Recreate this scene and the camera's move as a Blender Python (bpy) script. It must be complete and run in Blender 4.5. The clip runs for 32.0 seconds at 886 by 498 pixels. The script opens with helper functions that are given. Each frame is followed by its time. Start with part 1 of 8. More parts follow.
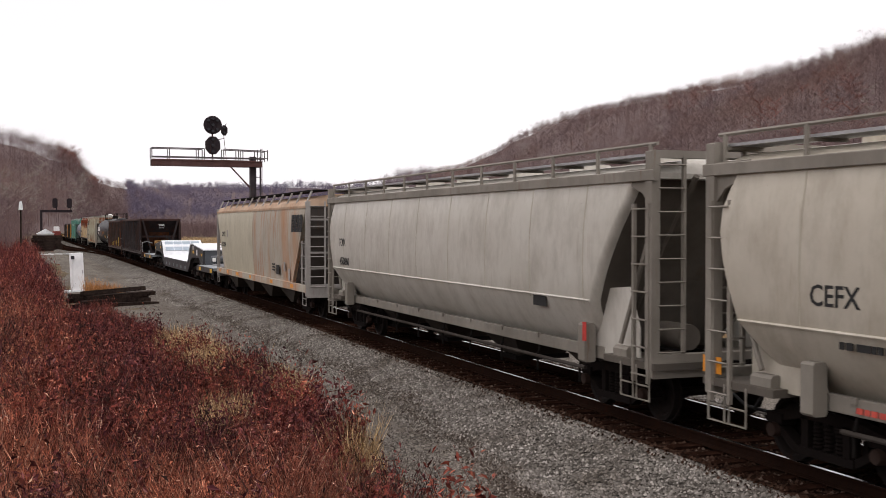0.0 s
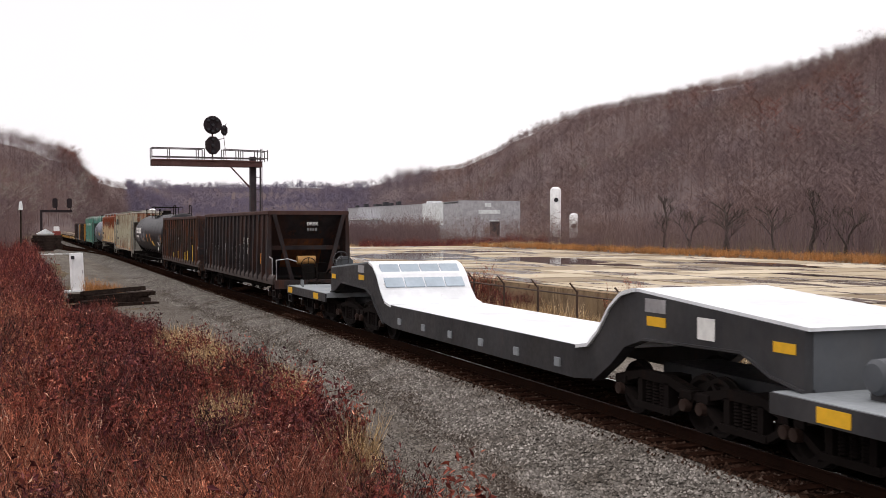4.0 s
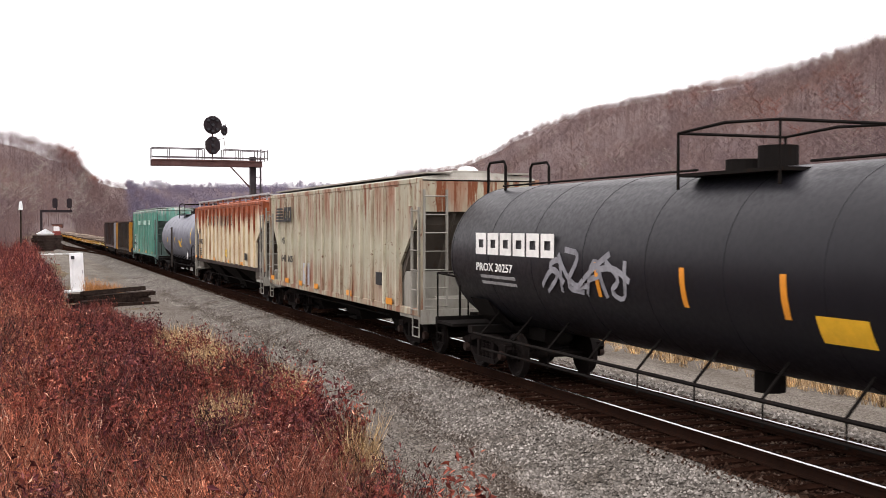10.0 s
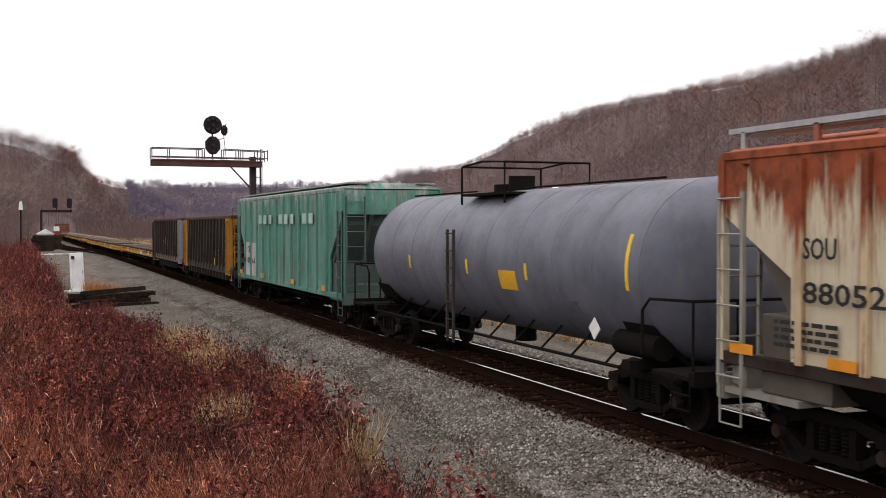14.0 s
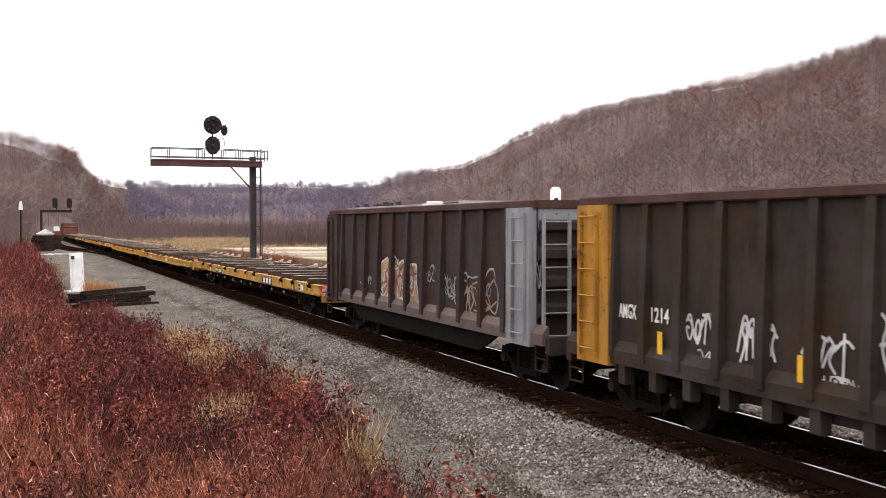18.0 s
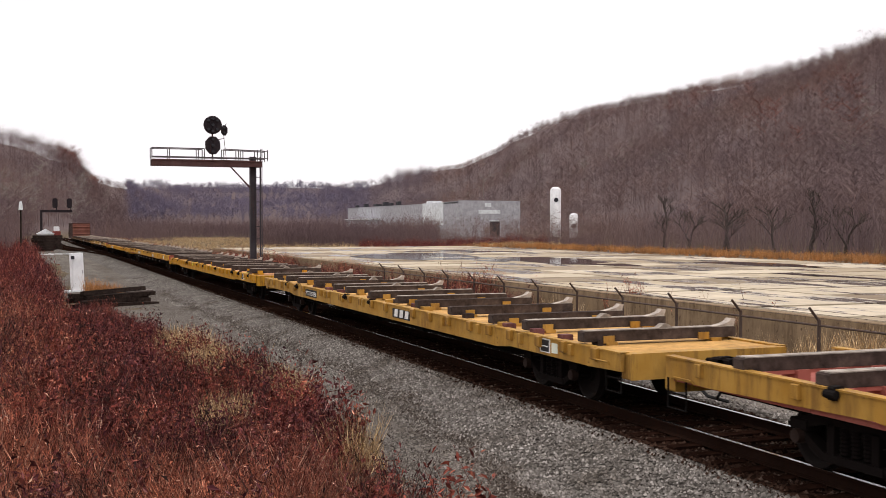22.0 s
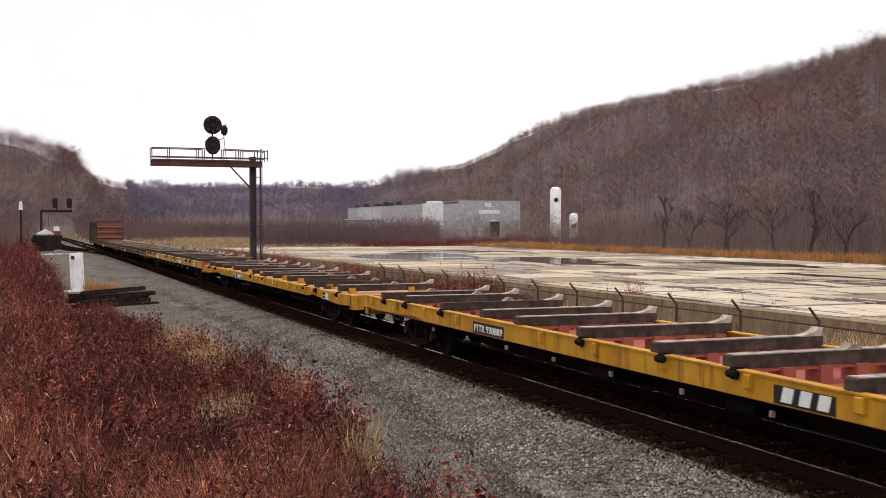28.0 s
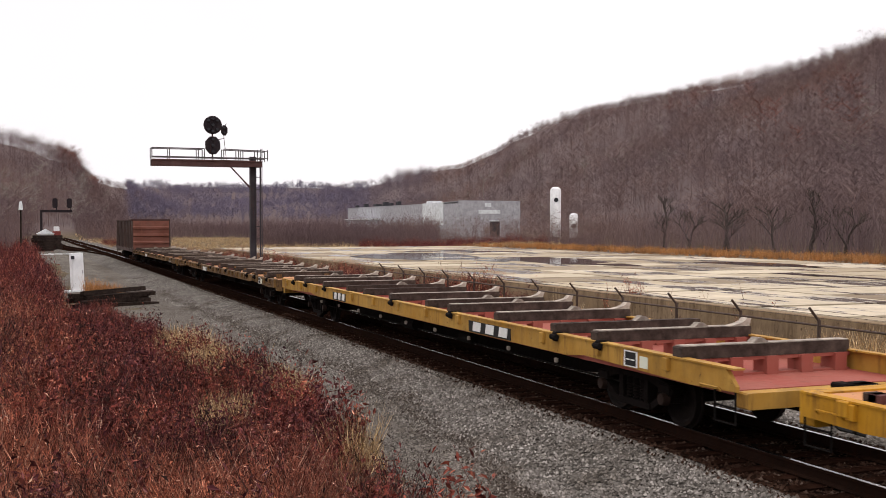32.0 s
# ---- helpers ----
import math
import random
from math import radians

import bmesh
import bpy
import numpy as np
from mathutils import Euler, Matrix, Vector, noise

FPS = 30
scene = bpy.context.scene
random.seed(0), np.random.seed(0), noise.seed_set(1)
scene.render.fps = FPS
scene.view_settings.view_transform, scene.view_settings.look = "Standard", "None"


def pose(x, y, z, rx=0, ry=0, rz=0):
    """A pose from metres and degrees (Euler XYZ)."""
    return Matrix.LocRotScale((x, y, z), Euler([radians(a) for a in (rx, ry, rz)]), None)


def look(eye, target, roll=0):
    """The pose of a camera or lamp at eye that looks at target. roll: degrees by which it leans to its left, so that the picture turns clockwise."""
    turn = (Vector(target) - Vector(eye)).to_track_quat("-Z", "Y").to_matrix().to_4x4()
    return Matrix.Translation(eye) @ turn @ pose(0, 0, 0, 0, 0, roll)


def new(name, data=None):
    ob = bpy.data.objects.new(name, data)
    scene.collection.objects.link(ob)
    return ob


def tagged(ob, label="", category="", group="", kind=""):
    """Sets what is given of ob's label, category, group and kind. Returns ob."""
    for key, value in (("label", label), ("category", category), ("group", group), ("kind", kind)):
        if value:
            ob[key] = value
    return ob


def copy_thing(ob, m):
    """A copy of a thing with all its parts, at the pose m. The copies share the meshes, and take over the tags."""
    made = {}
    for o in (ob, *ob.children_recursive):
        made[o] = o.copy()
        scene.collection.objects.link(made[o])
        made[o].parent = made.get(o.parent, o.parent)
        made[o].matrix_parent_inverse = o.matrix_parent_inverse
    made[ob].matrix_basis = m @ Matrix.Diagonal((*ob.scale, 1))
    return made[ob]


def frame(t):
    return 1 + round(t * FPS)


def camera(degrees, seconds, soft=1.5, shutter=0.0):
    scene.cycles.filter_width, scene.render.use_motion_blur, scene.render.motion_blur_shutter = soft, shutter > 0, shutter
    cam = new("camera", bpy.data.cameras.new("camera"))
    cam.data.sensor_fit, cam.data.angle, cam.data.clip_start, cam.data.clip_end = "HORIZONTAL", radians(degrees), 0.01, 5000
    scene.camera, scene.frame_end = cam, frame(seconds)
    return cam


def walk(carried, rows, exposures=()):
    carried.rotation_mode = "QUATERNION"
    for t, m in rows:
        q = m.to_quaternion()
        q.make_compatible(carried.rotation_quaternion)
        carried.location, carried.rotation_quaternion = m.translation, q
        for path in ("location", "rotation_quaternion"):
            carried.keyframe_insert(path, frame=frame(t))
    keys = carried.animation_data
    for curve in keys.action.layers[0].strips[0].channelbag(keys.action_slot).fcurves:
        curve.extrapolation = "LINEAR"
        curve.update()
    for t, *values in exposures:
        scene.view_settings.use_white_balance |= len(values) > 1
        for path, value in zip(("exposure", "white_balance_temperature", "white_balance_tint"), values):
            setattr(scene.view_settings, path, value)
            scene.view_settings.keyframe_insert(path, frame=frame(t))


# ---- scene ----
# World: the camera stands over x = 0, y = 0; z = 0 is the top of the rails. The track runs along y at x = TX.
TX = 9.9
cam = camera(43.97, 32.0, soft=0.85, shutter=0.1)
EYE = Vector((0, 0, 2.971))
AIM = EYE + Vector((math.sin(radians(21.038)), math.cos(radians(21.038)), -math.tan(radians(1.196)))) * 100
# the clip's camera opens up while dark cars fill its picture
EXPOSURES = [(0, 0.04), (3.5, 0.02), (5.5, 0.17), (6, 0.3), (6.5, 0.55), (7, 0.75), (10, 0.75), (10.6, 0.62), (11, 0.43), (11.5, 0.15), (12, 0.05), (14.5, 0.05), (16.5, 0.24), (17, 0.36), (17.5, 0.6), (19, 0.65), (19.6, 0.4), (20, 0.25), (20.5, 0.1), (25, 0.03), (32, 0.03)]
walk(cam, [(0, look(EYE, AIM)), (32, look(EYE, AIM))], [(t, e, 6750, 15) for t, e in EXPOSURES])

# ---- light: a bright overcast sky ----
world = bpy.data.worlds.new("overcast")
scene.world = world
world.use_nodes = True
wn, wl = world.node_tree.nodes, world.node_tree.links
sky = wn.new("ShaderNodeTexSky")
sky.sky_type, sky.sun_disc = "NISHITA", False
sky.sun_elevation, sky.sun_rotation = radians(67), radians(210)
sky_mix = wn.new("ShaderNodeMix")
sky_mix.data_type = "RGBA"
sky_mix.inputs[0].default_value = 0.985
# brighter overhead than at the horizon, as overcast skies are
sky_co, sky_sep, sky_up = wn.new("ShaderNodeTexCoord"), wn.new("ShaderNodeSeparateXYZ"), wn.new("ShaderNodeMapRange")
sky_up.inputs[1].default_value, sky_up.inputs[2].default_value = 0.22, 1.0
sky_up.inputs[3].default_value, sky_up.inputs[4].default_value = 0.112, 0.185
wl.new(sky_co.outputs["Generated"], sky_sep.inputs[0])
wl.new(sky_sep.outputs["Z"], sky_up.inputs[0])
wl.new(sky_up.outputs[0], wn["Background"].inputs["Strength"])
cloud = wn.new("ShaderNodeTexNoise")
cloud.inputs["Scale"].default_value, cloud.inputs["Detail"].default_value = 2.2, 5
cloud_ramp = wn.new("ShaderNodeValToRGB")
cloud_ramp.color_ramp.elements[0].position, cloud_ramp.color_ramp.elements[1].position = 0.3, 0.7
cloud_ramp.color_ramp.elements[0].color, cloud_ramp.color_ramp.elements[1].color = (8.6, 8.65, 9.0, 1), (9.8, 9.75, 9.9, 1)
wl.new(cloud.outputs["Fac"], cloud_ramp.inputs["Fac"])
wl.new(sky.outputs["Color"], sky_mix.inputs[6])
wl.new(cloud_ramp.outputs["Color"], sky_mix.inputs[7])
wl.new(sky_mix.outputs[2], wn["Background"].inputs["Color"])
sun = new("sun", bpy.data.lights.new("sun", "SUN"))
sun.data.energy, sun.data.angle, sun.data.color = 0.5, radians(25), (1, 0.96, 0.9)
sun.matrix_world = look((0, 0, 60), (12, 22, 0))


# ---- materials ----
def nodes_of(name, rough=0.8, metal=0.0):
    m = bpy.data.materials.new(name)
    m.use_nodes = True
    b = m.node_tree.nodes["Principled BSDF"]
    b.inputs["Roughness"].default_value, b.inputs["Metallic"].default_value = rough, metal
    return m, m.node_tree.nodes, m.node_tree.links, b


def noise_node(n, l, vec, scale, detail=4, rough=0.6, stretch=None):
    if stretch:
        mp = n.new("ShaderNodeMapping")
        mp.inputs["Scale"].default_value = stretch
        l.new(vec, mp.inputs["Vector"])
        vec = mp.outputs["Vector"]
    t = n.new("ShaderNodeTexNoise")
    t.inputs["Scale"].default_value, t.inputs["Detail"].default_value, t.inputs["Roughness"].default_value = scale, detail, rough
    l.new(vec, t.inputs["Vector"])
    return t.outputs["Fac"]


def ramp_node(n, l, fac, stops):
    r = n.new("ShaderNodeValToRGB")
    e = r.color_ramp.elements
    while len(e) < len(stops):
        e.new(0.5)
    for k, (p, c) in enumerate(stops):
        e[k].position, e[k].color = p, (*c, 1) if len(c) == 3 else c
    l.new(fac, r.inputs["Fac"])
    return r.outputs["Color"]


def mix_node(n, l, fac, a, b, blend="MIX"):
    x = n.new("ShaderNodeMix")
    x.data_type, x.blend_type = "RGBA", blend
    for v, k in ((fac, 0), (a, 6), (b, 7)):
        if isinstance(v, (int, float)):
            x.inputs[k].default_value = v
        elif isinstance(v, tuple):
            x.inputs[k].default_value = (*v, 1)
        else:
            l.new(v, x.inputs[k])
    return x.outputs[2]


def bump_node(n, l, b, height, strength=0.3, distance=0.02):
    k = n.new("ShaderNodeBump")
    k.inputs["Strength"].default_value, k.inputs["Distance"].default_value = strength, distance
    l.new(height, k.inputs["Height"])
    l.new(k.outputs["Normal"], b.inputs["Normal"])


def paint(name, base, rust=(0.13, 0.05, 0.025), rusty=0.3, dirt=(0.09, 0.075, 0.06), dirty=0.35, rough=0.6, streak=0.5, fade=None, seed=0.0, metal=0.0, patch=1.0, spec=0.18, wash=None, top=None, wash_z=0.6, wash_soft=0.12, bump=0.12, bands=None, panels=None, seams=None):
    """Weathered paint on steel: faded patches, grime, rust spots and rust running down in streaks."""
    m, n, l, b = nodes_of(name, rough, metal)
    tc = n.new("ShaderNodeTexCoord")
    mp = n.new("ShaderNodeMapping")
    mp.inputs["Location"].default_value = (seed, seed * 1.7, seed * 0.3)
    l.new(tc.outputs["Object"], mp.inputs["Vector"])
    v = mp.outputs["Vector"]
    fade = fade or tuple(min(1, c * 1.35 + 0.02) for c in base)
    col = mix_node(n, l, ramp_node(n, l, noise_node(n, l, v, 0.9, 5), [(0.35, (0, 0, 0)), (0.7, (1, 1, 1))]), base, fade)
    d = ramp_node(n, l, noise_node(n, l, v, 2.2, 6, 0.7, (1, 1, 0.45)), [(0.45, (0, 0, 0)), (0.85, (dirty,) * 3)])
    col = mix_node(n, l, d, col, dirt)
    s1 = noise_node(n, l, v, 3.2, 5, 0.75, (1.6, 1.6, 0.13))
    s2 = noise_node(n, l, v, 0.55 * patch, 3, 0.5)
    if wash:
        wv = noise_node(n, l, v, 0.75, 5, 0.6, (1, 1, wash_z))
        col = mix_node(n, l, ramp_node(n, l, wv, [(0.5, (0, 0, 0)), (0.5 + wash_soft, (0.9,) * 3)]), col, wash)
    b.inputs["Specular IOR Level"].default_value = spec
    lo = 0.66 - 0.3 * rusty
    r1 = ramp_node(n, l, s1, [(lo, (0, 0, 0)), (lo + 0.1, (streak,) * 3)])
    r2 = ramp_node(n, l, s2, [(0.4, (0.08,) * 3), (0.56, (1, 1, 1))])
    if bands:
        # runs start at the eaves and above the sill and fade out between
        sep = n.new("ShaderNodeSeparateXYZ")
        l.new(tc.outputs["Object"], sep.inputs[0])
        both = []
        for z_in, z_out in ((bands[0] - 1.5, bands[0] - 0.5), (bands[1] + 1.25, bands[1] + 0.3)):
            mr = n.new("ShaderNodeMapRange")
            mr.inputs[1].default_value, mr.inputs[2].default_value = z_in, z_out
            l.new(sep.outputs["Z"], mr.inputs[0])
            both.append(mr.outputs[0])
        r2 = mix_node(n, l, 1.0, mix_node(n, l, 1.0, r2, (0.45, 0.45, 0.45), "ADD"), mix_node(n, l, 1.0, both[0], both[1], "LIGHTEN"), "MULTIPLY")
        broad = ramp_node(n, l, noise_node(n, l, v, 1.25, 4, 0.6, (1.2, 1.2, 0.22)), [(0.47, (0, 0, 0)), (0.62, (0.75,) * 3)])
        col = mix_node(n, l, mix_node(n, l, 1.0, broad, mix_node(n, l, 1.0, both[0], both[1], "LIGHTEN"), "MULTIPLY"), col, tuple(min(1, c * 1.35 + 0.015) for c in rust))
    col = mix_node(n, l, mix_node(n, l, 1.0, r1, r2, "MULTIPLY"), col, rust)
    if seams:
        # rust that runs down beside each rib
        sep, off, mod, near = n.new("ShaderNodeSeparateXYZ"), n.new("ShaderNodeMath"), n.new("ShaderNodeMath"), n.new("ShaderNodeMapRange")
        off.operation, mod.operation = "SUBTRACT", "FLOORED_MODULO"
        off.inputs[1].default_value, mod.inputs[1].default_value = seams
        near.inputs[1].default_value, near.inputs[2].default_value = 0.21, 0.09
        l.new(tc.outputs["Object"], sep.inputs[0])
        l.new(sep.outputs["Y"], off.inputs[0])
        l.new(off.outputs[0], mod.inputs[0])
        l.new(mod.outputs[0], near.inputs[0])
        run = ramp_node(n, l, noise_node(n, l, v, 2.0, 4, 0.65, (1, 1, 0.3)), [(0.36, (0, 0, 0)), (0.56, (0.9,) * 3)])
        col = mix_node(n, l, mix_node(n, l, 1.0, near.outputs[0], run, "MULTIPLY"), col, tuple(c * 0.8 for c in rust))
    if top:
        # rust that has eaten down from the top edge in uneven drips
        sep, add = n.new("ShaderNodeSeparateXYZ"), n.new("ShaderNodeMath")
        add.operation = "MULTIPLY_ADD"
        add.inputs[1].default_value = 2.6
        l.new(noise_node(n, l, v, 2.4, 5, 0.7, (1.5, 1.5, 0.22)), add.inputs[0])
        l.new(tc.outputs["Object"], sep.inputs[0])
        l.new(sep.outputs["Z"], add.inputs[2])
        rng = n.new("ShaderNodeMapRange")
        rng.inputs[1].default_value, rng.inputs[2].default_value = top[0] + 1.15, top[0] + 1.6
        l.new(add.outputs[0], rng.inputs[0])
        col = mix_node(n, l, rng.outputs[0], col, mix_node(n, l, ramp_node(n, l, noise_node(n, l, v, 3, 5), [(0.4, (0, 0, 0)), (0.6, (1, 1, 1))]), top[1], tuple(c * 0.55 for c in top[1])))
    s3 = ramp_node(n, l, noise_node(n, l, v, 7, 6, 0.7), [(0.78 - 0.3 * rusty, (0, 0, 0)), (0.83 - 0.3 * rusty, (0.85,) * 3)])
    col = mix_node(n, l, s3, col, tuple(c * 0.8 for c in rust))
    if panels:
        oi = n.new("ShaderNodeObjectInfo")
        col = mix_node(n, l, 1.0, col, ramp_node(n, l, oi.outputs["Random"], panels), "MULTIPLY")
    l.new(col, b.inputs["Base Color"])
    fine = noise_node(n, l, v, 11, 4)
    l.new(ramp_node(n, l, fine, [(0.3, (max(0, rough - 0.07),) * 3), (0.7, (min(1, rough + 0.1),) * 3)]), b.inputs["Roughness"])
    bump_node(n, l, b, noise_node(n, l, v, 5, 6), bump, 0.02)
    return m


def plain(name, base, rough=0.7, vary=0.25, scale=8, metal=0.0, bump=0.2, spec=0.2):
    m, n, l, b = nodes_of(name, rough, metal)
    tc = n.new("ShaderNodeTexCoord")
    v = tc.outputs["Object"]
    a, c = tuple(x * (1 - vary) for x in base), tuple(min(1, x * (1 + vary)) for x in base)
    c1 = ramp_node(n, l, noise_node(n, l, v, scale, 6, 0.65), [(0.3, a), (0.7, c)])
    c2 = ramp_node(n, l, noise_node(n, l, v, scale * 0.13, 3), [(0.3, (1 - vary,) * 3), (0.7, (1 + vary * 0.4,) * 3)])
    l.new(mix_node(n, l, 1.0, c1, c2, "MULTIPLY"), b.inputs["Base Color"])
    b.inputs["Specular IOR Level"].default_value = 0.5 if metal else spec
    bump_node(n, l, b, noise_node(n, l, v, scale * 3, 5), bump, 0.01)
    return m


def varied(name, stops, rough=0.85, big=0.15, big_stops=None, spec=0.08, clump=None):
    """For joined plants, stones and woods: each island takes its own shade, with drifts over the ground."""
    m, n, l, b = nodes_of(name, rough)
    g = n.new("ShaderNodeNewGeometry")
    col = ramp_node(n, l, g.outputs["Random Per Island"], stops)
    drift = ramp_node(n, l, noise_node(n, l, g.outputs["Position"], big, 4), big_stops or [(0.3, (0.7, 0.7, 0.7)), (0.7, (1.15, 1.12, 1.1))])
    if clump:
        # whole sprigs are lighter or darker than their neighbours
        tuft = ramp_node(n, l, noise_node(n, l, g.outputs["Position"], clump, 3, 0.6, (1, 1, 0.7)), [(0.37, (0.3, 0.29, 0.32)), (0.48, (0.85, 0.85, 0.87)), (0.57, (1.3, 1.3, 1.27)), (0.68, (2.1, 2.15, 2.05))])
        col = mix_node(n, l, 1.0, col, tuft, "MULTIPLY")
    l.new(mix_node(n, l, 1.0, col, drift, "MULTIPLY"), b.inputs["Base Color"])
    b.inputs["Specular IOR Level"].default_value = spec
    return m


# ---- mesh helpers ----
class Mesh:
    """Collects vertices and faces for one part."""

    def __init__(self):
        self.v, self.f = [], []

    def add(self, vs, fs):
        k = len(self.v)
        self.v += [tuple(p) for p in vs]
        self.f += [tuple(i + k for i in f) for f in fs]
        return self

    def box(self, x0, x1, y0, y1, z0, z1, c=0.0):
        if c <= 0:
            vs = [(x, y, z) for z in (z0, z1) for y in (y0, y1) for x in (x0, x1)]
            return self.add(vs, [(0, 2, 3, 1), (4, 5, 7, 6), (0, 1, 5, 4), (2, 6, 7, 3), (0, 4, 6, 2), (1, 3, 7, 5)])
        poly = [(x0 + c, z0), (x1 - c, z0), (x1, z0 + c), (x1, z1 - c), (x1 - c, z1), (x0 + c, z1), (x0, z1 - c), (x0, z0 + c)]
        return self.prism(poly, y0, y1)

    def prism(self, poly, a, b, axis="y"):
        """poly in (x, z) drawn out along y, or (y, z) along x, or (x, y) along z."""
        n = len(poly)
        put = {"y": lambda p, t: (p[0], t, p[1]), "x": lambda p, t: (t, p[0], p[1]), "z": lambda p, t: (p[0], p[1], t)}[axis]
        vs = [put(p, a) for p in poly] + [put(p, b) for p in poly]
        fs = [tuple(range(n)), tuple(range(2 * n - 1, n - 1, -1))] + [(k, k + n, (k + 1) % n + n, (k + 1) % n) for k in range(n)]
        return self.add(vs, fs)

    def loft(self, rings, closed=True, caps=True):
        n = len(rings[0])
        vs = [p for r in rings for p in r]
        fs = []
        for i in range(len(rings) - 1):
            for k in range(n if closed else n - 1):
                j = (k + 1) % n
                fs.append((i * n + k, i * n + j, (i + 1) * n + j, (i + 1) * n + k))
        if caps:
            fs += [tuple(range(n - 1, -1, -1)), tuple(range((len(rings) - 1) * n, len(rings) * n))]
        return self.add(vs, fs)

    def tube(self, pts, r, n=6, r2=None):
        pts = [Vector(p) for p in pts]
        rings = []
        for i, p in enumerate(pts):
            d = (pts[min(i + 1, len(pts) - 1)] - pts[max(i - 1, 0)]).normalized()
            u = d.cross(Vector((0, 0, 1)) if abs(d.z) < 0.9 else Vector((1, 0, 0))).normalized()
            w = d.cross(u)
            rr = r if r2 is None else r + (r2 - r) * i / (len(pts) - 1)
            rings.append([p + (u * math.cos(2 * math.pi * k / n) + w * math.sin(2 * math.pi * k / n)) * rr for k in range(n)])
        return self.loft(rings)

    def disc(self, c, axis, r, depth, n=18, r2=None):
        a = Vector(axis).normalized() * depth / 2
        return self.tube([Vector(c) - a, Vector(c) + a], r, n, r2)

    def mesh(self, name, smooth=False):
        me = bpy.data.meshes.new(name)
        me.from_pydata(self.v, [], self.f)
        me.validate()
        bm = bmesh.new()
        bm.from_mesh(me)
        bmesh.ops.recalc_face_normals(bm, faces=bm.faces)
        bm.to_mesh(me)
        bm.free()
        if smooth:
            me.polygons.foreach_set("use_smooth", [True] * len(me.polygons))
            me.set_sharp_from_angle(angle=radians(35))
        return me


def part(name, m, material, parent=None, label="", smooth=False, at=None, kind=""):
    """Links a Mesh (or mesh data) as one object under a thing or a part."""
    me = m if isinstance(m, bpy.types.Mesh) else m.mesh(name, smooth)
    if not me.materials:
        me.materials.append(material)
    ob = new(name, me)
    ob.parent = parent
    if at is not None:
        ob.matrix_basis = at
    if label or kind:
        tagged(ob, label, kind=kind)
    return ob


def thing(name, label, category, group="", at=None, kind=""):
    ob = new(name)
    ob.empty_display_size = 0.2
    if at is not None:
        ob.matrix_basis = at
    return tagged(ob, label, category, group, kind)


def raw(name, verts, faces, material, smooth=False):
    """One large joined mesh from arrays of vertices and equal-sided faces."""
    verts, faces = np.asarray(verts, np.float32), np.asarray(faces, np.int32)
    me = bpy.data.meshes.new(name)
    n, k = faces.shape
    me.vertices.add(len(verts))
    me.vertices.foreach_set("co", verts.ravel())
    me.loops.add(n * k)
    me.loops.foreach_set("vertex_index", faces.ravel())
    me.polygons.add(n)
    me.polygons.foreach_set("loop_start", np.arange(0, n * k, k, dtype=np.int32))
    if smooth:
        me.polygons.foreach_set("use_smooth", np.ones(n, bool))
    me.update(calc_edges=True)
    me.materials.append(material)
    return new(name, me)


def words(text, size, material, parent, at, name="lettering", width=None, label=""):
    """Flat raised lettering with the built-in font; the pose at is that of its lower left corner."""
    cu = bpy.data.curves.new("type", "FONT")
    cu.body, cu.size, cu.extrude, cu.resolution_u, cu.offset = text, size, 0.003, 2, size * 0.012
    tmp = new("type", cu)
    bpy.context.view_layer.update()
    me = bpy.data.meshes.new_from_object(tmp.evaluated_get(bpy.context.evaluated_depsgraph_get()))
    bpy.data.objects.remove(tmp)
    bpy.data.curves.remove(cu)
    if width:
        xs = [v.co.x for v in me.vertices]
        k = width / max(1e-6, max(xs) - min(xs))
        for v in me.vertices:
            v.co.x *= k
    me.materials.clear()
    return part(name, me, material, parent, label, at=at)


def side_pose(x, y, z):
    """Pose of lettering on a car's near side: text runs towards the front, upright."""
    return Matrix.Translation((x, y, z)) @ Matrix(((0, 0, -1, 0), (-1, 0, 0, 0), (0, 1, 0, 0), (0, 0, 0, 1)))


def front_pose(x, y, z):
    """Pose of lettering on a car's front end."""
    return Matrix.Translation((x, y, z)) @ pose(0, 0, 0, 90, 0, 0)


# ---- material set ----
M_BALLAST = varied("ballast_stone", [(0, (0.0533, 0.0482, 0.043)), (0.45, (0.129, 0.119, 0.108)), (0.85, (0.211, 0.196, 0.181)), (1, (0.361, 0.34, 0.314))], 0.9, big=0.8, big_stops=[(0.32, (0.6, 0.555, 0.51)), (0.5, (1, 0.98, 0.96)), (0.68, (1.2, 1.19, 1.17))], spec=0.02)
M_RAIL = paint("rail_steel", (0.016, 0.0085, 0.006), rust=(0.028, 0.011, 0.006), rusty=0.5, dirt=(0.01, 0.007, 0.006), rough=0.95, dirty=0.4, spec=0.0, fade=(0.022, 0.012, 0.009))
M_RAILTOP = plain("polished_railhead", (0.62, 0.62, 0.64), 0.22, 0.1, 20, 1.0, 0.05)
M_TIE = plain("creosoted_tie", (0.024, 0.0115, 0.0078), 0.95, 0.5, 9, spec=0.0)
M_STEELDARK = paint("dark_rusty_steel", (0.06, 0.026, 0.024), rust=(0.10, 0.033, 0.02), rusty=0.5, rough=0.75)
M_MAST = paint("dark_mast_steel", (0.032, 0.026, 0.031), rust=(0.07, 0.028, 0.022), rusty=0.4, rough=0.7)
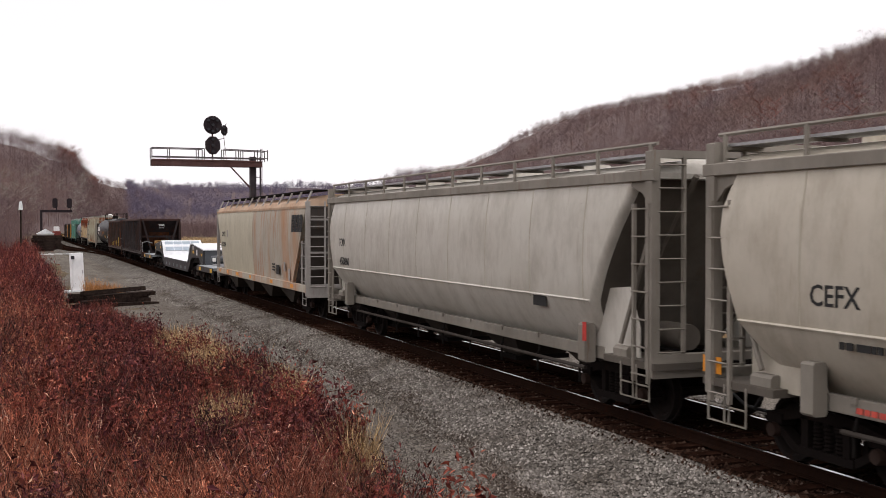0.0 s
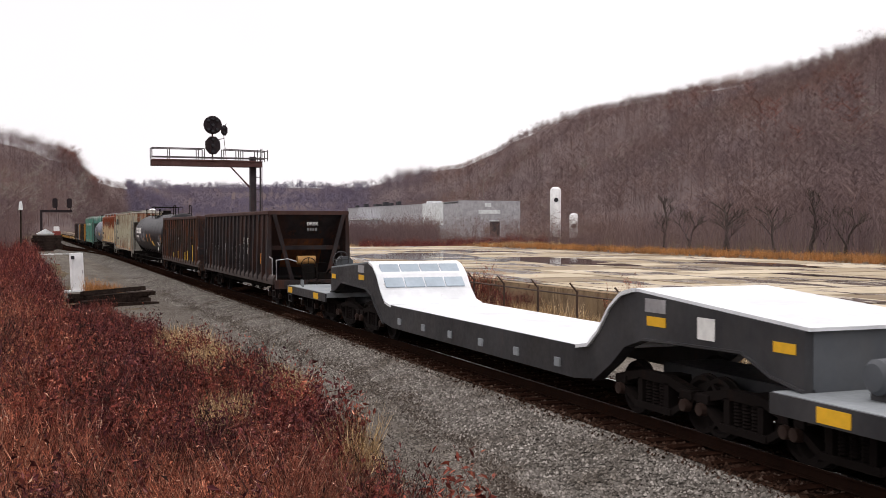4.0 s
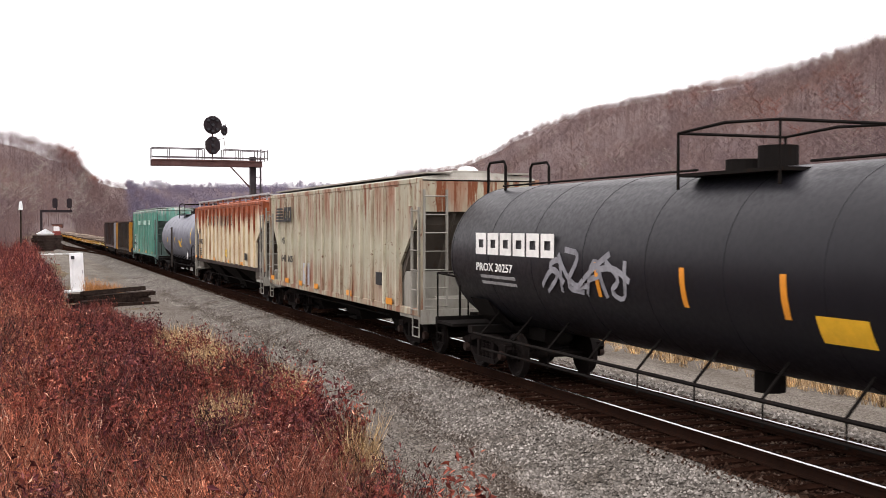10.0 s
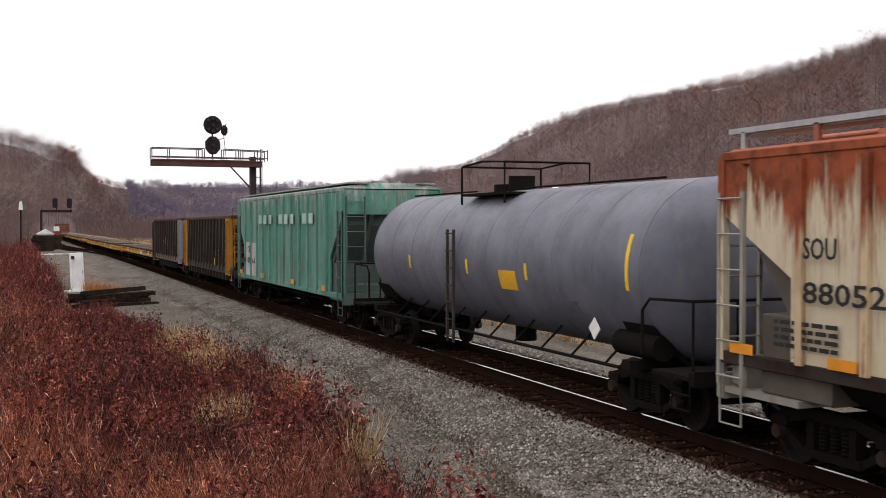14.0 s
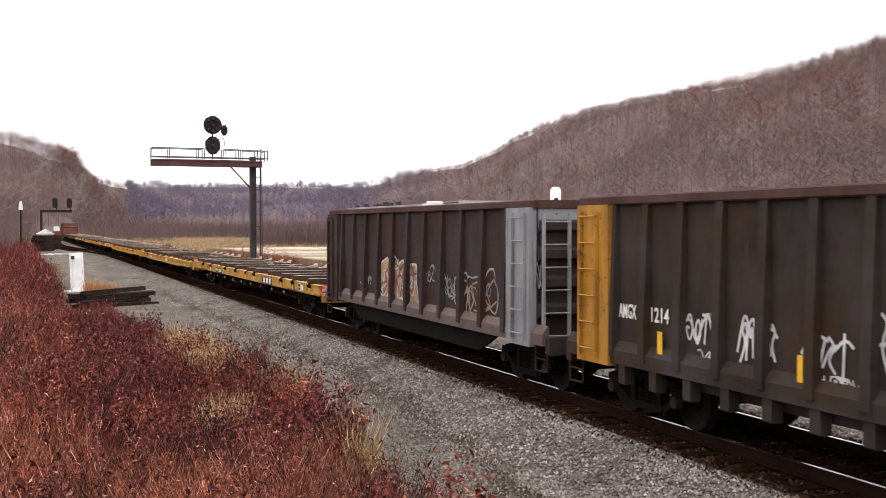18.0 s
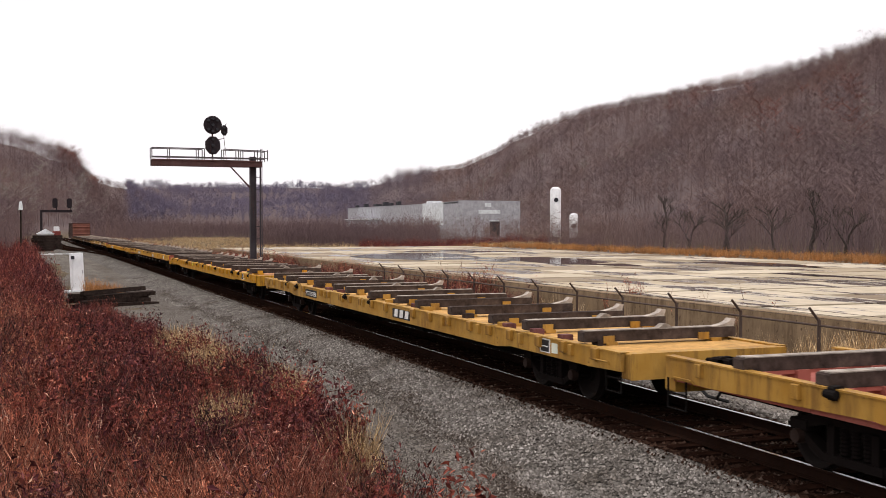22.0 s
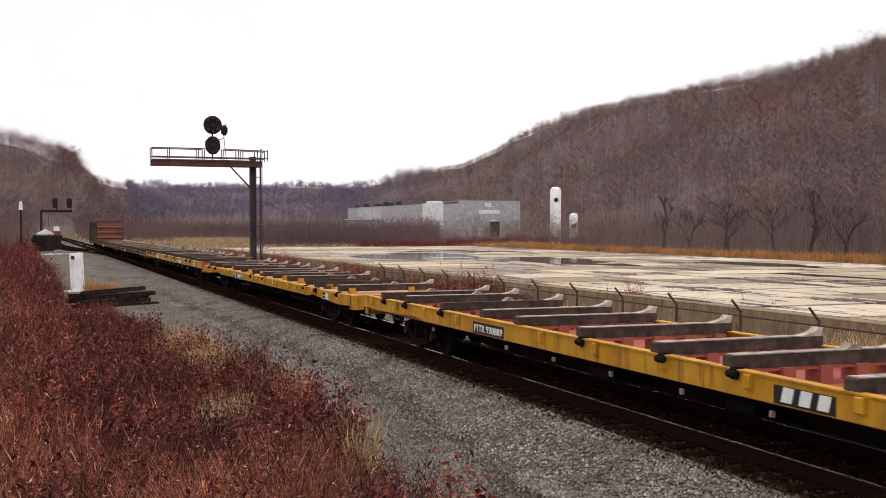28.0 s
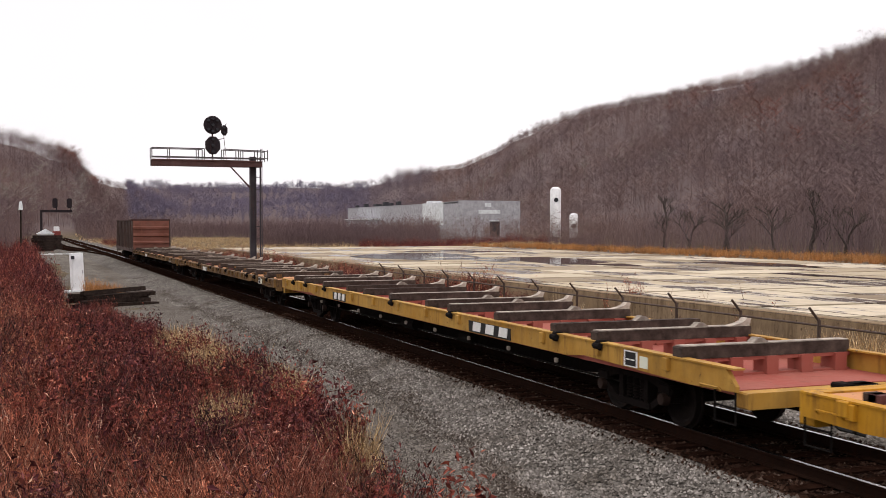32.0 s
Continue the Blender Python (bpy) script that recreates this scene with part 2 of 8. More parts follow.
M_SIGNAL = paint("signal_black", (0.02, 0.015, 0.018), rusty=0.15, rough=0.7, spec=0.08, fade=(0.026, 0.02, 0.024))
M_GALV = plain("galvanised_steel", (0.42, 0.42, 0.43), 0.5, 0.15, 10, 0.6, 0.05)
M_HANDRAIL = plain("weathered_pipe", (0.11, 0.095, 0.1), 0.6, 0.3, 10)
M_WHITE = paint("white_cabinet_paint", (0.72, 0.73, 0.74), rusty=0.08, dirty=0.2, rough=0.5)
M_TIMBER = plain("old_timber", (0.034, 0.024, 0.02), 0.95, 0.55, 7, spec=0.03)
M_FENCE = paint("fence_steel", (0.05, 0.03, 0.022), rust=(0.09, 0.04, 0.02), rusty=0.5)
M_WALL = paint("stained_concrete_wall", (0.215, 0.15, 0.088), rust=(0.075, 0.045, 0.025), rusty=0.6, dirt=(0.06, 0.04, 0.027), dirty=0.85, rough=0.95)
M_FACTORY = paint("grey_cladding", (0.34, 0.34, 0.36), rusty=0.12, dirty=0.4, rough=0.7)
M_FACTORY2 = paint("pale_cladding", (0.6, 0.63, 0.64), rusty=0.08, dirty=0.3, rough=0.7)
M_DARK = plain("dark_opening", (0.03, 0.03, 0.035), 0.6)


def ground_material():
    m, n, l, b = nodes_of("valley_ground", 0.95)
    b.inputs["Specular IOR Level"].default_value = 0.02
    g = n.new("ShaderNodeNewGeometry")
    v = g.outputs["Position"]
    earth = ramp_node(n, l, noise_node(n, l, v, 1.3, 8, 0.7), [(0.3, (0.045, 0.032, 0.022)), (0.5, (0.11, 0.085, 0.055)), (0.72, (0.2, 0.155, 0.095))])
    wood = ramp_node(n, l, noise_node(n, l, v, 0.08, 8, 0.75), [(0.3, (0.105, 0.08, 0.08)), (0.5, (0.135, 0.103, 0.1)), (0.7, (0.165, 0.124, 0.114))])
    sep = n.new("ShaderNodeSeparateXYZ")
    l.new(v, sep.inputs[0])
    k = n.new("ShaderNodeMapRange")
    k.inputs[1].default_value, k.inputs[2].default_value = 0.0, 2.2
    l.new(sep.outputs["Z"], k.inputs[0])
    l.new(mix_node(n, l, k.outputs[0], earth, wood), b.inputs["Base Color"])
    bump_node(n, l, b, noise_node(n, l, v, 6, 8), 0.6, 0.08)
    return m


def gravel_material(name, dark, mid, light, scale):
    m, n, l, b = nodes_of(name, 0.95)
    b.inputs["Specular IOR Level"].default_value = 0.02
    g = n.new("ShaderNodeNewGeometry")
    v = g.outputs["Position"]
    vo = n.new("ShaderNodeTexVoronoi")
    vo.inputs["Scale"].default_value = scale
    l.new(v, vo.inputs["Vector"])
    sp = n.new("ShaderNodeSeparateColor")
    l.new(vo.outputs["Color"], sp.inputs[0])
    col = ramp_node(n, l, sp.outputs[0], [(0, dark), (0.5, mid), (1, light)])
    drift = ramp_node(n, l, noise_node(n, l, v, 0.5, 5, 0.6, (1.6, 0.35, 1)), [(0.3, (0.6, 0.57, 0.53)), (0.7, (1.1, 1.08, 1.05))])
    l.new(mix_node(n, l, 1.0, col, drift, "MULTIPLY"), b.inputs["Base Color"])
    bump_node(n, l, b, vo.outputs["Distance"], 0.7, 0.03)
    return m


def slab_material():
    m, n, l, b = nodes_of("weathered_slab_concrete", 0.7)
    g, oi = n.new("ShaderNodeNewGeometry"), n.new("ShaderNodeObjectInfo")
    v = g.outputs["Position"]
    base = ramp_node(n, l, oi.outputs["Random"], [(0, (0.18, 0.126, 0.07)), (0.3, (0.33, 0.258, 0.165)), (0.7, (0.44, 0.362, 0.25)), (1, (0.57, 0.49, 0.37))])
    fine = ramp_node(n, l, noise_node(n, l, v, 1.2, 8, 0.7), [(0.25, (0.6, 0.58, 0.55)), (0.65, (1.05, 1.04, 1.0))])
    col = mix_node(n, l, 1.0, base, fine, "MULTIPLY")
    wet = ramp_node(n, l, noise_node(n, l, v, 0.2, 7, 0.68, (2.4, 0.6, 1)), [(0.53, (0, 0, 0)), (0.57, (1, 1, 1))])
    l.new(mix_node(n, l, wet, col, (0.12, 0.095, 0.075)), b.inputs["Base Color"])
    l.new(ramp_node(n, l, wet, [(0, (0.8,) * 3), (1, (0.16,) * 3)]), b.inputs["Roughness"])
    return m


M_GROUND = ground_material()
M_BED = gravel_material("ballast_bed", (0.055, 0.05, 0.046), (0.13, 0.121, 0.112), (0.24, 0.225, 0.208), 17)
M_SHOULDER = gravel_material("cinder_shoulder", (0.085, 0.076, 0.067), (0.15, 0.136, 0.121), (0.23, 0.21, 0.188), 30)
M_SLAB = slab_material()
# rust stain by the rails, its colour darkened for shade under the train
M_STAINSHADE = gravel_material("shaded_rusty_ballast", (0.007, 0.0042, 0.0032), (0.026, 0.0135, 0.009), (0.06, 0.034, 0.025), 17)


# ---- land: one sheet out to the horizon, with the valley's hills ----
def smooth(a, b, x):
    t = np.clip((np.asarray(x, float) - a) / (b - a), 0, 1)
    return t * t * (3 - 2 * t)


# bearing from the track's direction, slope of the skyline, its distance, and where the hill begins
B_DEG = np.array([-180, -60, -20, -1, 1, 2.4, 3.4, 4.4, 5.6, 8, 12, 14.5, 15.9, 17, 18.2, 20.3, 22.1, 23.6, 25.1, 28.8, 31.6, 34.2, 36.6, 39.6, 43, 60, 130, 180])
SLOPE = np.array([0.03, 0.10, 0.09, 0.071, 0.063, 0.057, 0.042, 0.037, 0.035, 0.036, 0.036, 0.036, 0.033, 0.034, 0.042, 0.049, 0.056, 0.068, 0.083, 0.105, 0.115, 0.122, 0.127, 0.135, 0.150, 0.17, 0.1, 0.03])
RIDGE = np.array([500, 300, 330, 520, 560, 620, 700, 800, 1100, 1500, 1600, 1600, 1500, 1350, 1100, 960, 880, 830, 780, 685, 630, 590, 555, 520, 485, 400, 450, 500])
FOOT = np.array([120, 60, 120, 260, 280, 300, 340, 420, 600, 700, 700, 650, 560, 500, 460, 430, 420, 400, 350, 262, 205, 165, 150, 138, 126, 105, 110, 120])
TREE_TOP = 2.4


def land(x, y):
    x, y = np.asarray(x, float), np.asarray(y, float)
    r, b = np.hypot(x, y), np.degrees(np.arctan2(x, y))
    top = np.interp(b, B_DEG, SLOPE) * np.interp(b, B_DEG, RIDGE) + 2.97 - TREE_TOP
    rise = np.clip((r - np.interp(b, B_DEG, FOOT)) / (np.interp(b, B_DEG, RIDGE) - np.interp(b, B_DEG, FOOT)), 0, 1)
    hill = (top + 0.6) * (0.45 * rise + 0.55 * smooth(0, 1, rise))
    wob = np.sin(x * 0.031 + 1.3) * np.cos(y * 0.027) * 5 * smooth(0.05, 0.5, rise) * (1 - smooth(0.75, 1, rise))
    near = 1.75 * (1 - smooth(1.6, 6.5, r)) + 0.6 * (1 - smooth(-1.5, 3.0, x + 0.03 * np.maximum(y - 20, 0))) * (1 - smooth(80, 130, y)) + 0.08 * np.sin(x * 1.7) * np.cos(y * 1.3) * (1 - smooth(5.2, 6.4, x))
    near = near + 1.2 * smooth(50.2, 52.5, x) * (1 - smooth(118, 150, y)) * (1 - smooth(60, 75, x))
    return -0.62 + hill + wob + near


bear = np.radians(np.concatenate([np.arange(-180, -6, 6.0), np.arange(-6, 48, 0.22), np.arange(48, 180, 6.0)]))
rad = np.concatenate([[0.01], np.geomspace(0.8, 4200, 170)])
gb, gr = np.meshgrid(bear, rad)
gx, gy = gr * np.sin(gb), gr * np.cos(gb)
nb, nr = len(bear), len(rad)
gi = np.arange(nr * nb).reshape(nr, nb)
quads = np.stack([gi[:-1], np.roll(gi, -1, 1)[:-1], np.roll(gi, -1, 1)[1:], gi[1:]], -1).reshape(-1, 4)
ground = raw("ground", np.stack([gx, gy, land(gx, gy)], -1).reshape(-1, 3), quads[:, ::-1], M_GROUND, True)
tagged(ground, "brown winter valley floor rising into hillsides", "ground", kind="structure")


# ---- track ----
def bank_edge(y):
    """Where the brush on the near bank gives way to the gravel."""
    return np.interp(y, [-20, 0, 14, 23, 31, 39, 50, 62, 80, 110, 160, 420], [4.1, 4.1, 4.4, 5.0, 4.2, 3.2, 2.6, 2.2, 1.7, 1.3, 1.0, 3.2])


track = thing("track", "railway track on grey ballast with rusty rails", "track", kind="structure")
bed = Mesh()
bed.prism([(TX - 3.5, -0.62), (TX - 2.1, -0.26), (TX - 1.45, -0.215), (TX + 1.45, -0.215), (TX + 2.1, -0.26), (TX + 3.7, -0.62)], -30, 420)
part("ballast_bed", bed, M_BED, track)
part("stained_ballast", Mesh().prism([(TX - 1.5, -0.24), (TX - 1.36, -0.205), (TX + 1.36, -0.205), (TX + 1.5, -0.24)], -30, 420), M_STAINSHADE, track, "rust-brown ballast between and beside the rails, darkened for the train's shade")
shoulder = Mesh()
sh_y = np.concatenate([np.arange(-20, 90, 2.0), np.arange(90, 421, 10.0)])
shoulder.loft([[(bank_edge(y) - 0.5, y, -0.75), (bank_edge(y) - 0.1 + 0.2 * math.sin(y * 0.6), y, -0.585 + 0.015 * math.sin(y)), (TX - 3.2, y, -0.53), (TX - 3.0, y, -0.7)] for y in sh_y], caps=False)
part("cinder_shoulder", shoulder, M_SHOULDER, track)
verge = Mesh().box(TX + 3.2, TX + 6.8, -20, 300, -0.7, -0.57)
part("far_verge", verge, M_SHOULDER, track)
RAIL = [(-0.07, -0.17), (0.07, -0.17), (0.07, -0.155), (0.012, -0.135), (0.012, -0.045), (0.034, -0.035), (0.034, -0.004), (-0.034, -0.004), (-0.034, -0.035), (-0.012, -0.045), (-0.012, -0.135), (-0.07, -0.155)]
for side in (-1, 1):
    rail = part("rail", Mesh().prism([(TX + side * 0.752 + a, z) for a, z in RAIL], -30, 420), M_RAIL, track)
    part("railhead", Mesh().box(TX + side * 0.752 - 0.03, TX + side * 0.752 + 0.03, -30, 420, -0.004, 0.0), M_RAILTOP, rail, "polished running surface")

# a second track leaves the first beyond the signal
def branch_x(y):
    return TX - 4.3 * float(smooth(100, 185, y))


ys_ = [98 + 4 * k for k in range(80)]
branch = thing("branch_track", "second railway track diverging in the distance", "track", kind="structure")
part("ballast_bed", Mesh().loft([[(branch_x(y) - 2.6, y, -0.66), (branch_x(y) - 1.7, y, -0.3), (branch_x(y) + 1.7, y, -0.3), (branch_x(y) + 2.6, y, -0.66)] for y in ys_], caps=False), M_BED, branch)
for side in (-0.752, 0.752):
    part("rail", Mesh().loft([[(branch_x(y) + side + a, y, z) for a, z in ((-0.035, -0.17), (0.035, -0.17), (0.035, -0.01), (-0.035, -0.01))] for y in ys_]), M_RAIL, branch)
bt = Mesh()
for k in range(260):
    y = 112 + k * 0.52
    if branch_x(y) < TX - 2.7:
        bt.box(branch_x(y) - 1.25, branch_x(y) + 1.25, y, y + 0.22, -0.31, -0.18)
part("branch_ties", bt, M_TIE, branch, kind="stuff")

# ---- loose stones of the ballast ----
TOP_F = np.array([(0, 2, 4), (2, 1, 4), (1, 3, 4), (3, 0, 4)])  # the undersides are bedded in the ground


def dark_line_x(y):
    """Where the line of darker stones runs along the foot of the ballast."""
    return np.interp(y, [8, 13, 16, 20, 25, 40, 70], [5.95, 6.2, 6.48, 6.9, 7.1, 6.9, 6.7]) + 0.1 * np.sin(y * 1.3) + 0.06 * np.sin(y * 3.1 + 1)


def stones(name, x0, x1, y0, y1, count, size, material, power=1.6, along=None):
    rng = np.random.default_rng(len(name) + count)
    y = y0 + (y1 - y0) * rng.random(count) ** power
    x = rng.uniform(x0, x1, count)
    if along:
        x = along(y) + 0.5 * (x0 + x1) + rng.normal(size=count) * (x1 - x0) * 0.25
    a = abs(x - TX)
    z = np.interp(a, [0, 1.45, 2.1, 3.2, 6], [-0.205, -0.205, -0.25, -0.53, -0.58])
    r = size * rng.uniform(0.5, 1.3, count)
    base = np.array([(1, 0, -0.2), (-1, 0, -0.2), (0, 1, -0.2), (0, -1, -0.2), (0, 0, 0.75)])
    v = base[None] * rng.uniform(0.55, 1.25, (count, 5, 1)) * r[:, None, None]
    t = rng.uniform(0, 6.28, count)
    vx = v[..., 0] * np.cos(t)[:, None] - v[..., 1] * np.sin(t)[:, None]
    vy = v[..., 0] * np.sin(t)[:, None] + v[..., 1] * np.cos(t)[:, None]
    vs = np.stack([vx + x[:, None], vy + y[:, None], v[..., 2] + z[:, None] + 0.01], -1).reshape(-1, 3)
    fs = (TOP_F[None] + 5 * np.arange(count)[:, None, None]).reshape(-1, 3)
    return tagged(raw(name, vs, fs, material), "crushed grey stone ballast beside the rails", "ballast", kind="stuff")


M_CINDER = varied("brown_grey_gravel", [(0, (0.0588, 0.0504, 0.0437)), (0.5, (0.118, 0.105, 0.0924)), (0.85, (0.185, 0.168, 0.15)), (1, (0.302, 0.277, 0.248))], 0.9, big=0.6, spec=0.02)
# rusty stones, darkened likewise to carry the shade below the cars
M_BALLASTR = varied("shaded_rusty_stone", [(0, (0.008, 0.0047, 0.0036)), (0.5, (0.03, 0.016, 0.011)), (0.9, (0.07, 0.042, 0.031)), (1, (0.12, 0.09, 0.074))], 0.95, big=0.7, spec=0.0)
stones("ballast_stones", TX - 3.6, TX - 1.5, 8, 75, 58000, 0.03, M_BALLAST)
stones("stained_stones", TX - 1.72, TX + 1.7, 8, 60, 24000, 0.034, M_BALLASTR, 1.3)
stones("damp_cinders", -0.3, 0.3, 9, 60, 15000, 0.026, varied("dark_brown_cinder", [(0, (0.024, 0.019, 0.015)), (0.6, (0.056, 0.045, 0.037)), (1, (0.12, 0.1, 0.085))], 0.95, spec=0.02), along=dark_line_x)
stones("far_side_stones", TX + 1.55, TX + 3.6, 10, 60, 8000, 0.04, M_BALLAST, 1.3)
stones("shoulder_stones", 4.6, TX - 3.3, 9, 60, 26000, 0.024, M_CINDER)

# ---- signal cantilever over the track ----
def signal_bridge():
    g = thing("signal_cantilever", "rusty steel cantilever signal bridge over the track", "signal bridge")
    y, xm, xl, zb = 75.5, 15.15, 8.15, 7.0
    column = Mesh().box(xm - 0.38, xm - 0.33, y - 0.2, y + 0.2, -0.8, zb + 0.75).box(xm - 0.02, xm + 0.03, y - 0.2, y + 0.2, -0.8, zb + 0.75).box(xm - 0.35, xm, y - 0.04, y + 0.04, -0.8, zb + 0.75)
    part("mast_leg", column, M_MAST, g, "stout rolled-steel mast")
    part("mast_leg", Mesh().box(xm + 0.3, xm + 0.38, y - 0.06, y + 0.06, -0.8, zb + 0.75), M_MAST, g, "slim second leg")
    for k in range(9):
        z0 = 0.4 + k * 0.85
        part("mast_tie", Mesh().tube([(xm, y - 0.02, z0), (xm + 0.34, y - 0.02, z0)], 0.025, 4), M_MAST, g)
    part("footing", Mesh().box(xm - 0.7, xm + 0.7, y - 0.7, y + 0.7, -1.0, -0.35, 0.04), M_WALL, g)
    for dy in (-0.42, 0.42):
        beam = Mesh().box(xl, xm + 0.4, y + dy - 0.05, y + dy + 0.05, zb + 0.05, zb + 0.42)
        beam.box(xl, xm + 0.4, y + dy - 0.1, y + dy + 0.1, zb + 0.36, zb + 0.42).box(xl, xm + 0.4, y + dy - 0.1, y + dy + 0.1, zb + 0.02, zb + 0.08)
        part("arm_beam", beam, M_STEELDARK, g)
    deckp = Mesh()
    for k in range(24):
        x = xl + 0.05 + k * 0.29
        deckp.box(x, x + 0.24, y - 0.5, y + 0.5, zb + 0.42, zb + 0.46)
    part("walkway", deckp, M_STEELDARK, g)
    part("brace", Mesh().tube([(xm - 0.2, y, 5.45), (xm - 1.75, y, zb + 0.08)], 0.055, 6), M_STEELDARK, g)
    for dy in (-0.5, 0.5):
        for h in (0.62, 1.2):
            part("handrail", Mesh().tube([(xl, y + dy, zb + h), (11.6, y + dy, zb + h)] if h > 1 else [(xl, y + dy, zb + h), (xm + 0.75, y + dy, zb + h)], 0.036, 6), M_HANDRAIL, g)
        part("handrail", Mesh().tube([(12.9, y + dy, zb + 1.2), (xm + 0.75, y + dy, zb + 1.12)], 0.036, 6), M_HANDRAIL, g)
        for x in (xl, xl + 1.15, 11.2, 11.6, 12.9, 13.9, 14.2, xm + 0.05, xm + 0.75):
            part("railing_post", Mesh().tube([(x, y + dy, zb + 0.44), (x, y + dy, zb + 1.2)], 0.034, 6), M_HANDRAIL, g)
    ladder = Mesh()
    for dy in (-0.2, 0.2):
        ladder.tube([(xm + 0.42, y + dy, -0.5), (xm + 0.42, y + dy, zb + 1.3)], 0.03, 6)
    for k in range(24):
        ladder.tube([(xm + 0.42, y - 0.2, -0.2 + k * 0.32), (xm + 0.42, y + 0.2, -0.2 + k * 0.32)], 0.014, 5)
    part("ladder", ladder, M_MAST, g)
    # two position-light heads and a small marker head
    xh = 12.22
    part("signal_mast", Mesh().tube([(xh, y, zb + 0.3), (xh, y, zb + 3.3)], 0.06, 8), M_STEELDARK, g)
    for zc, r, n in ((9.84, 0.62, 28), (8.46, 0.6, 8)):
        plate = Mesh()
        c = Vector((xh, y - 0.12, zc))
        ring = [(r * (1.0 if n > 8 else (0.93 if k % 2 else 0.9)) * math.cos(2 * math.pi * (k + 0.5) / n), r * (1 if n > 8 else 1.08) * math.sin(2 * math.pi * (k + 0.5) / n)) for k in range(n)]
        plate.prism([(c.x + a, c.z + b) for a, b in ring], c.y - 0.03, c.y + 0.03)
        head = part("signal_target", plate, M_SIGNAL, g, "round black position-light target" if n > 8 else "cut-cornered black position-light target")
        part("housing", Mesh().disc((xh, y + 0.08, zc), (0, 1, 0), 0.3, 0.34, 14), M_SIGNAL, head)
        for a, b in ((0, 0), (0, 0.42), (0, -0.42), (0.3, 0.3), (-0.3, 0.3), (0.3, -0.3), (-0.3, -0.3)) if n > 8 else ((0, 0), (0, 0.42), (0, -0.42)):
            part("lamp_hood", Mesh().disc((xh + a, y - 0.26, zc + b), (0, 1, 0), 0.09, 0.24, 10), M_DARK, head)
    small = part("signal_target", Mesh().prism([(xh + 0.78 + 0.24 * math.cos(k * 0.785 + 0.39), 9.5 + 0.38 * math.sin(k * 0.785 + 0.39)) for k in range(8)], y - 0.15, y - 0.09), M_SIGNAL, g, "small black marker-light target")
    for b in (0.17, -0.17):
        part("lamp_hood", Mesh().disc((xh + 0.78, y - 0.22, 9.5 + b), (0, 1, 0), 0.07, 0.2, 10), M_DARK, small)
    part("marker_bracket", Mesh().tube([(xh, y, 8.8), (xh + 0.78, y, 8.95), (xh + 0.78, y, 9.78), (xh + 0.95, y, 9.98)], 0.035, 6), M_STEELDARK, g)
    part("conduit", Mesh().tube([(xh + 0.78, y, 8.95), (xh + 0.95, y, zb + 0.45)], 0.02, 5), M_STEELDARK, g)


signal_bridge()


# ---- trackside things ----
def relay_cabinet():
    g = thing("relay_cabinet", "white metal trackside relay cabinet on a base", "cabinet", at=pose(2.86, 62.5, -0.6, 0, -2.5, 14))
    part("base", Mesh().box(-0.75, 0.36, -0.4, 0.4, 0, 0.12, 0.02), M_FACTORY2, g, "pale concrete base")
    part("body", Mesh().box(-0.3, 0.3, -0.25, 0.25, 0.12, 2.12, 0.02), M_WHITE, g)
    part("meter_box", Mesh().box(-0.36, -0.2, -0.36, -0.26, 1.8, 1.98, 0.01), M_DARK, g, "small dark box")
    door = part("door", Mesh().box(-0.26, 0.26, -0.275, -0.255, 0.22, 1.95, 0.005), M_WHITE, g)
    part("handle", Mesh().box(0.2, 0.23, -0.3, -0.275, 1.0, 1.2), M_GALV, door)


relay_cabinet()
tie_rng = random.Random(12)
for row, level in ((0, 0), (1, 0), (2, 0), (3, 0), (0.5, 1), (1.5, 1), (2.5, 1), (1.2, 2), (2.2, 2), (1.9, 3)):
    tie = Mesh().box(-1.75, 1.75, -0.13, 0.13, 0, 0.19, 0.015)
    spot = pose(4.15 - 0.2 * row + tie_rng.uniform(-0.2, 0.2), 50.3 + 0.28 * row, -0.59 + 0.195 * level, tie_rng.uniform(-8, 8), tie_rng.uniform(-2, 3), 30 + tie_rng.uniform(-11, 11))
    tagged(part("railroad_tie", tie, M_TIMBER, at=spot), "dark weathered wooden railroad tie on a pile", "tie", "pile of old ties")


# ---- old concrete slab behind a low wall and a fence ----
slab = thing("concrete_slab", "stained wet concrete slab of a demolished works", "slab", kind="structure")
part("retaining_wall", Mesh().box(19.7, 20.05, -30, 122, -0.9, 0.57, 0.02), M_WALL, slab, "low stained concrete retaining wall")
part("fill", Mesh().box(20.06, 51, -30, 122, -0.9, 0.47), plain("damp_rubble_fill", (0.07, 0.05, 0.035), 0.95, 0.5, 3), slab)
panel_mesh = Mesh().box(0, 5.85, 0, 3.5, 0, 0.1, 0).mesh("panel")
prng = random.Random(4)
for i in range(5):
    for j in range(40):
        part("panel", panel_mesh, M_SLAB, slab, at=pose(20.08 + i * 6.0 + 0.02, -30 + j * 3.8 + prng.uniform(-0.05, 0.05), 0.475 + prng.uniform(0, 0.02), prng.uniform(-0.1, 0.1), prng.uniform(-0.1, 0.1), prng.uniform(-0.4, 0.4)))

# standing water on the slab
M_WATER, wn_, wl_, wb_ = nodes_of("standing_water", 0.04)
wb_.inputs["Base Color"].default_value = (0.03, 0.028, 0.027, 1)
wg_ = wn_.new("ShaderNodeNewGeometry")
bump_node(wn_, wl_, wb_, noise_node(wn_, wl_, wg_.outputs["Position"], 3, 3), 0.03, 0.01)


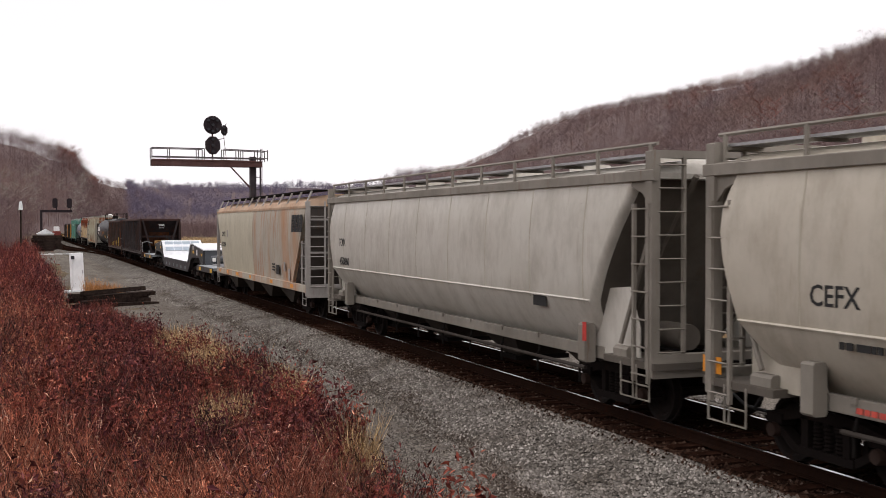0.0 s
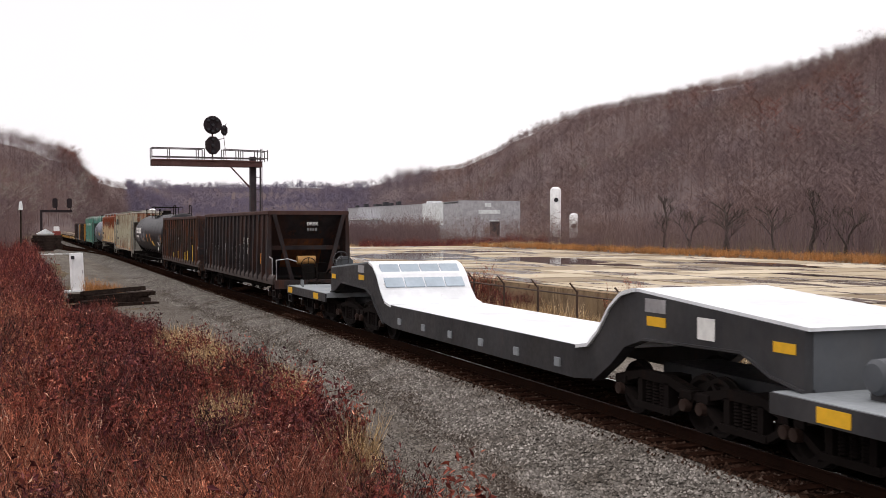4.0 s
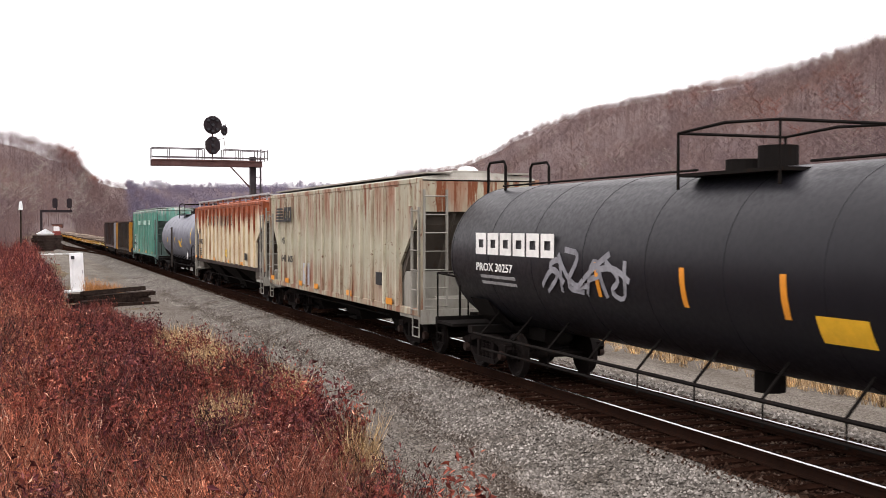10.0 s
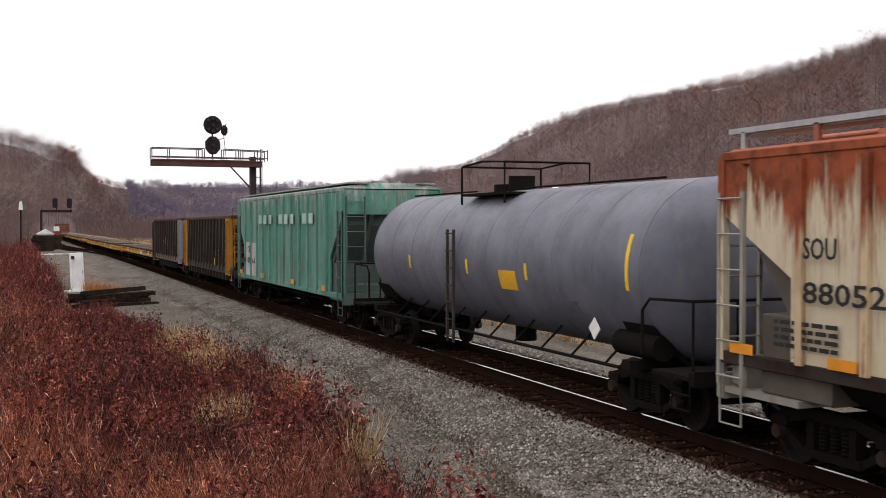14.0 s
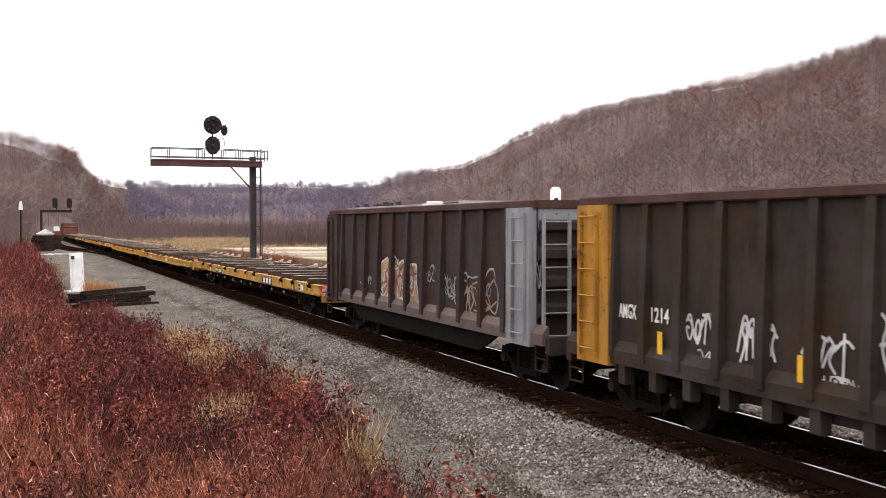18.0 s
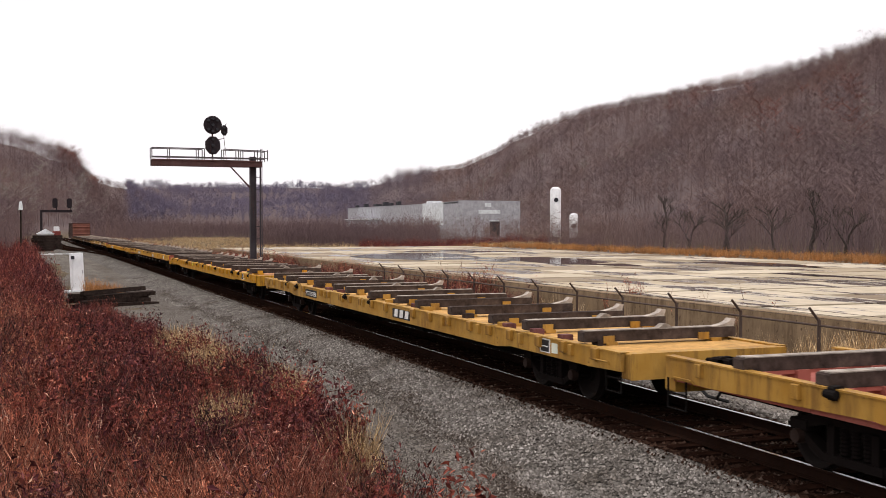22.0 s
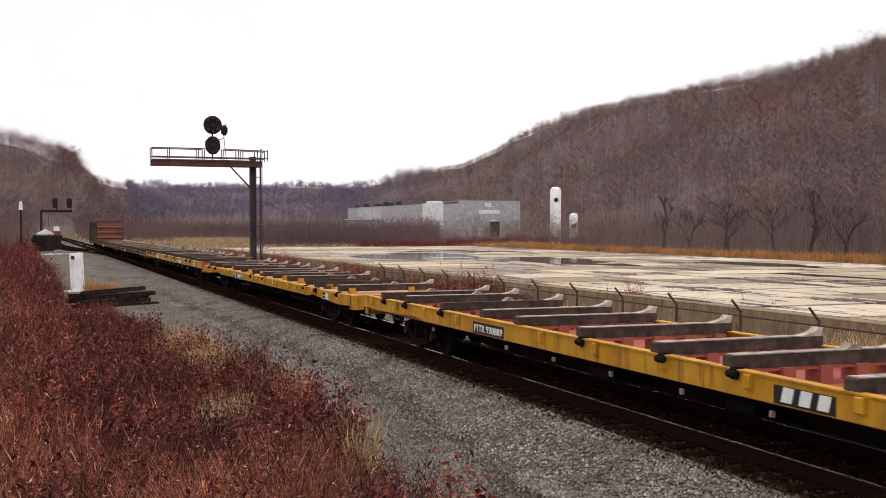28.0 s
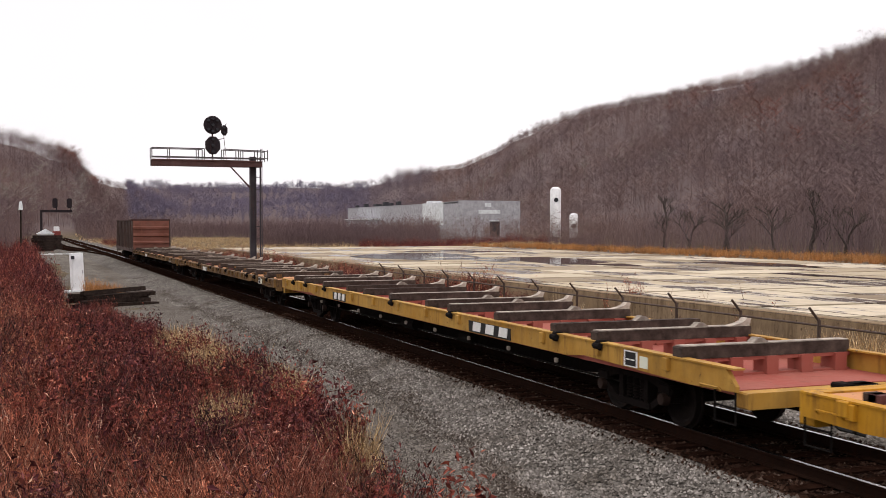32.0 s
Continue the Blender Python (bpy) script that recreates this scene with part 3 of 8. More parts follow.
def puddle(cx, cy, rx, ry, seed):
    rng = random.Random(seed)
    ph = [rng.uniform(0, 6.3) for _ in range(4)]
    ring = []
    for k in range(40):
        a = 2 * math.pi * k / 40
        q = 1 + 0.22 * math.sin(2 * a + ph[0]) + 0.16 * math.sin(3 * a + ph[1]) + 0.1 * math.sin(7 * a + ph[2])
        ring.append((cx + rx * q * math.cos(a), cy + ry * q * math.sin(a)))
    tagged(part("puddle", Mesh().prism(ring, 0.584, 0.592, "z"), M_WATER), "shallow rain puddle on the concrete slab", "puddle", "puddles on the slab")


puddle(29.5, 80, 4.2, 13, 1)
puddle(34.5, 68, 3.2, 9, 2)
puddle(38, 96, 4.0, 9, 3)
puddle(43, 57, 1.6, 7, 4)
puddle(46, 40, 1.2, 8, 5)
puddle(36, 44, 0.8, 6, 6)

fence = thing("chain_link_fence", "rusty steel fence with slanted barbed-wire arms", "fence")
FX = 17.3
for k in range(16):
    y = 8.75 + k * 2.97
    post = part("post", Mesh().tube([(FX, y, -0.7), (FX, y, 0.8)], 0.042, 8), M_FENCE, fence)
    part("arm", Mesh().tube([(FX, y, 0.76), (FX - 0.28, y, 1.08)], 0.032, 6), M_FENCE, post)
part("top_rail", Mesh().tube([(FX, 4, 0.66), (FX, 56, 0.66)], 0.028, 6), M_FENCE, fence)
for z, dx in ((0.84, -0.07), (0.94, -0.155), (1.03, -0.235)):
    part("wire", Mesh().tube([(FX + dx, 4, z), (FX + dx, 56, z)], 0.005, 4), M_FENCE, fence)


# ---- works building, tanks and far trackside ----
def works():
    g = thing("works_building", "long grey metal-clad works building with a pale corner bay", "factory")
    x0, x1, y0, y1, z1 = 105.5, 123, 263, 366, 9.4
    part("wall", Mesh().box(x0, x1, y0, y0 + 0.4, -0.6, z1 + 0.2), M_FACTORY, g)
    part("wall", Mesh().box(x0, x0 + 0.4, y0 + 0.4, y0 + 11, -0.6, z1), M_FACTORY, g)
    part("pale_bay", Mesh().box(x0 - 0.15, x0 + 0.4, y0 + 11, y0 + 27, 3.2, z1 - 0.1), M_FACTORY2, g, "pale corner bay")
    part("wall", Mesh().box(x0, x0 + 0.4, y0 + 11, y1, -0.6, z1 - 0.4), M_FACTORY, g)
    part("wall", Mesh().box(x1 - 0.4, x1, y0 + 0.4, y1, -0.6, z1), M_FACTORY, g)
    part("roof", Mesh().box(x0, x1, y0 + 0.4, y1, z1 - 0.5, z1 - 0.2), M_FACTORY, g)
    for k in range(18):
        part("cladding_rib", Mesh().box(x0 + 0.3 + k * 0.96, x0 + 0.42 + k * 0.96, y0 - 0.05, y0, 0, z1), M_FACTORY, g)
    part("fascia_sign", Mesh().box(111, 117.2, y0 - 0.15, y0 - 0.055, 6.2, 7.2), M_FACTORY2, g, "long white fascia sign")
    part("window", Mesh().box(112.8, 114.6, y0 - 0.1, y0 - 0.055, 8.0, 9.0), M_FACTORY2, g)
    door = part("door", Mesh().box(114.2, 117, y0 - 0.12, y0 - 0.055, 0.2, 4.2), M_DARK, g, "dark roller door")
    part("door_frame", Mesh().box(114.0, 117.2, y0 - 0.1, y0 - 0.06, 4.2, 4.45), M_FACTORY2, door)
    for k, (y, w, h) in enumerate([(288, 3, 0.8), (318, 1.2, 1.3), (325, 1.0, 1.0), (331, 1.4, 1.4), (340, 2, 0.9), (352, 1.2, 1.2), (362, 1.0, 0.9)]):
        part("roof_vent", Mesh().box(x0 + 2, x0 + 2 + w, y, y + w * 1.5, z1 - 0.2, z1 - 0.2 + h, 0.1), M_DARK if k else M_FACTORY2, g)
    g2 = thing("low_shed", "low grey shed with a pale flat roof", "shed")
    part("wall", Mesh().box(101, 105, 330, 352, -0.6, 5.0), M_FACTORY, g2)
    part("roof", Mesh().box(100.6, 105.2, 329.5, 352.5, 5.0, 5.35), M_FACTORY2, g2)


works()


def steel_tank(x, y, r, z1, label):
    g = thing("storage_tank", label, "tank")
    n = 20
    rings = []
    for z, k in ((0.3, 0.9), (0.5, 1), (z1 - r * 0.7, 1), (z1 - r * 0.3, 0.86), (z1 - r * 0.08, 0.5), (z1, 0.05)):
        rings.append([(x + r * k * math.cos(2 * math.pi * a / n), y + r * k * math.sin(2 * math.pi * a / n), z) for a in range(n)])
    part("shell", Mesh().loft(rings), M_WHITE, g, smooth=True)
    part("emblem", Mesh().disc((x - r * 0.35, y - r * 0.93, z1 - 3.0), (-0.35, -0.93, 0), 0.5, 0.08, 14), M_DARK, g, "round dark emblem")
    for a in (0.6, 2.2, 3.9, 5.4):
        part("leg", Mesh().tube([(x + r * 0.8 * math.cos(a), y + r * 0.8 * math.sin(a), -0.7), (x + r * 0.8 * math.cos(a), y + r * 0.8 * math.sin(a), 0.5)], 0.12, 6), M_GALV, g)


steel_tank(113.6, 224, 1.25, 11.9, "tall white cylindrical storage tank on short legs")
steel_tank(117.2, 222, 1.0, 5.9, "short white storage tank beside a taller one")


def far_gantry():
    g = thing("far_signal_gantry", "distant dark signal gantry with two heads", "signal bridge")
    y = 240.0
    part("mast", Mesh().box(3.7, 4.15, y - 0.2, y + 0.2, -0.8, 6.2), M_SIGNAL, g)
    part("arm", Mesh().box(3.7, 9.9, y - 0.25, y + 0.25, 5.8, 6.3), M_SIGNAL, g)
    for x in (6.6, 9.4):
        head = part("signal_head", Mesh().box(x - 0.5, x + 0.5, y - 0.15, y + 0.15, 6.7, 8.7, 0.25), M_SIGNAL, g)
        part("stem", Mesh().tube([(x + 0.3, y + 0.1, 6.2), (x + 0.3, y + 0.1, 8.2)], 0.12, 6), M_SIGNAL, head)


far_gantry()
lp = thing("lamp_post", "wooden pole with a pale lantern", "lamp post")
part("pole", Mesh().tube([(0.0, 125, -0.8), (0.0, 125, 4.9)], 0.09, 8), M_TIMBER, lp)
part("lantern", Mesh().tube([(0.0, 125, 4.7), (0.0, 125, 5.4), (0.0, 125, 5.6)], 0.24, 10, 0.1), M_FACTORY2, lp)
hut = thing("trackside_hut", "small white trackside hut with a pitched roof", "hut")
part("wall", Mesh().box(2.5, 5.0, 190, 193, -0.7, 1.7), M_WHITE, hut)
part("roof", Mesh().prism([(2.3, 1.7), (5.2, 1.7), (3.75, 2.5)], 189.7, 193.3), M_FACTORY2, hut)
vehicle = thing("track_machine", "red and white maintenance machine standing beyond the hut", "machine")
part("body", Mesh().box(6.4 - 0.7, 6.4 + 0.7, 222, 226, 0.6, 2.0, 0.15), plain("machine_red", (0.2, 0.045, 0.035)), vehicle)
part("cab", Mesh().box(6.4 - 0.5, 6.4 + 0.5, 223, 225.5, 2.0, 2.9, 0.1), M_FACTORY2, vehicle)
part("running_gear", Mesh().box(6.4 - 0.6, 6.4 + 0.6, 222.3, 225.7, -0.7, 0.6), M_DARK, vehicle)
for k in range(12):
    baulk = Mesh().box(-1.9, 1.9, -0.2, 0.2, 0, 0.38, 0.03)
    tagged(part("timber_baulk", baulk, M_TIMBER, at=pose(3.25 + 0.15 * (k % 3), 163 + (k % 2) * 0.42, -0.62 + (k // 2) * 0.385, 0, 0, 5 * (k % 3) - 4)), "dark old timber baulk in a stack", "timber", "stack of timber")
for k in range(4):
    tagged(part("white_board", Mesh().box(-0.8, 0.8, -0.25, 0.25, 0, 0.06), M_WHITE, at=pose(3.0 + k * 0.9, 142 + 0.7 * (k % 2), -0.5 + 0.02 * k, 0, 4, 20 * k)), "pale board lying beside the line", "board", "boards beside the line")


# ---- woods, brush and grass ----
def sprays(name, pos, height, templates, material, label, category, seed=1, lean=0.0):
    """Plants joined into one mesh: each is one of a few templates of thin triangles, turned and scaled."""
    rng = np.random.default_rng(seed)
    n = len(pos)
    kind = rng.integers(0, len(templates), n)
    vs = []
    for k, tpl in enumerate(templates):
        w = np.nonzero(kind == k)[0]
        a = rng.uniform(0, 6.283, len(w))
        h = height[w] if hasattr(height, "__len__") else np.full(len(w), height)
        c, s = np.cos(a)[:, None], np.sin(a)[:, None]
        t = tpl[None] * h[:, None, None]
        x = t[..., 0] * c - t[..., 1] * s + pos[w, 0][:, None] + lean * t[..., 2]
        y = t[..., 0] * s + t[..., 1] * c + pos[w, 1][:, None]
        vs.append(np.stack([x, y, t[..., 2] + pos[w, 2][:, None]], -1).reshape(-1, 3))
    v = np.concatenate(vs)
    return tagged(raw(name, v, np.arange(len(v)).reshape(-1, 3), material), label, category, kind="stuff")


def blade(out, p, q, w, rng):
    d = q - p
    u = np.cross(d, rng.normal(size=3))
    u = u / (np.linalg.norm(u) + 1e-9) * w / 2
    out += [p - u, p + u, q]


def bare_tree_template(seed, twigs=22, width=0.0065):
    rng, out = np.random.default_rng(seed), []
    blade(out, np.zeros(3), np.array([rng.normal() * 0.04, rng.normal() * 0.04, 0.8]), 0.014, rng)
    for k in range(twigs):
        z = rng.uniform(0.28, 0.8)
        a = rng.uniform(0, 6.283)
        ln = rng.uniform(0.16, 0.36) * (1.2 - 0.6 * z)
        p = np.array([0, 0, z])
        q = p + np.array([math.cos(a) * ln, math.sin(a) * ln, ln * rng.uniform(0.25, 0.9)])
        blade(out, p, q, width * 1.5, rng)
        for j in range(3):
            f = rng.uniform(0.3, 0.95)
            p2 = p + (q - p) * f
            b = a + rng.normal() * 1.0
            l2 = ln * rng.uniform(0.35, 0.7)
            blade(out, p2, p2 + np.array([math.cos(b) * l2, math.sin(b) * l2, l2 * rng.uniform(-0.1, 1.1)]), width, rng)
    return np.array(out)


WOOD_T = [bare_tree_template(k, 21, 0.0046) for k in range(8)]
RIDGE_T = [bare_tree_template(60 + k, 15, 0.0058) for k in range(6)]
FAR_WOOD_T = [bare_tree_template(20 + k, 15, 0.011) for k in range(5)]
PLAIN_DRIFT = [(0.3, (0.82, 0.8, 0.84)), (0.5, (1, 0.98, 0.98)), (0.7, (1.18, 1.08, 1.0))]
M_WOODS = varied("bare_winter_woods", [(0, (0.145, 0.107, 0.1)), (0.5, (0.17, 0.126, 0.118)), (0.93, (0.195, 0.146, 0.135)), (1, (0.25, 0.2, 0.186))], 0.95, big=0.02, big_stops=[(0.33, (0.7, 0.68, 0.8)), (0.48, (0.97, 0.93, 0.96)), (0.6, (1.1, 0.99, 0.94)), (0.72, (1.35, 1.0, 0.82))], spec=0.0)
M_NEARWOODS = varied("russet_winter_woods", [(0, (0.125, 0.092, 0.092)), (0.5, (0.155, 0.113, 0.112)), (1, (0.185, 0.136, 0.132))], 0.95, big=0.03, big_stops=[(0.33, (0.72, 0.66, 0.74)), (0.5, (1, 0.95, 0.95)), (0.68, (1.3, 1.15, 1.0))], spec=0.0)
M_REDLEAF = varied("russet_oak_leaves", [(0, (0.15, 0.065, 0.055)), (0.6, (0.2, 0.082, 0.066)), (1, (0.25, 0.12, 0.09))], 0.9, big=0.05)
M_PALEBARK = varied("pale_bark", [(0, (0.2, 0.18, 0.16)), (1, (0.42, 0.39, 0.36))], 0.9, big=0.05)


def woods(name, b0, b1, count, f0, f1, label, seed, h=(9, 15), material=None, templates=WOOD_T, thin_out=0.0):
    rng = np.random.default_rng(seed)
    b = rng.uniform(b0, b1, count)
    foot, ridge = np.interp(b, B_DEG, FOOT), np.interp(b, B_DEG, RIDGE)
    r = foot + (ridge - foot) * (f0 + (f1 - f0) * rng.random(count) ** 0.8)
    x, y = r * np.sin(np.radians(b)), r * np.cos(np.radians(b))
    keep = (b < b1 - thin_out * rng.random(count)) & ~((x > 80) & (x < 132) & (y > 150) & (y < 390)) & ~((x > 2) & (x < 16) & (y < 330)) & ~((x > -1.5) & (x < 14) & (y < 262))
    x, y = x[keep], y[keep]
    pos = np.stack([x, y, land(x, y) - 0.3], -1)
    # trees on the crest are stunted and stand in uneven groups
    f = ((r - foot) / (ridge - foot))[keep]
    tall = rng.uniform(*h, len(pos)) * (1 - 0.66 * smooth(0.6, 0.95, f)) * np.interp(b[keep], np.linspace(b0, b1, 260), rng.uniform(0.84, 1.16, 260)) * (1 + 0.35 * smooth(0.85, 0.95, f))
    pos[:, 2] -= 0.16 * tall * smooth(0.85, 0.95, f)
    return sprays(name, pos, tall, templates, material or M_WOODS, label, "woods", seed)


# distance haze is put into these woods' colour as a violet tint
M_MIDWOODS = varied("hazy_mid_woods", [(0, (0.125, 0.102, 0.118)), (0.5, (0.15, 0.121, 0.14)), (1, (0.18, 0.147, 0.166))], 0.95, big=0.012, big_stops=PLAIN_DRIFT)
woods("mid_woods", 14.5, 20.5, 1300, -0.02, 1.03, "bare woods at the valley bend, tinted violet-brown for haze", 9, (9, 15), M_MIDWOODS)
woods("hillside_woods", 19, 45, 6400, -0.02, 1.02, "bare brown winter woods on the hillside", 5, (7.5, 12.5))
woods("ridge_woods", 16.5, 45, 2100, 0.93, 1.005, "bare trees along the ridge", 6, (8, 13), None, RIDGE_T)
# haze over the far ridge, painted into the trees as bluer violet-grey
M_FARWOODS = varied("hazy_far_woods", [(0, (0.125, 0.112, 0.158)), (0.5, (0.142, 0.126, 0.178)), (1, (0.16, 0.143, 0.198))], 0.95, big=0.006, big_stops=PLAIN_DRIFT)
woods("far_woods", 5, 17.2, 3600, 0.1, 1.01, "bare woods on the far valley ridge, tinted violet-grey for haze", 7, (9, 14), M_FARWOODS, FAR_WOOD_T)
woods("near_hill_woods", -3, 11, 3200, -0.05, 1.0, "bare winter woods with some russet leaves", 8, (8, 12), M_NEARWOODS, [bare_tree_template(220 + k, 19, 0.0042) for k in range(6)], 7.0)
for b0, b1, f0, f1, count, seed in ((1.9, 3.5, 0.55, 0.93, 200, 31), (28.2, 29.8, 0.75, 0.93, 22, 32), (32.6, 35, 0.55, 0.75, 16, 33), (36, 42, 0.25, 0.5, 22, 34)):
    woods("russet_oaks", b0, b1, count, f0, f1, "scattered oaks that keep their russet leaves", seed, (9, 12.5), M_REDLEAF, FAR_WOOD_T)
woods("pale_trees", 18, 44, 60, 0.0, 0.7, "scattered pale-barked leafless trees", 36, (9, 14), M_PALEBARK)
woods("pale_trees", -1, 4, 60, 0.0, 0.5, "scattered pale-barked leafless trees", 37, (9, 13), M_PALEBARK)

def leafy_template(seed, stems, leaves, leaf, spread, stem_w, twigs=2, broad=False):
    """Upright stems with side twigs and narrow dry leaves that stand along them."""
    rng, out = np.random.default_rng(seed), []
    for j in range(stems):
        a, ln = rng.uniform(0, 6.283), rng.uniform(0.5, 1.0)
        lean = rng.uniform(0.05, spread)
        p0 = np.array([rng.normal() * 0.08, rng.normal() * 0.08, 0])
        q = p0 + np.array([math.cos(a) * lean * ln, math.sin(a) * lean * ln, ln])
        blade(out, p0, q, stem_w, rng)
        tips = [(p0 + (q - p0) * 0.3, q)]
        for i in range(twigs):
            p2 = p0 + (q - p0) * rng.uniform(0.35, 0.85)
            b, l2 = rng.uniform(0, 6.283), rng.uniform(0.15, 0.3)
            q2 = p2 + np.array([math.cos(b) * l2 * 0.55, math.sin(b) * l2 * 0.55, l2])
            blade(out, p2, q2, stem_w * 0.8, rng)
            tips.append((p2, q2))
        for i in range(leaves):
            pa, pb = tips[i % len(tips)]
            p2 = pa + (pb - pa) * rng.uniform(0.2, 1.0) ** 0.6 + rng.normal(size=3) * 0.014
            b, l2 = rng.uniform(0, 6.283), leaf * rng.uniform(0.55, 1.35)
            tilt = rng.uniform(-0.5, 1.4)
            d = np.array([math.cos(b) * math.cos(tilt), math.sin(b) * math.cos(tilt), math.sin(tilt)]) * l2
            side = np.cross(d, rng.normal(size=3))
            side = side / (np.linalg.norm(side) + 1e-9) * l2 * rng.uniform(0.16, 0.27)
            mid = p2 + d * rng.uniform(0.4, 0.6)
            out += [p2, p2 + d, mid + side]
            if broad:
                out += [p2, p2 + d, mid - side * 0.8 + np.array([0, 0, l2 * 0.12])]
    return np.array(out)


BRUSH_T = [leafy_template(40 + k, 10, 12, 0.064, 0.36, 0.0075, 3, True) for k in range(7)]
TWIG_T = [leafy_template(60 + k, 14, 3, 0.045, 0.42, 0.007, 4) for k in range(5)]
FAR_T = [leafy_template(80 + k, 9, 6, 0.06, 0.42, 0.013, 3) for k in range(5)]
THICKET_T = [leafy_template(130 + k, 9, 1, 0.03, 0.4, 0.008, 4) for k in range(4)]
GRASS_T = []
for k in range(5):
    rng, out = np.random.default_rng(90 + k), []
    for j in range(26):
        a, ln, lean = rng.uniform(0, 6.283), rng.uniform(0.5, 1.0), rng.uniform(0.1, 0.6)
        p0 = np.array([rng.normal() * 0.1, rng.normal() * 0.1, 0])
        blade(out, p0, p0 + np.array([math.cos(a) * lean * ln, math.sin(a) * lean * ln, ln]), 0.022, rng)
    GRASS_T.append(np.array(out))
M_BRUSH = varied("russet_brush", [(0, (0.0522, 0.0178, 0.0191)), (0.4, (0.1, 0.0313, 0.0296)), (0.75, (0.161, 0.0522, 0.0444)), (0.95, (0.235, 0.094, 0.0748)), (1, (0.418, 0.261, 0.217))], 0.8, clump=5.5, big=0.7, big_stops=[(0.33, (0.38, 0.32, 0.5)), (0.45, (0.85, 0.72, 0.82)), (0.56, (1.3, 0.98, 0.8)), (0.68, (1.75, 1.5, 1.1))])
M_TWIG = varied("rusty_twigs", [(0, (0.0348, 0.013, 0.0113)), (0.45, (0.217, 0.0722, 0.0478)), (0.85, (0.383, 0.157, 0.1)), (1, (0.592, 0.418, 0.322))], 0.9, clump=5.0, big=0.5, big_stops=[(0.3, (0.62, 0.55, 0.6)), (0.55, (1.1, 1.0, 0.95)), (0.7, (1.45, 1.3, 1.15))])
M_DRY = varied("dry_grass", [(0, (0.22, 0.125, 0.058)), (0.5, (0.48, 0.33, 0.17)), (1, (0.75, 0.6, 0.39))], 0.9, big=0.3, clump=4.0, big_stops=[(0.3, (0.7, 0.68, 0.66)), (0.7, (1.15, 1.12, 1.1))])
M_ORANGE = varied("orange_grass", [(0, (0.24, 0.1, 0.03)), (0.5, (0.42, 0.19, 0.06)), (1, (0.62, 0.36, 0.16))], 0.9, big=0.35, big_stops=[(0.35, (0.45, 0.5, 0.6)), (0.5, (0.95, 0.9, 0.9)), (0.65, (1.2, 1.15, 1.1))])


def brush_patch(name, inside, box, count, h, material, label, category, seed, templates=BRUSH_T):
    rng = np.random.default_rng(seed)
    x, y = rng.uniform(box[0], box[1], count), box[2] + (box[3] - box[2]) * rng.random(count) ** 1.5
    k = inside(x, y)
    x, y = x[k], y[k]
    # plants stand in clumps: taller in their middle, with thin places between
    clump = 0.5 + 0.25 * np.sin(1.9 * x + 1.3 * np.sin(0.8 * y) + seed) + 0.25 * np.sin(1.15 * y + 1.7 * np.sin(0.9 * x) + 2 * seed)
    k = clump + 0.35 * rng.random(len(x)) > 0.3
    x, y, clump = x[k], y[k], clump[k]
    pos = np.stack([x, y, land(x, y) - 0.03], -1)
    return sprays(name, pos, rng.uniform(*h, len(pos)) * (0.68 + 0.55 * clump), templates, material, label, category, seed)


GLADES = ((3.95, 28.0, 0.75, 3.6), (2.5, 9.3, 0.25, 0.45), (3.0, 18.5, 0.4, 0.8))


def in_glade(x, y, grow=1.0):
    """Openings in the brush where dry grass stands."""
    return sum(np.hypot((x - cx) / (a * grow), (y - cy) / (b * grow)) < 1 for cx, cy, a, b in GLADES) > 0


def on_bank(x, y):
    return ~(in_glade(x, y) & (np.sin(37 * x + 91 * y) > -0.75)) & ((y < 33) | (x < 0.034 * y - 0.1)) & (x < bank_edge(y) + 0.25 * np.sin(y * 2.1) * (y > 13) - 0.15 * (y < 14)) & (np.hypot(x, y) > 5.5) & (x > -1.5 - 0.02 * y)


brush_patch("bank_brush", lambda x, y: on_bank(x, y) & ((y > 14) | (np.sin(53 * x + 31 * y) > 0.5)), (-4, 6.5, 3, 42), 4200, (0.6, 1.35), M_BRUSH, "dense dark red leafy brush on the bank", "brush", 11)
brush_patch("bank_thicket", lambda x, y: on_bank(x, y) & (y > 40), (-4, 5, 40, 115), 3600, (0.6, 1.35), M_BRUSH, "dense dark red brush farther along the bank", "brush", 50, FAR_T)
brush_patch("bank_twigs", lambda x, y: on_bank(x, y) & (np.sin(x * 0.9 + 1) + np.sin(y * 0.55) + 0.35 * (3 - x) + 0.25 * np.maximum(13 - y, 0) > 0.2), (-4, 6.5, 3, 70), 7000, (0.6, 1.3), M_TWIG, "rust-coloured fine leafless twigs on the bank", "brush", 21, TWIG_T)
STALK_T = []
for k in range(4):
    rng, out = np.random.default_rng(170 + k), []
    for j in range(3):
        a, lean = rng.uniform(0, 6.283), rng.uniform(0.15, 0.9)
        p0 = np.array([rng.normal() * 0.1, rng.normal() * 0.1, 0])
        p1 = p0 + np.array([math.cos(a) * lean * 0.4, math.sin(a) * lean * 0.4, 0.7])
        p2 = p1 + np.array([math.cos(a) * lean * 0.6, math.sin(a) * lean * 0.6, 0.38])
        blade(out, p0, p1, 0.009, rng)
        blade(out, p0 + (p1 - p0) * 0.85, p2, 0.007, rng)
    STALK_T.append(np.array(out))
brush_patch("pale_stalks", on_bank, (-4, 6.5, 3, 45), 170, (0.6, 1.1), M_DRY, "thin pale dead stalks bent over in the brush", "stalks", 41, STALK_T)
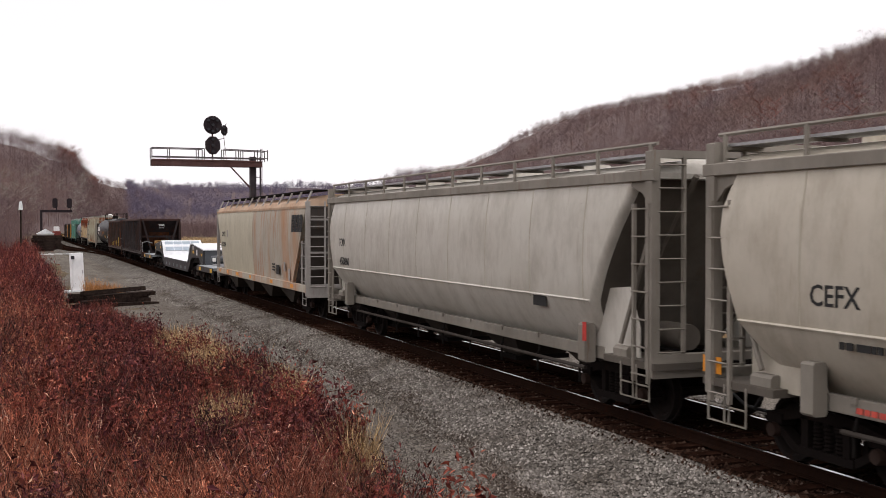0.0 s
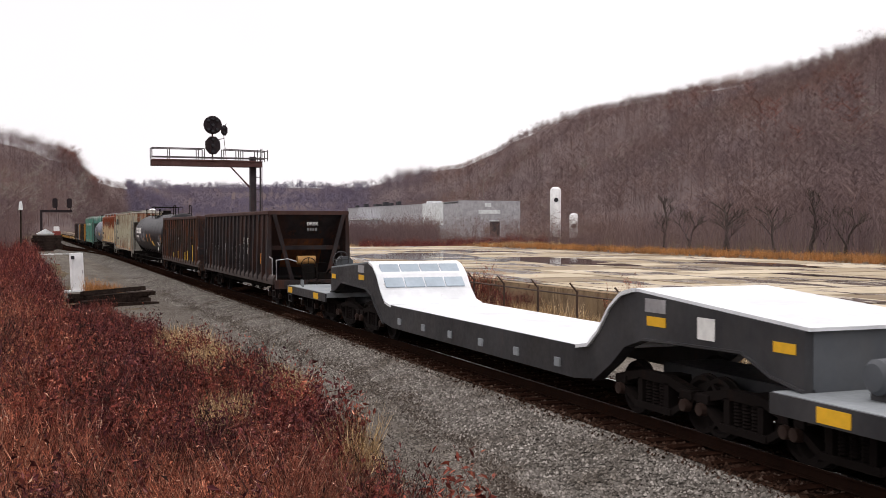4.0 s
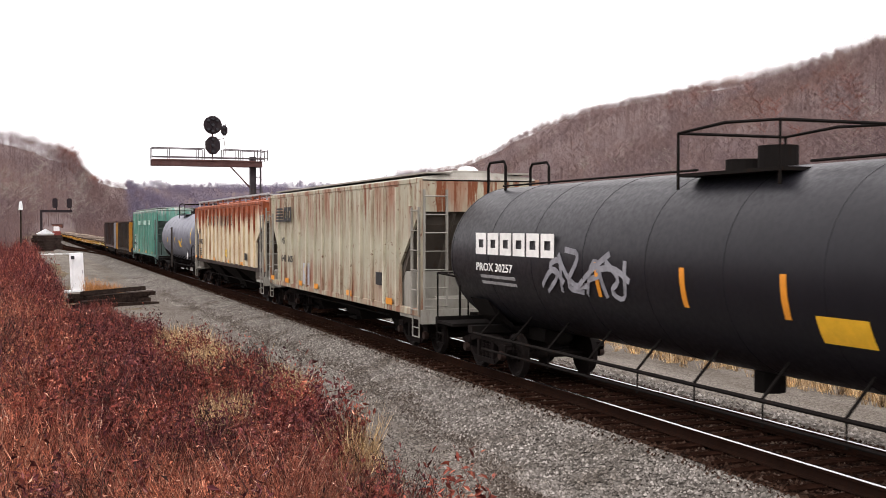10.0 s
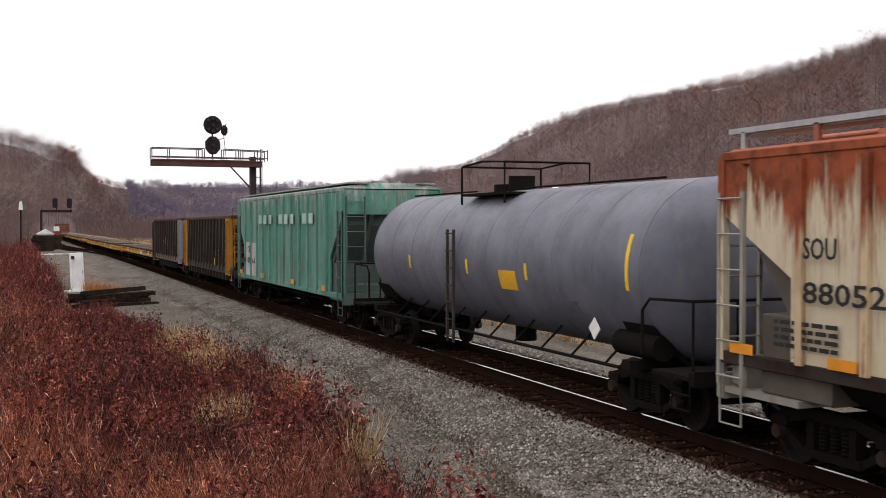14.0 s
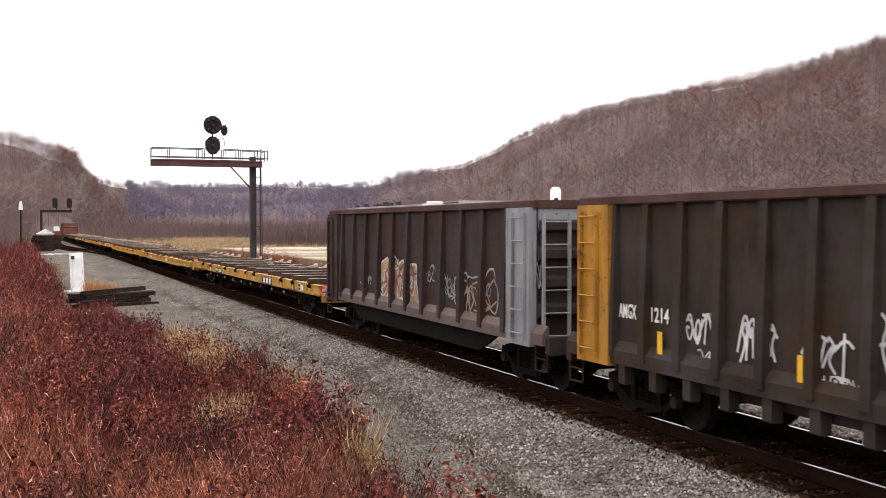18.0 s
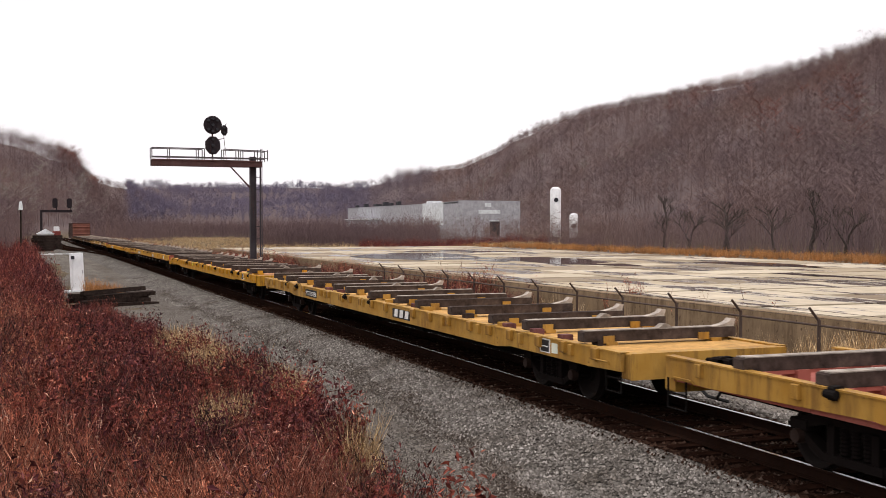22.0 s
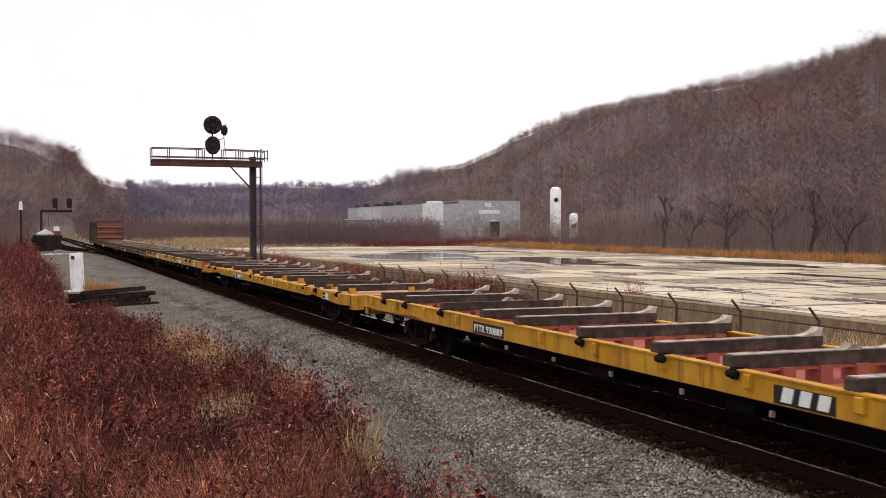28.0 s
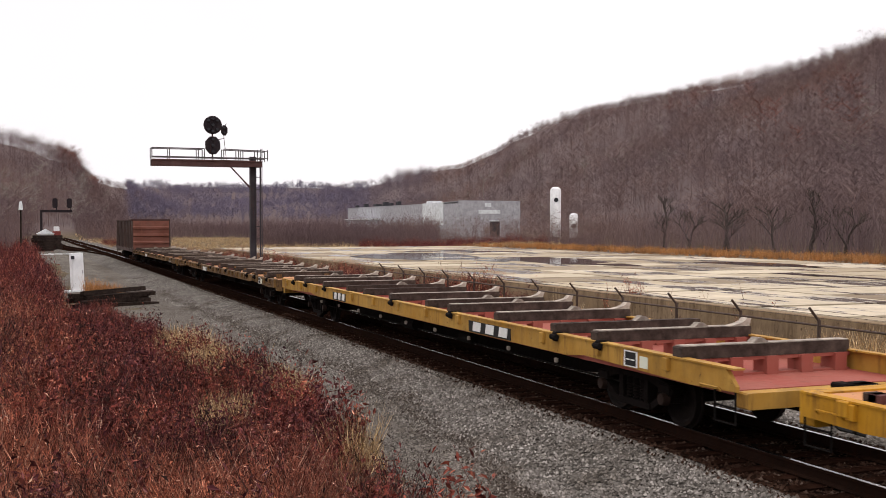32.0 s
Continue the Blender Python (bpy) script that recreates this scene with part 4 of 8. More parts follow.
brush_patch("dark_stalks", on_bank, (-4, 6.5, 3, 60), 900, (0.9, 1.6), varied("dark_dead_stalk", [(0, (0.012, 0.008, 0.008)), (1, (0.05, 0.03, 0.026))]), "dark bare branching stems in the brush", "stalks", 42, TWIG_T)
brush_patch("near_twigs", lambda x, y: on_bank(x, y) & (y < 13.4 - 0.8 * np.sin(2 * x)), (-1, 4.8, 5.5, 14.5), 2500, (0.55, 1.15), M_TWIG, "fine rusty twigs close by on the bank", "brush", 47, TWIG_T)
brush_patch("low_brush", lambda x, y: (x > 0.034 * y - 0.3) & (x < bank_edge(y) + 0.5), (0, 6, 31, 46), 2600, (0.4, 0.75), M_BRUSH, "low russet brush before the pile of ties", "brush", 28, FAR_T)
brush_patch("dry_grass", lambda x, y: in_glade(x, y, 1.15) | ((abs(x - bank_edge(y) - 0.05) < 0.3) & (np.sin(y * 0.9) > -0.2) & (y > 15) & (y < 33)), (1.5, 7, 8, 45), 10500, (0.45, 0.95), M_DRY, "pale dry grass along the edge of the brush", "grass", 12, GRASS_T)
brush_patch("far_bank_brush", lambda x, y: (x < bank_edge(y) - 0.2) & (x < 0.024 * y - 0.2), (-4, 3, 44, 170), 3600, (1.0, 2.0), M_BRUSH, "tall russet brush along the bank", "brush", 26, FAR_T)
brush_patch("grass_tuft", lambda x, y: (np.hypot(x - 4.05, (y - 60) * 0.5) < 1.0) | (np.hypot(x - 4.5, (y - 11.9) * 1.4) < 0.3), (2.5, 6, 10, 66), 2600, (0.55, 1.0), M_ORANGE, "orange grass beside the relay cabinet", "grass", 22, GRASS_T)
brush_patch("far_verge_brush", lambda x, y: (x > 14.6) & (x < 19.5), (14, 20, 40, 230), 2400, (0.6, 1.5), M_BRUSH, "russet brush beyond the track", "brush", 13, FAR_T)
brush_patch("wall_top_brush", lambda x, y: (x > 18) & (x < 20.5) & (np.sin(y * 0.7) + np.sin(y * 0.31) > 0.5), (18, 21, 38, 110), 900, (1.0, 1.9), M_TWIG, "bare sumac growing along the wall", "brush", 23, FAR_T)
brush_patch("wall_shrubs", lambda x, y: np.sin(y * 1.7) + np.sin(y * 0.43 + 1) > 0.55, (19.6, 20.5, 17, 52), 150, (1.4, 2.0), M_TWIG, "small bare shrubs rooted along the retaining wall", "brush", 48, FAR_T)
brush_patch("fence_clumps", lambda x, y: np.sin(y * 0.9 + 2) + np.sin(y * 0.37) > 0.9, (17.6, 19.4, 12, 45), 500, (0.7, 1.25), M_DRY, "tall tan weed clumps behind the fence", "grass", 49, GRASS_T)
brush_patch("fence_weeds", lambda x, y: (x > 15.5) & (x < 19.5), (15, 20, 12, 60), 1800, (0.3, 0.8), M_DRY, "dry weeds along the fence", "grass", 14, GRASS_T)
brush_patch("orange_grass", lambda x, y: x > 51.2, (51, 57, 30, 150), 4500, (0.4, 0.75), M_ORANGE, "orange dry grass behind the slab", "grass", 15, GRASS_T)
brush_patch("field_grass", lambda x, y: ((x > 16) | (y > 190)) & ~((x > 19) & (x < 52) & (y < 124)), (14, 60, 116, 330), 5000, (0.5, 0.9), M_DRY, "tan dry grass of the valley field", "grass", 16, GRASS_T)
brush_patch("valley_brush", lambda x, y: (x < 0.56 * y), (60, 125, 110, 260), 2900, (0.9, 2.4), M_NEARWOODS, "grey-brown thicket in front of the works", "brush", 17, FAR_T)
brush_patch("field_thicket", lambda x, y: (x > 12 + 0.02 * y) & (x < 102), (12, 150, 330, 560), 3400, (3.5, 7.0), M_NEARWOODS, "grey bare thicket across the valley floor", "thicket", 24, THICKET_T)
brush_patch("hill_foot_thicket", lambda x, y: (x > 0.5 * y + 6) & (x > 60), (60, 130, 40, 190), 2100, (3.0, 6.5), M_WOODS, "bare grey thicket along the foot of the hill", "thicket", 27, THICKET_T)
brush_patch("hill_thicket", lambda x, y: (x < 0.006 * y - 2) | ((x > 14.5) & (y > 262)) | ((x < 5) & (y > 266)), (-14, 34, 130, 420), 2600, (3.0, 6.5), M_NEARWOODS, "bare thicket at the foot of the near hill", "thicket", 29, THICKET_T)
brush_patch("works_screen", lambda x, y: (x > 0.2 * y) & (x < 0.38 * y), (38, 100, 190, 262), 1900, (2.4, 6.4), M_NEARWOODS, "grey-brown bare thicket screening the works", "thicket", 44, THICKET_T)
brush_patch("works_foot_brush", lambda x, y: (x > 0.3 * y) & (x < 0.5 * y), (40, 90, 122, 190), 2200, (0.9, 1.9), M_BRUSH, "dull red brush beyond the slab", "brush", 45, FAR_T)
brush_patch("works_thicket", lambda x, y: x > 62 + 0.05 * y, (60, 126, 120, 258), 1000, (2.5, 6.5), M_WOODS, "bare saplings in front of the works", "thicket", 25, WOOD_T)
brush_patch("pale_saplings", lambda x, y: np.hypot(x - 118.6, y - 219) < 3.2, (114, 123, 214, 224), 60, (3.5, 5.5), M_PALEBARK, "pale leafless saplings round the short tank", "saplings", 46, WOOD_T)


# ---- bare trees at the foot of the hillside ----
M_BARK = plain("grey_brown_bark", (0.07, 0.054, 0.048), 0.9, 0.4, 3)


def bare_tree(seed):
    rng = random.Random(seed)
    trunk, crown = Mesh(), Mesh()

    def grow(p, d, ln, r, depth):
        q = p + d * ln
        mid = p + d * ln * 0.5 + Vector((rng.uniform(-1, 1), rng.uniform(-1, 1), 0)) * ln * 0.05
        (trunk if depth < 2 else crown).tube([p, mid, q], r, 6 if depth < 2 else 3, r * 0.62)
        if depth >= 5:
            return
        for k in range(2 if depth < 1 else 3):
            t = rng.uniform(0.45, 1.0) if k else 1.0
            nd = (d + Vector((rng.uniform(-1, 1), rng.uniform(-1, 1), rng.uniform(-0.2, 0.5))) * (0.85 if depth else 0.9)).normalized()
            grow(p + (q - p) * t, nd, ln * rng.uniform(0.6, 0.82), r * (0.62 if k else 0.66), depth + 1)

    grow(Vector((0, 0, 0)), Vector((rng.uniform(-0.15, 0.15), rng.uniform(-0.15, 0.15), 1)).normalized(), 3.0, 0.27, 0)
    t = thing("bare_tree", "leafless dark-barked tree at the foot of the hill", "tree", "trees below the hillside")
    part("trunk", trunk, M_BARK, t)
    part("crown", crown, M_BARK, t)
    return t


protos = [bare_tree(k) for k in range(3)]
trng_ = random.Random(3)
spots = [(66, 92), (66, 104), (64, 96), (70, 90), (66, 80), (63, 72), (72, 76), (68, 66), (75, 84), (71, 100), (67, 62), (78, 92)]
for k, (x, y) in enumerate(spots):
    m = Matrix.Translation((x, y, float(land(x, y)) - 0.15)) @ pose(0, 0, 0, 0, 0, trng_.uniform(0, 360)) @ Matrix.Scale(trng_.uniform(0.6, 0.85), 4)
    if k < 3:
        protos[k].matrix_basis = m
    else:
        c = copy_thing(protos[k % 3], pose(x, y, float(land(x, y)) - 0.15, 0, 0, trng_.uniform(0, 360)))


# ---- the train ----
def travel(t):
    """How far the slowly braking train has rolled since 15 s."""
    k = t - 15.0
    return 11.308 * k - 0.0091 * k * k


CARS, AXLES = [], []
M_TRUCK = paint("truck_casting", (0.008, 0.006, 0.0055), rust=(0.024, 0.011, 0.007), rusty=0.4, dirt=(0.018, 0.0145, 0.0125), rough=0.85, spec=0.04, fade=(0.011, 0.0085, 0.008))
M_WHEEL = paint("wheel_steel", (0.010, 0.0075, 0.007), rust=(0.028, 0.014, 0.009), rusty=0.4, dirt=(0.02, 0.016, 0.014), rough=0.7, spec=0.08, fade=(0.014, 0.011, 0.010))
M_UNDER = paint("underframe_grime", (0.009, 0.0078, 0.0072), rust=(0.022, 0.012, 0.008), rusty=0.35, dirt=(0.014, 0.012, 0.011), rough=0.9, spec=0.03, fade=(0.012, 0.0105, 0.0098))
M_CAP = paint("bearing_cap", (0.022, 0.012, 0.009), rust=(0.05, 0.022, 0.014), rusty=0.5, spec=0.05)
M_DUSTY = paint("dusty_dark_steel", (0.035, 0.029, 0.025), rust=(0.06, 0.032, 0.02), rusty=0.3, dirt=(0.055, 0.046, 0.038), dirty=0.6, rough=0.9, spec=0.05, seed=71)
M_LETTER = plain("white_stencil", (0.75, 0.75, 0.72), 0.6, 0.12, 6)
M_BLACKLET = plain("black_stencil", (0.025, 0.025, 0.025), 0.6, 0.2, 6)
M_YELLOW = plain("yellow_reflector", (0.75, 0.42, 0.03), 0.4, 0.12, 6)
M_ORANGE_R = plain("orange_reflector", (0.7, 0.27, 0.03), 0.4, 0.12, 6)
M_PLATE = plain("black_plate", (0.02, 0.02, 0.02), 0.6, 0.2, 6)
M_HOSE = plain("rubber_hose", (0.02, 0.02, 0.02), 0.7)


def wheel_mesh():
    m = Mesh()
    for s in (-1, 1):
        prof = [(0.70, 0.02), (0.70, 0.12), (0.715, 0.3), (0.685, 0.36), (0.685, 0.445), (0.715, 0.445), (0.72, 0.422), (0.81, 0.415), (0.81, 0.355), (0.745, 0.31), (0.74, 0.13), (0.79, 0.12), (0.79, 0.02)]
        m.loft([[(s * a, r * math.cos(2 * math.pi * k / 20), r * math.sin(2 * math.pi * k / 20)) for k in range(20)] for a, r in prof])
        m.box(s * 0.75, s * 0.752, 0.14, 0.3, -0.03, 0.03)
    m.tube([(-0.98, 0, 0), (0.98, 0, 0)], 0.075, 10)
    me = m.mesh("wheel_set", True)
    me.materials.append(M_WHEEL)
    return me


def side_frame_mesh():
    m = Mesh()
    for a, b in ((-0.08, 0.08),):
        m.prism([(-1.12, 0.56), (-0.95, 0.66), (-0.35, 0.78), (0.35, 0.78), (0.95, 0.66), (1.12, 0.56), (1.06, 0.48), (0.9, 0.52), (0.42, 0.64), (-0.42, 0.64), (-0.9, 0.52), (-1.06, 0.48)], a, b, "x")
        m.prism([(-0.5, 0.2), (0.5, 0.2), (0.5, 0.3), (-0.5, 0.3)], a - 0.02, b + 0.02, "x")
        for s in (-1, 1):
            m.prism([(s * 0.5, 0.2), (s * 0.5, 0.31), (s * 0.92, 0.54), (s * 1.0, 0.48)], a, b, "x")
            m.prism([(s * 0.3, 0.3), (s * 0.42, 0.3), (s * 0.42, 0.66), (s * 0.3, 0.66)], a, b, "x")
            m.box(a - 0.03, b + 0.03, s * 0.9 - 0.15, s * 0.9 + 0.15, 0.5, 0.64, 0.02)
    me = m.mesh("side_frame")
    me.materials.append(M_TRUCK)
    return me


def spring_mesh():
    rings = []
    for j in range(15):
        r = 0.075 if j % 2 else 0.055
        rings.append([(r * math.cos(k * 0.785), r * math.sin(k * 0.785), 0.3 + j * 0.0235) for k in range(8)])
    me = Mesh().loft(rings).mesh("spring")
    me.materials.append(M_TRUCK)
    return me


WHEEL_ME, FRAME_ME, SPRING_ME = wheel_mesh(), side_frame_mesh(), spring_mesh()
CAP_ME = Mesh().tube([(0, 0, 0), (0.09, 0, 0), (0.11, 0, 0)], 0.1, 12, 0.085).mesh("bearing_cap", True)
CAP_ME.materials.append(M_CAP)
BOLSTER_ME = Mesh().box(-1.0, 1.0, -0.17, 0.17, 0.5, 0.74, 0.03).box(-0.5, 0.5, -0.85, 0.85, 0.42, 0.5).box(-0.9, 0.9, -0.52, -0.44, 0.3, 0.5).box(-0.9, 0.9, 0.44, 0.52, 0.3, 0.5).mesh("truck")
BOLSTER_ME.materials.append(M_TRUCK)


def truck(car, y):
    t = part("truck", BOLSTER_ME, M_TRUCK, car, at=pose(0, y, 0))
    for s in (-1, 1):
        part("side_frame", FRAME_ME, M_TRUCK, t, at=pose(s * 0.99, 0, 0))
        for k in (-0.19, 0, 0.19):
            part("spring", SPRING_ME, M_TRUCK, t, at=pose(s * 0.99, k, 0))
        for a in (-0.9, 0.9):
            part("bearing_cap", CAP_ME, M_CAP, t, at=pose(s * 1.04, a, 0.425, 0, 0, 0 if s > 0 else 180))
    for a in (-0.9, 0.9):
        AXLES.append((part("wheel_set", WHEEL_ME, M_WHEEL, t, at=pose(0, a, 0.42)), a))


def coupler(car, y, s):
    """s: -1 at the front, 1 at the rear."""
    c = part("coupler", Mesh().box(-0.1, 0.1, min(y, y + s * 0.55), max(y, y + s * 0.55), 0.78, 0.95, 0.02).box(-0.16, 0.14, min(y + s * 0.45, y + s * 0.72), max(y + s * 0.45, y + s * 0.72), 0.72, 1.0, 0.03), M_TRUCK, car)
    part("air_hose", Mesh().tube([(-0.35, y, 0.75), (-0.38, y + s * 0.15, 0.6), (-0.3, y + s * 0.4, 0.42), (-0.1, y + s * 0.65, 0.36)], 0.025, 6), M_HOSE, c)


def new_car(name, label, category, u0, u1, bogies=2.0, group="freight train"):
    car = thing(name, label, category, group)
    half = (u1 - u0) / 2
    CARS.append((car, (u0 + u1) / 2))
    if bogies:
        truck(car, -half + bogies)
        truck(car, half - bogies)
    coupler(car, -half + 0.1, -1)
    coupler(car, half - 0.1, 1)
    return car, half


def stack_body(levels, r=0.0, seg=1):
    """A body from (z, half width, front y, rear y) levels, corners rounded by r."""
    rings = []
    for z, w, a, b in levels:
        if r:
            ring = []
            for cx, cy, a0 in ((w - r, b - r, 0), (-w + r, b - r, 90), (-w + r, a + r, 180), (w - r, a + r, 270)):
                ring += [(cx + r * math.cos(radians(a0 + 90 * k / seg)), cy + r * math.sin(radians(a0 + 90 * k / seg)), z) for k in range(seg + 1)]
        else:
            ring = [(w, b, z), (-w, b, z), (-w, a, z), (w, a, z)]
        rings.append(ring)
    return Mesh().loft(rings)


def ladder_part(car, x, y0, y1, z0, z1, material, rungs=7, name="ladder"):
    m = Mesh()
    for y in (y0, y1):
        m.box(x - 0.03, x + 0.02, y - 0.03, y + 0.03, z0, z1)
    ladder = part(name, m, material, car)
    rung = Mesh().tube([(x - 0.05, y0, 0), (x - 0.05, y1, 0)], 0.014, 5).mesh("rung")
    for k in range(rungs):
        part("rung", rung, material, ladder, at=pose(0, 0, z0 + 0.12 + (z1 - z0 - 0.2) * k / (rungs - 1)))
    return ladder


def end_ladder(car, y, x0, x1, z0, z1, material, rungs=7):
    m = Mesh()
    for x in (x0, x1):
        m.box(x - 0.025, x + 0.025, y - 0.03, y + 0.03, z0, z1)
    ladder = part("end_ladder", m, material, car)
    rung = Mesh().tube([(x0, y - 0.04, 0), (x1, y - 0.04, 0)], 0.014, 5).mesh("rung")
    for k in range(rungs):
        part("rung", rung, material, ladder, at=pose(0, 0, z0 + 0.15 + (z1 - z0 - 0.3) * k / (rungs - 1)))
    return ladder


def stirrup(car, y, material, x=-1.5, z1=0.95):
    part("stirrup_step", Mesh().tube([(x, y - 0.22, z1), (x, y - 0.22, 0.45), (x, y + 0.22, 0.45), (x, y + 0.22, z1)], 0.018, 5).tube([(x, y - 0.22, 0.66), (x, y + 0.22, 0.66)], 0.014, 5), material, car)


def brake_wheel(car, x, y, z, material, axis=(0, 1, 0), r=0.28):
    m = Mesh()
    ax = Vector(axis)
    u = ax.cross(Vector((0, 0, 1))).normalized()
    w = ax.cross(u)
    ring = [Vector((x, y, z)) + (u * math.cos(k * math.pi / 8) + w * math.sin(k * math.pi / 8)) * r for k in range(17)]
    m.tube(ring, 0.018, 6)
    for k in range(0, 16, 4):
        m.tube([(x, y, z), ring[k]], 0.014, 5)
    m.disc((x, y, z), axis, 0.05, 0.08, 10)
    return part("brake_wheel", m, material, car)


def patch(car, x, y, z, w, h, material, name="reflector", label=""):
    """A thin plate on the near side; y is its front edge."""
    return part(name, Mesh().box(x - 0.006, x + 0.004, y, y + w, z, z + h), material, car, label)


def bars(car, x, y, z, w, h, rows, material, name="stencil", seed=0, label="unreadable stencilled data"):
    rng, m = random.Random(seed), Mesh()
    step = h / rows
    for k in range(rows):
        q = y
        while q < y + w - 0.05:
            d = min(rng.uniform(0.08, 0.3), y + w - q)
            m.box(x - 0.005, x + 0.003, q, q + d * 0.8, z + k * step, z + k * step + step * 0.55)
            q += d
    return part(name, m, material, car, label, kind="stuff")


def scrawl(car, x, y, z, w, h, strokes, material, seed=0, thick=0.03, label="sprayed graffiti scrawl", surface=None):
    rng, m = random.Random(seed), Mesh()
    for k in range(strokes):
        cy, cz = y + w * (k + 0.5) / strokes, z + h / 2
        a, b, ph = rng.uniform(0.3, 0.7) * w / strokes, rng.uniform(0.3, 0.5) * h, rng.uniform(0, 6)
        turns, q = rng.uniform(0.7, 1.6), rng.choice((1, 2))
        pts = [(cy + a * math.cos(ph + turns * 6.28 * t / 14) + rng.uniform(-0.02, 0.02), cz + b * math.sin(ph + q * turns * 6.28 * t / 14)) for t in range(15)]
        for (y0, z0), (y1, z1) in zip(pts, pts[1:]):
            d = Vector((y1 - y0, z1 - z0))
            if d.length < 1e-4:
                continue
            p = Vector((-d.y, d.x)).normalized() * thick / 2
            if surface:
                x = surface((z0 + z1) / 2) - 0.008
            m.add([(x, y0 - p.x, z0 - p.y), (x, y0 + p.x, z0 + p.y), (x, y1 + p.x, z1 + p.y), (x, y1 - p.x, z1 - p.y), (x - 0.003, y0 - p.x, z0 - p.y), (x - 0.003, y0 + p.x, z0 + p.y), (x - 0.003, y1 + p.x, z1 + p.y), (x - 0.003, y1 - p.x, z1 - p.y)], [(4, 5, 6, 7), (0, 3, 2, 1), (0, 1, 5, 4), (1, 2, 6, 5), (2, 3, 7, 6), (3, 0, 4, 7)])
    return part("graffiti", m, material, car, label, kind="stuff")


TAG_STROKES = [[[(0, 0), (0.45, 1), (0.9, 0)], [(0.2, 0.4), (0.75, 0.32)]], [[(0, 1), (0.9, 0.95), (0.1, 0.05), (1, 0)]], [[(0.05, 0), (0, 1), (0.8, 0.75), (0.1, 0.45), (0.9, 0)]], [[(0.9, 0.85), (0.4, 1), (0, 0.5), (0.4, 0), (0.9, 0.2), (0.9, 0.5), (0.5, 0.5)]], [[(0, 1), (0.2, 0.1), (0.5, 0.7), (0.75, 0), (1, 1)]], [[(0, 0), (0.05, 1), (0.8, 0.1), (0.85, 1)]], [[(0.5, 1), (0.05, 0.6), (0.4, 0), (0.9, 0.4), (0.5, 1)]], [[(0.9, 1), (0.2, 0.8), (0.8, 0.4), (0.1, 0)]], [[(0.45, 1.1), (0.5, -0.15)], [(0, 0.95), (1, 1)]]]


def sprayed_tag(car, x, y, z, w, h, letters, material, seed=0, thick=0.035, label="sprayed graffiti scrawl", surface=None):
    """A row of abstract sprayed characters, each of a few rounded strokes."""
    rng, m = random.Random(seed), Mesh()
    cell = w / letters
    for k in range(letters):
        lift, size = rng.uniform(-0.12, 0.12) * h, rng.uniform(0.9, 1.35)
        shape = [[(1 - a, 1 - b) if k % 2 else (1 - a, b) for a, b in stroke] for stroke in rng.choice(TAG_STROKES)]
        shape.append([(-0.3, rng.uniform(0, 1)), (0.5, rng.uniform(-0.2, 1.2)), (1.2, rng.uniform(0, 1))])
        for stroke in shape:
            pts = [Vector((-(k + 0.1 + a * 0.85 * size) * cell + rng.uniform(-0.06, 0.06) * cell - 0.12 * b * cell, lift + (b + rng.uniform(-0.05, 0.05)) * h * size)) for a, b in stroke]
            for _ in range(2):
                pts = [pts[0]] + [p for a, b in zip(pts, pts[1:]) for p in (a.lerp(b, 0.25), a.lerp(b, 0.75))] + [pts[-1]]
            vs, fs = [], []
            for i, p in enumerate(pts):
                d = (pts[min(i + 1, len(pts) - 1)] - pts[max(i - 1, 0)]).normalized()
                q = Vector((-d.y, d.x)) * thick / 2
                if surface:
                    x = surface(z + p.y) - 0.008
                vs += [(x, y + p.x - q.x, z + p.y - q.y), (x, y + p.x + q.x, z + p.y + q.y)]
            fs = [(2 * i, 2 * i + 1, 2 * i + 3, 2 * i + 2) for i in range(len(pts) - 1)]
            m.add(vs, fs)
    return part("graffiti", m, material, car, label, kind="stuff")


def sprayed_piece(car, x, y, z, w, h, letters, fill, line, seed=0, thick=0.04, label="sprayed outlined graffiti piece"):
    """Swollen block shapes side by side, filled and outlined."""
    rng, blob, rim = random.Random(seed), Mesh(), Mesh()
    cell = w / letters
    for k in range(letters):
        c = Vector((-(k + 0.5) * cell, h * 0.5 + rng.uniform(-0.08, 0.08) * h))
        p1, p2 = rng.uniform(0, 6.28), rng.uniform(0, 6.28)
        rad = [1 + 0.16 * math.sin(3 * a * 0.2618 + p1) + 0.1 * math.sin(5 * a * 0.2618 + p2) for a in range(24)]
        ring = [c + Vector((math.copysign(abs(math.cos(a * 0.2618)) ** 0.7, math.cos(a * 0.2618)) * cell * 0.5 * rad[a], math.copysign(abs(math.sin(a * 0.2618)) ** 0.7, math.sin(a * 0.2618)) * h * 0.48 * rad[a])) for a in range(24)]
        if fill:
            blob.add([(x + 0.002 * (k % 2), y + p.x, z + p.y) for p in ring], [tuple(range(24))])
        for loop, t in ((ring, thick), ([c + (p - c) * 0.28 + Vector((0.1 * cell, 0.05 * h)) for p in ring], thick * 0.8)):
            n, vs = len(loop), []
            for i in range(n):
                o = (loop[i] - c).normalized() * t / 2
                vs += [(x - 0.004, y + loop[i].x - o.x, z + loop[i].y - o.y), (x - 0.004, y + loop[i].x + o.x, z + loop[i].y + o.y)]
            rim.add(vs, [(2 * i, 2 * i + 1, (2 * i + 3) % (2 * n), (2 * i + 2) % (2 * n)) for i in range(n)])
    if fill:
        part("graffiti", blob, fill, car, "sprayed graffiti fill", kind="stuff")
    return part("graffiti", rim, line, car, label, kind="stuff")


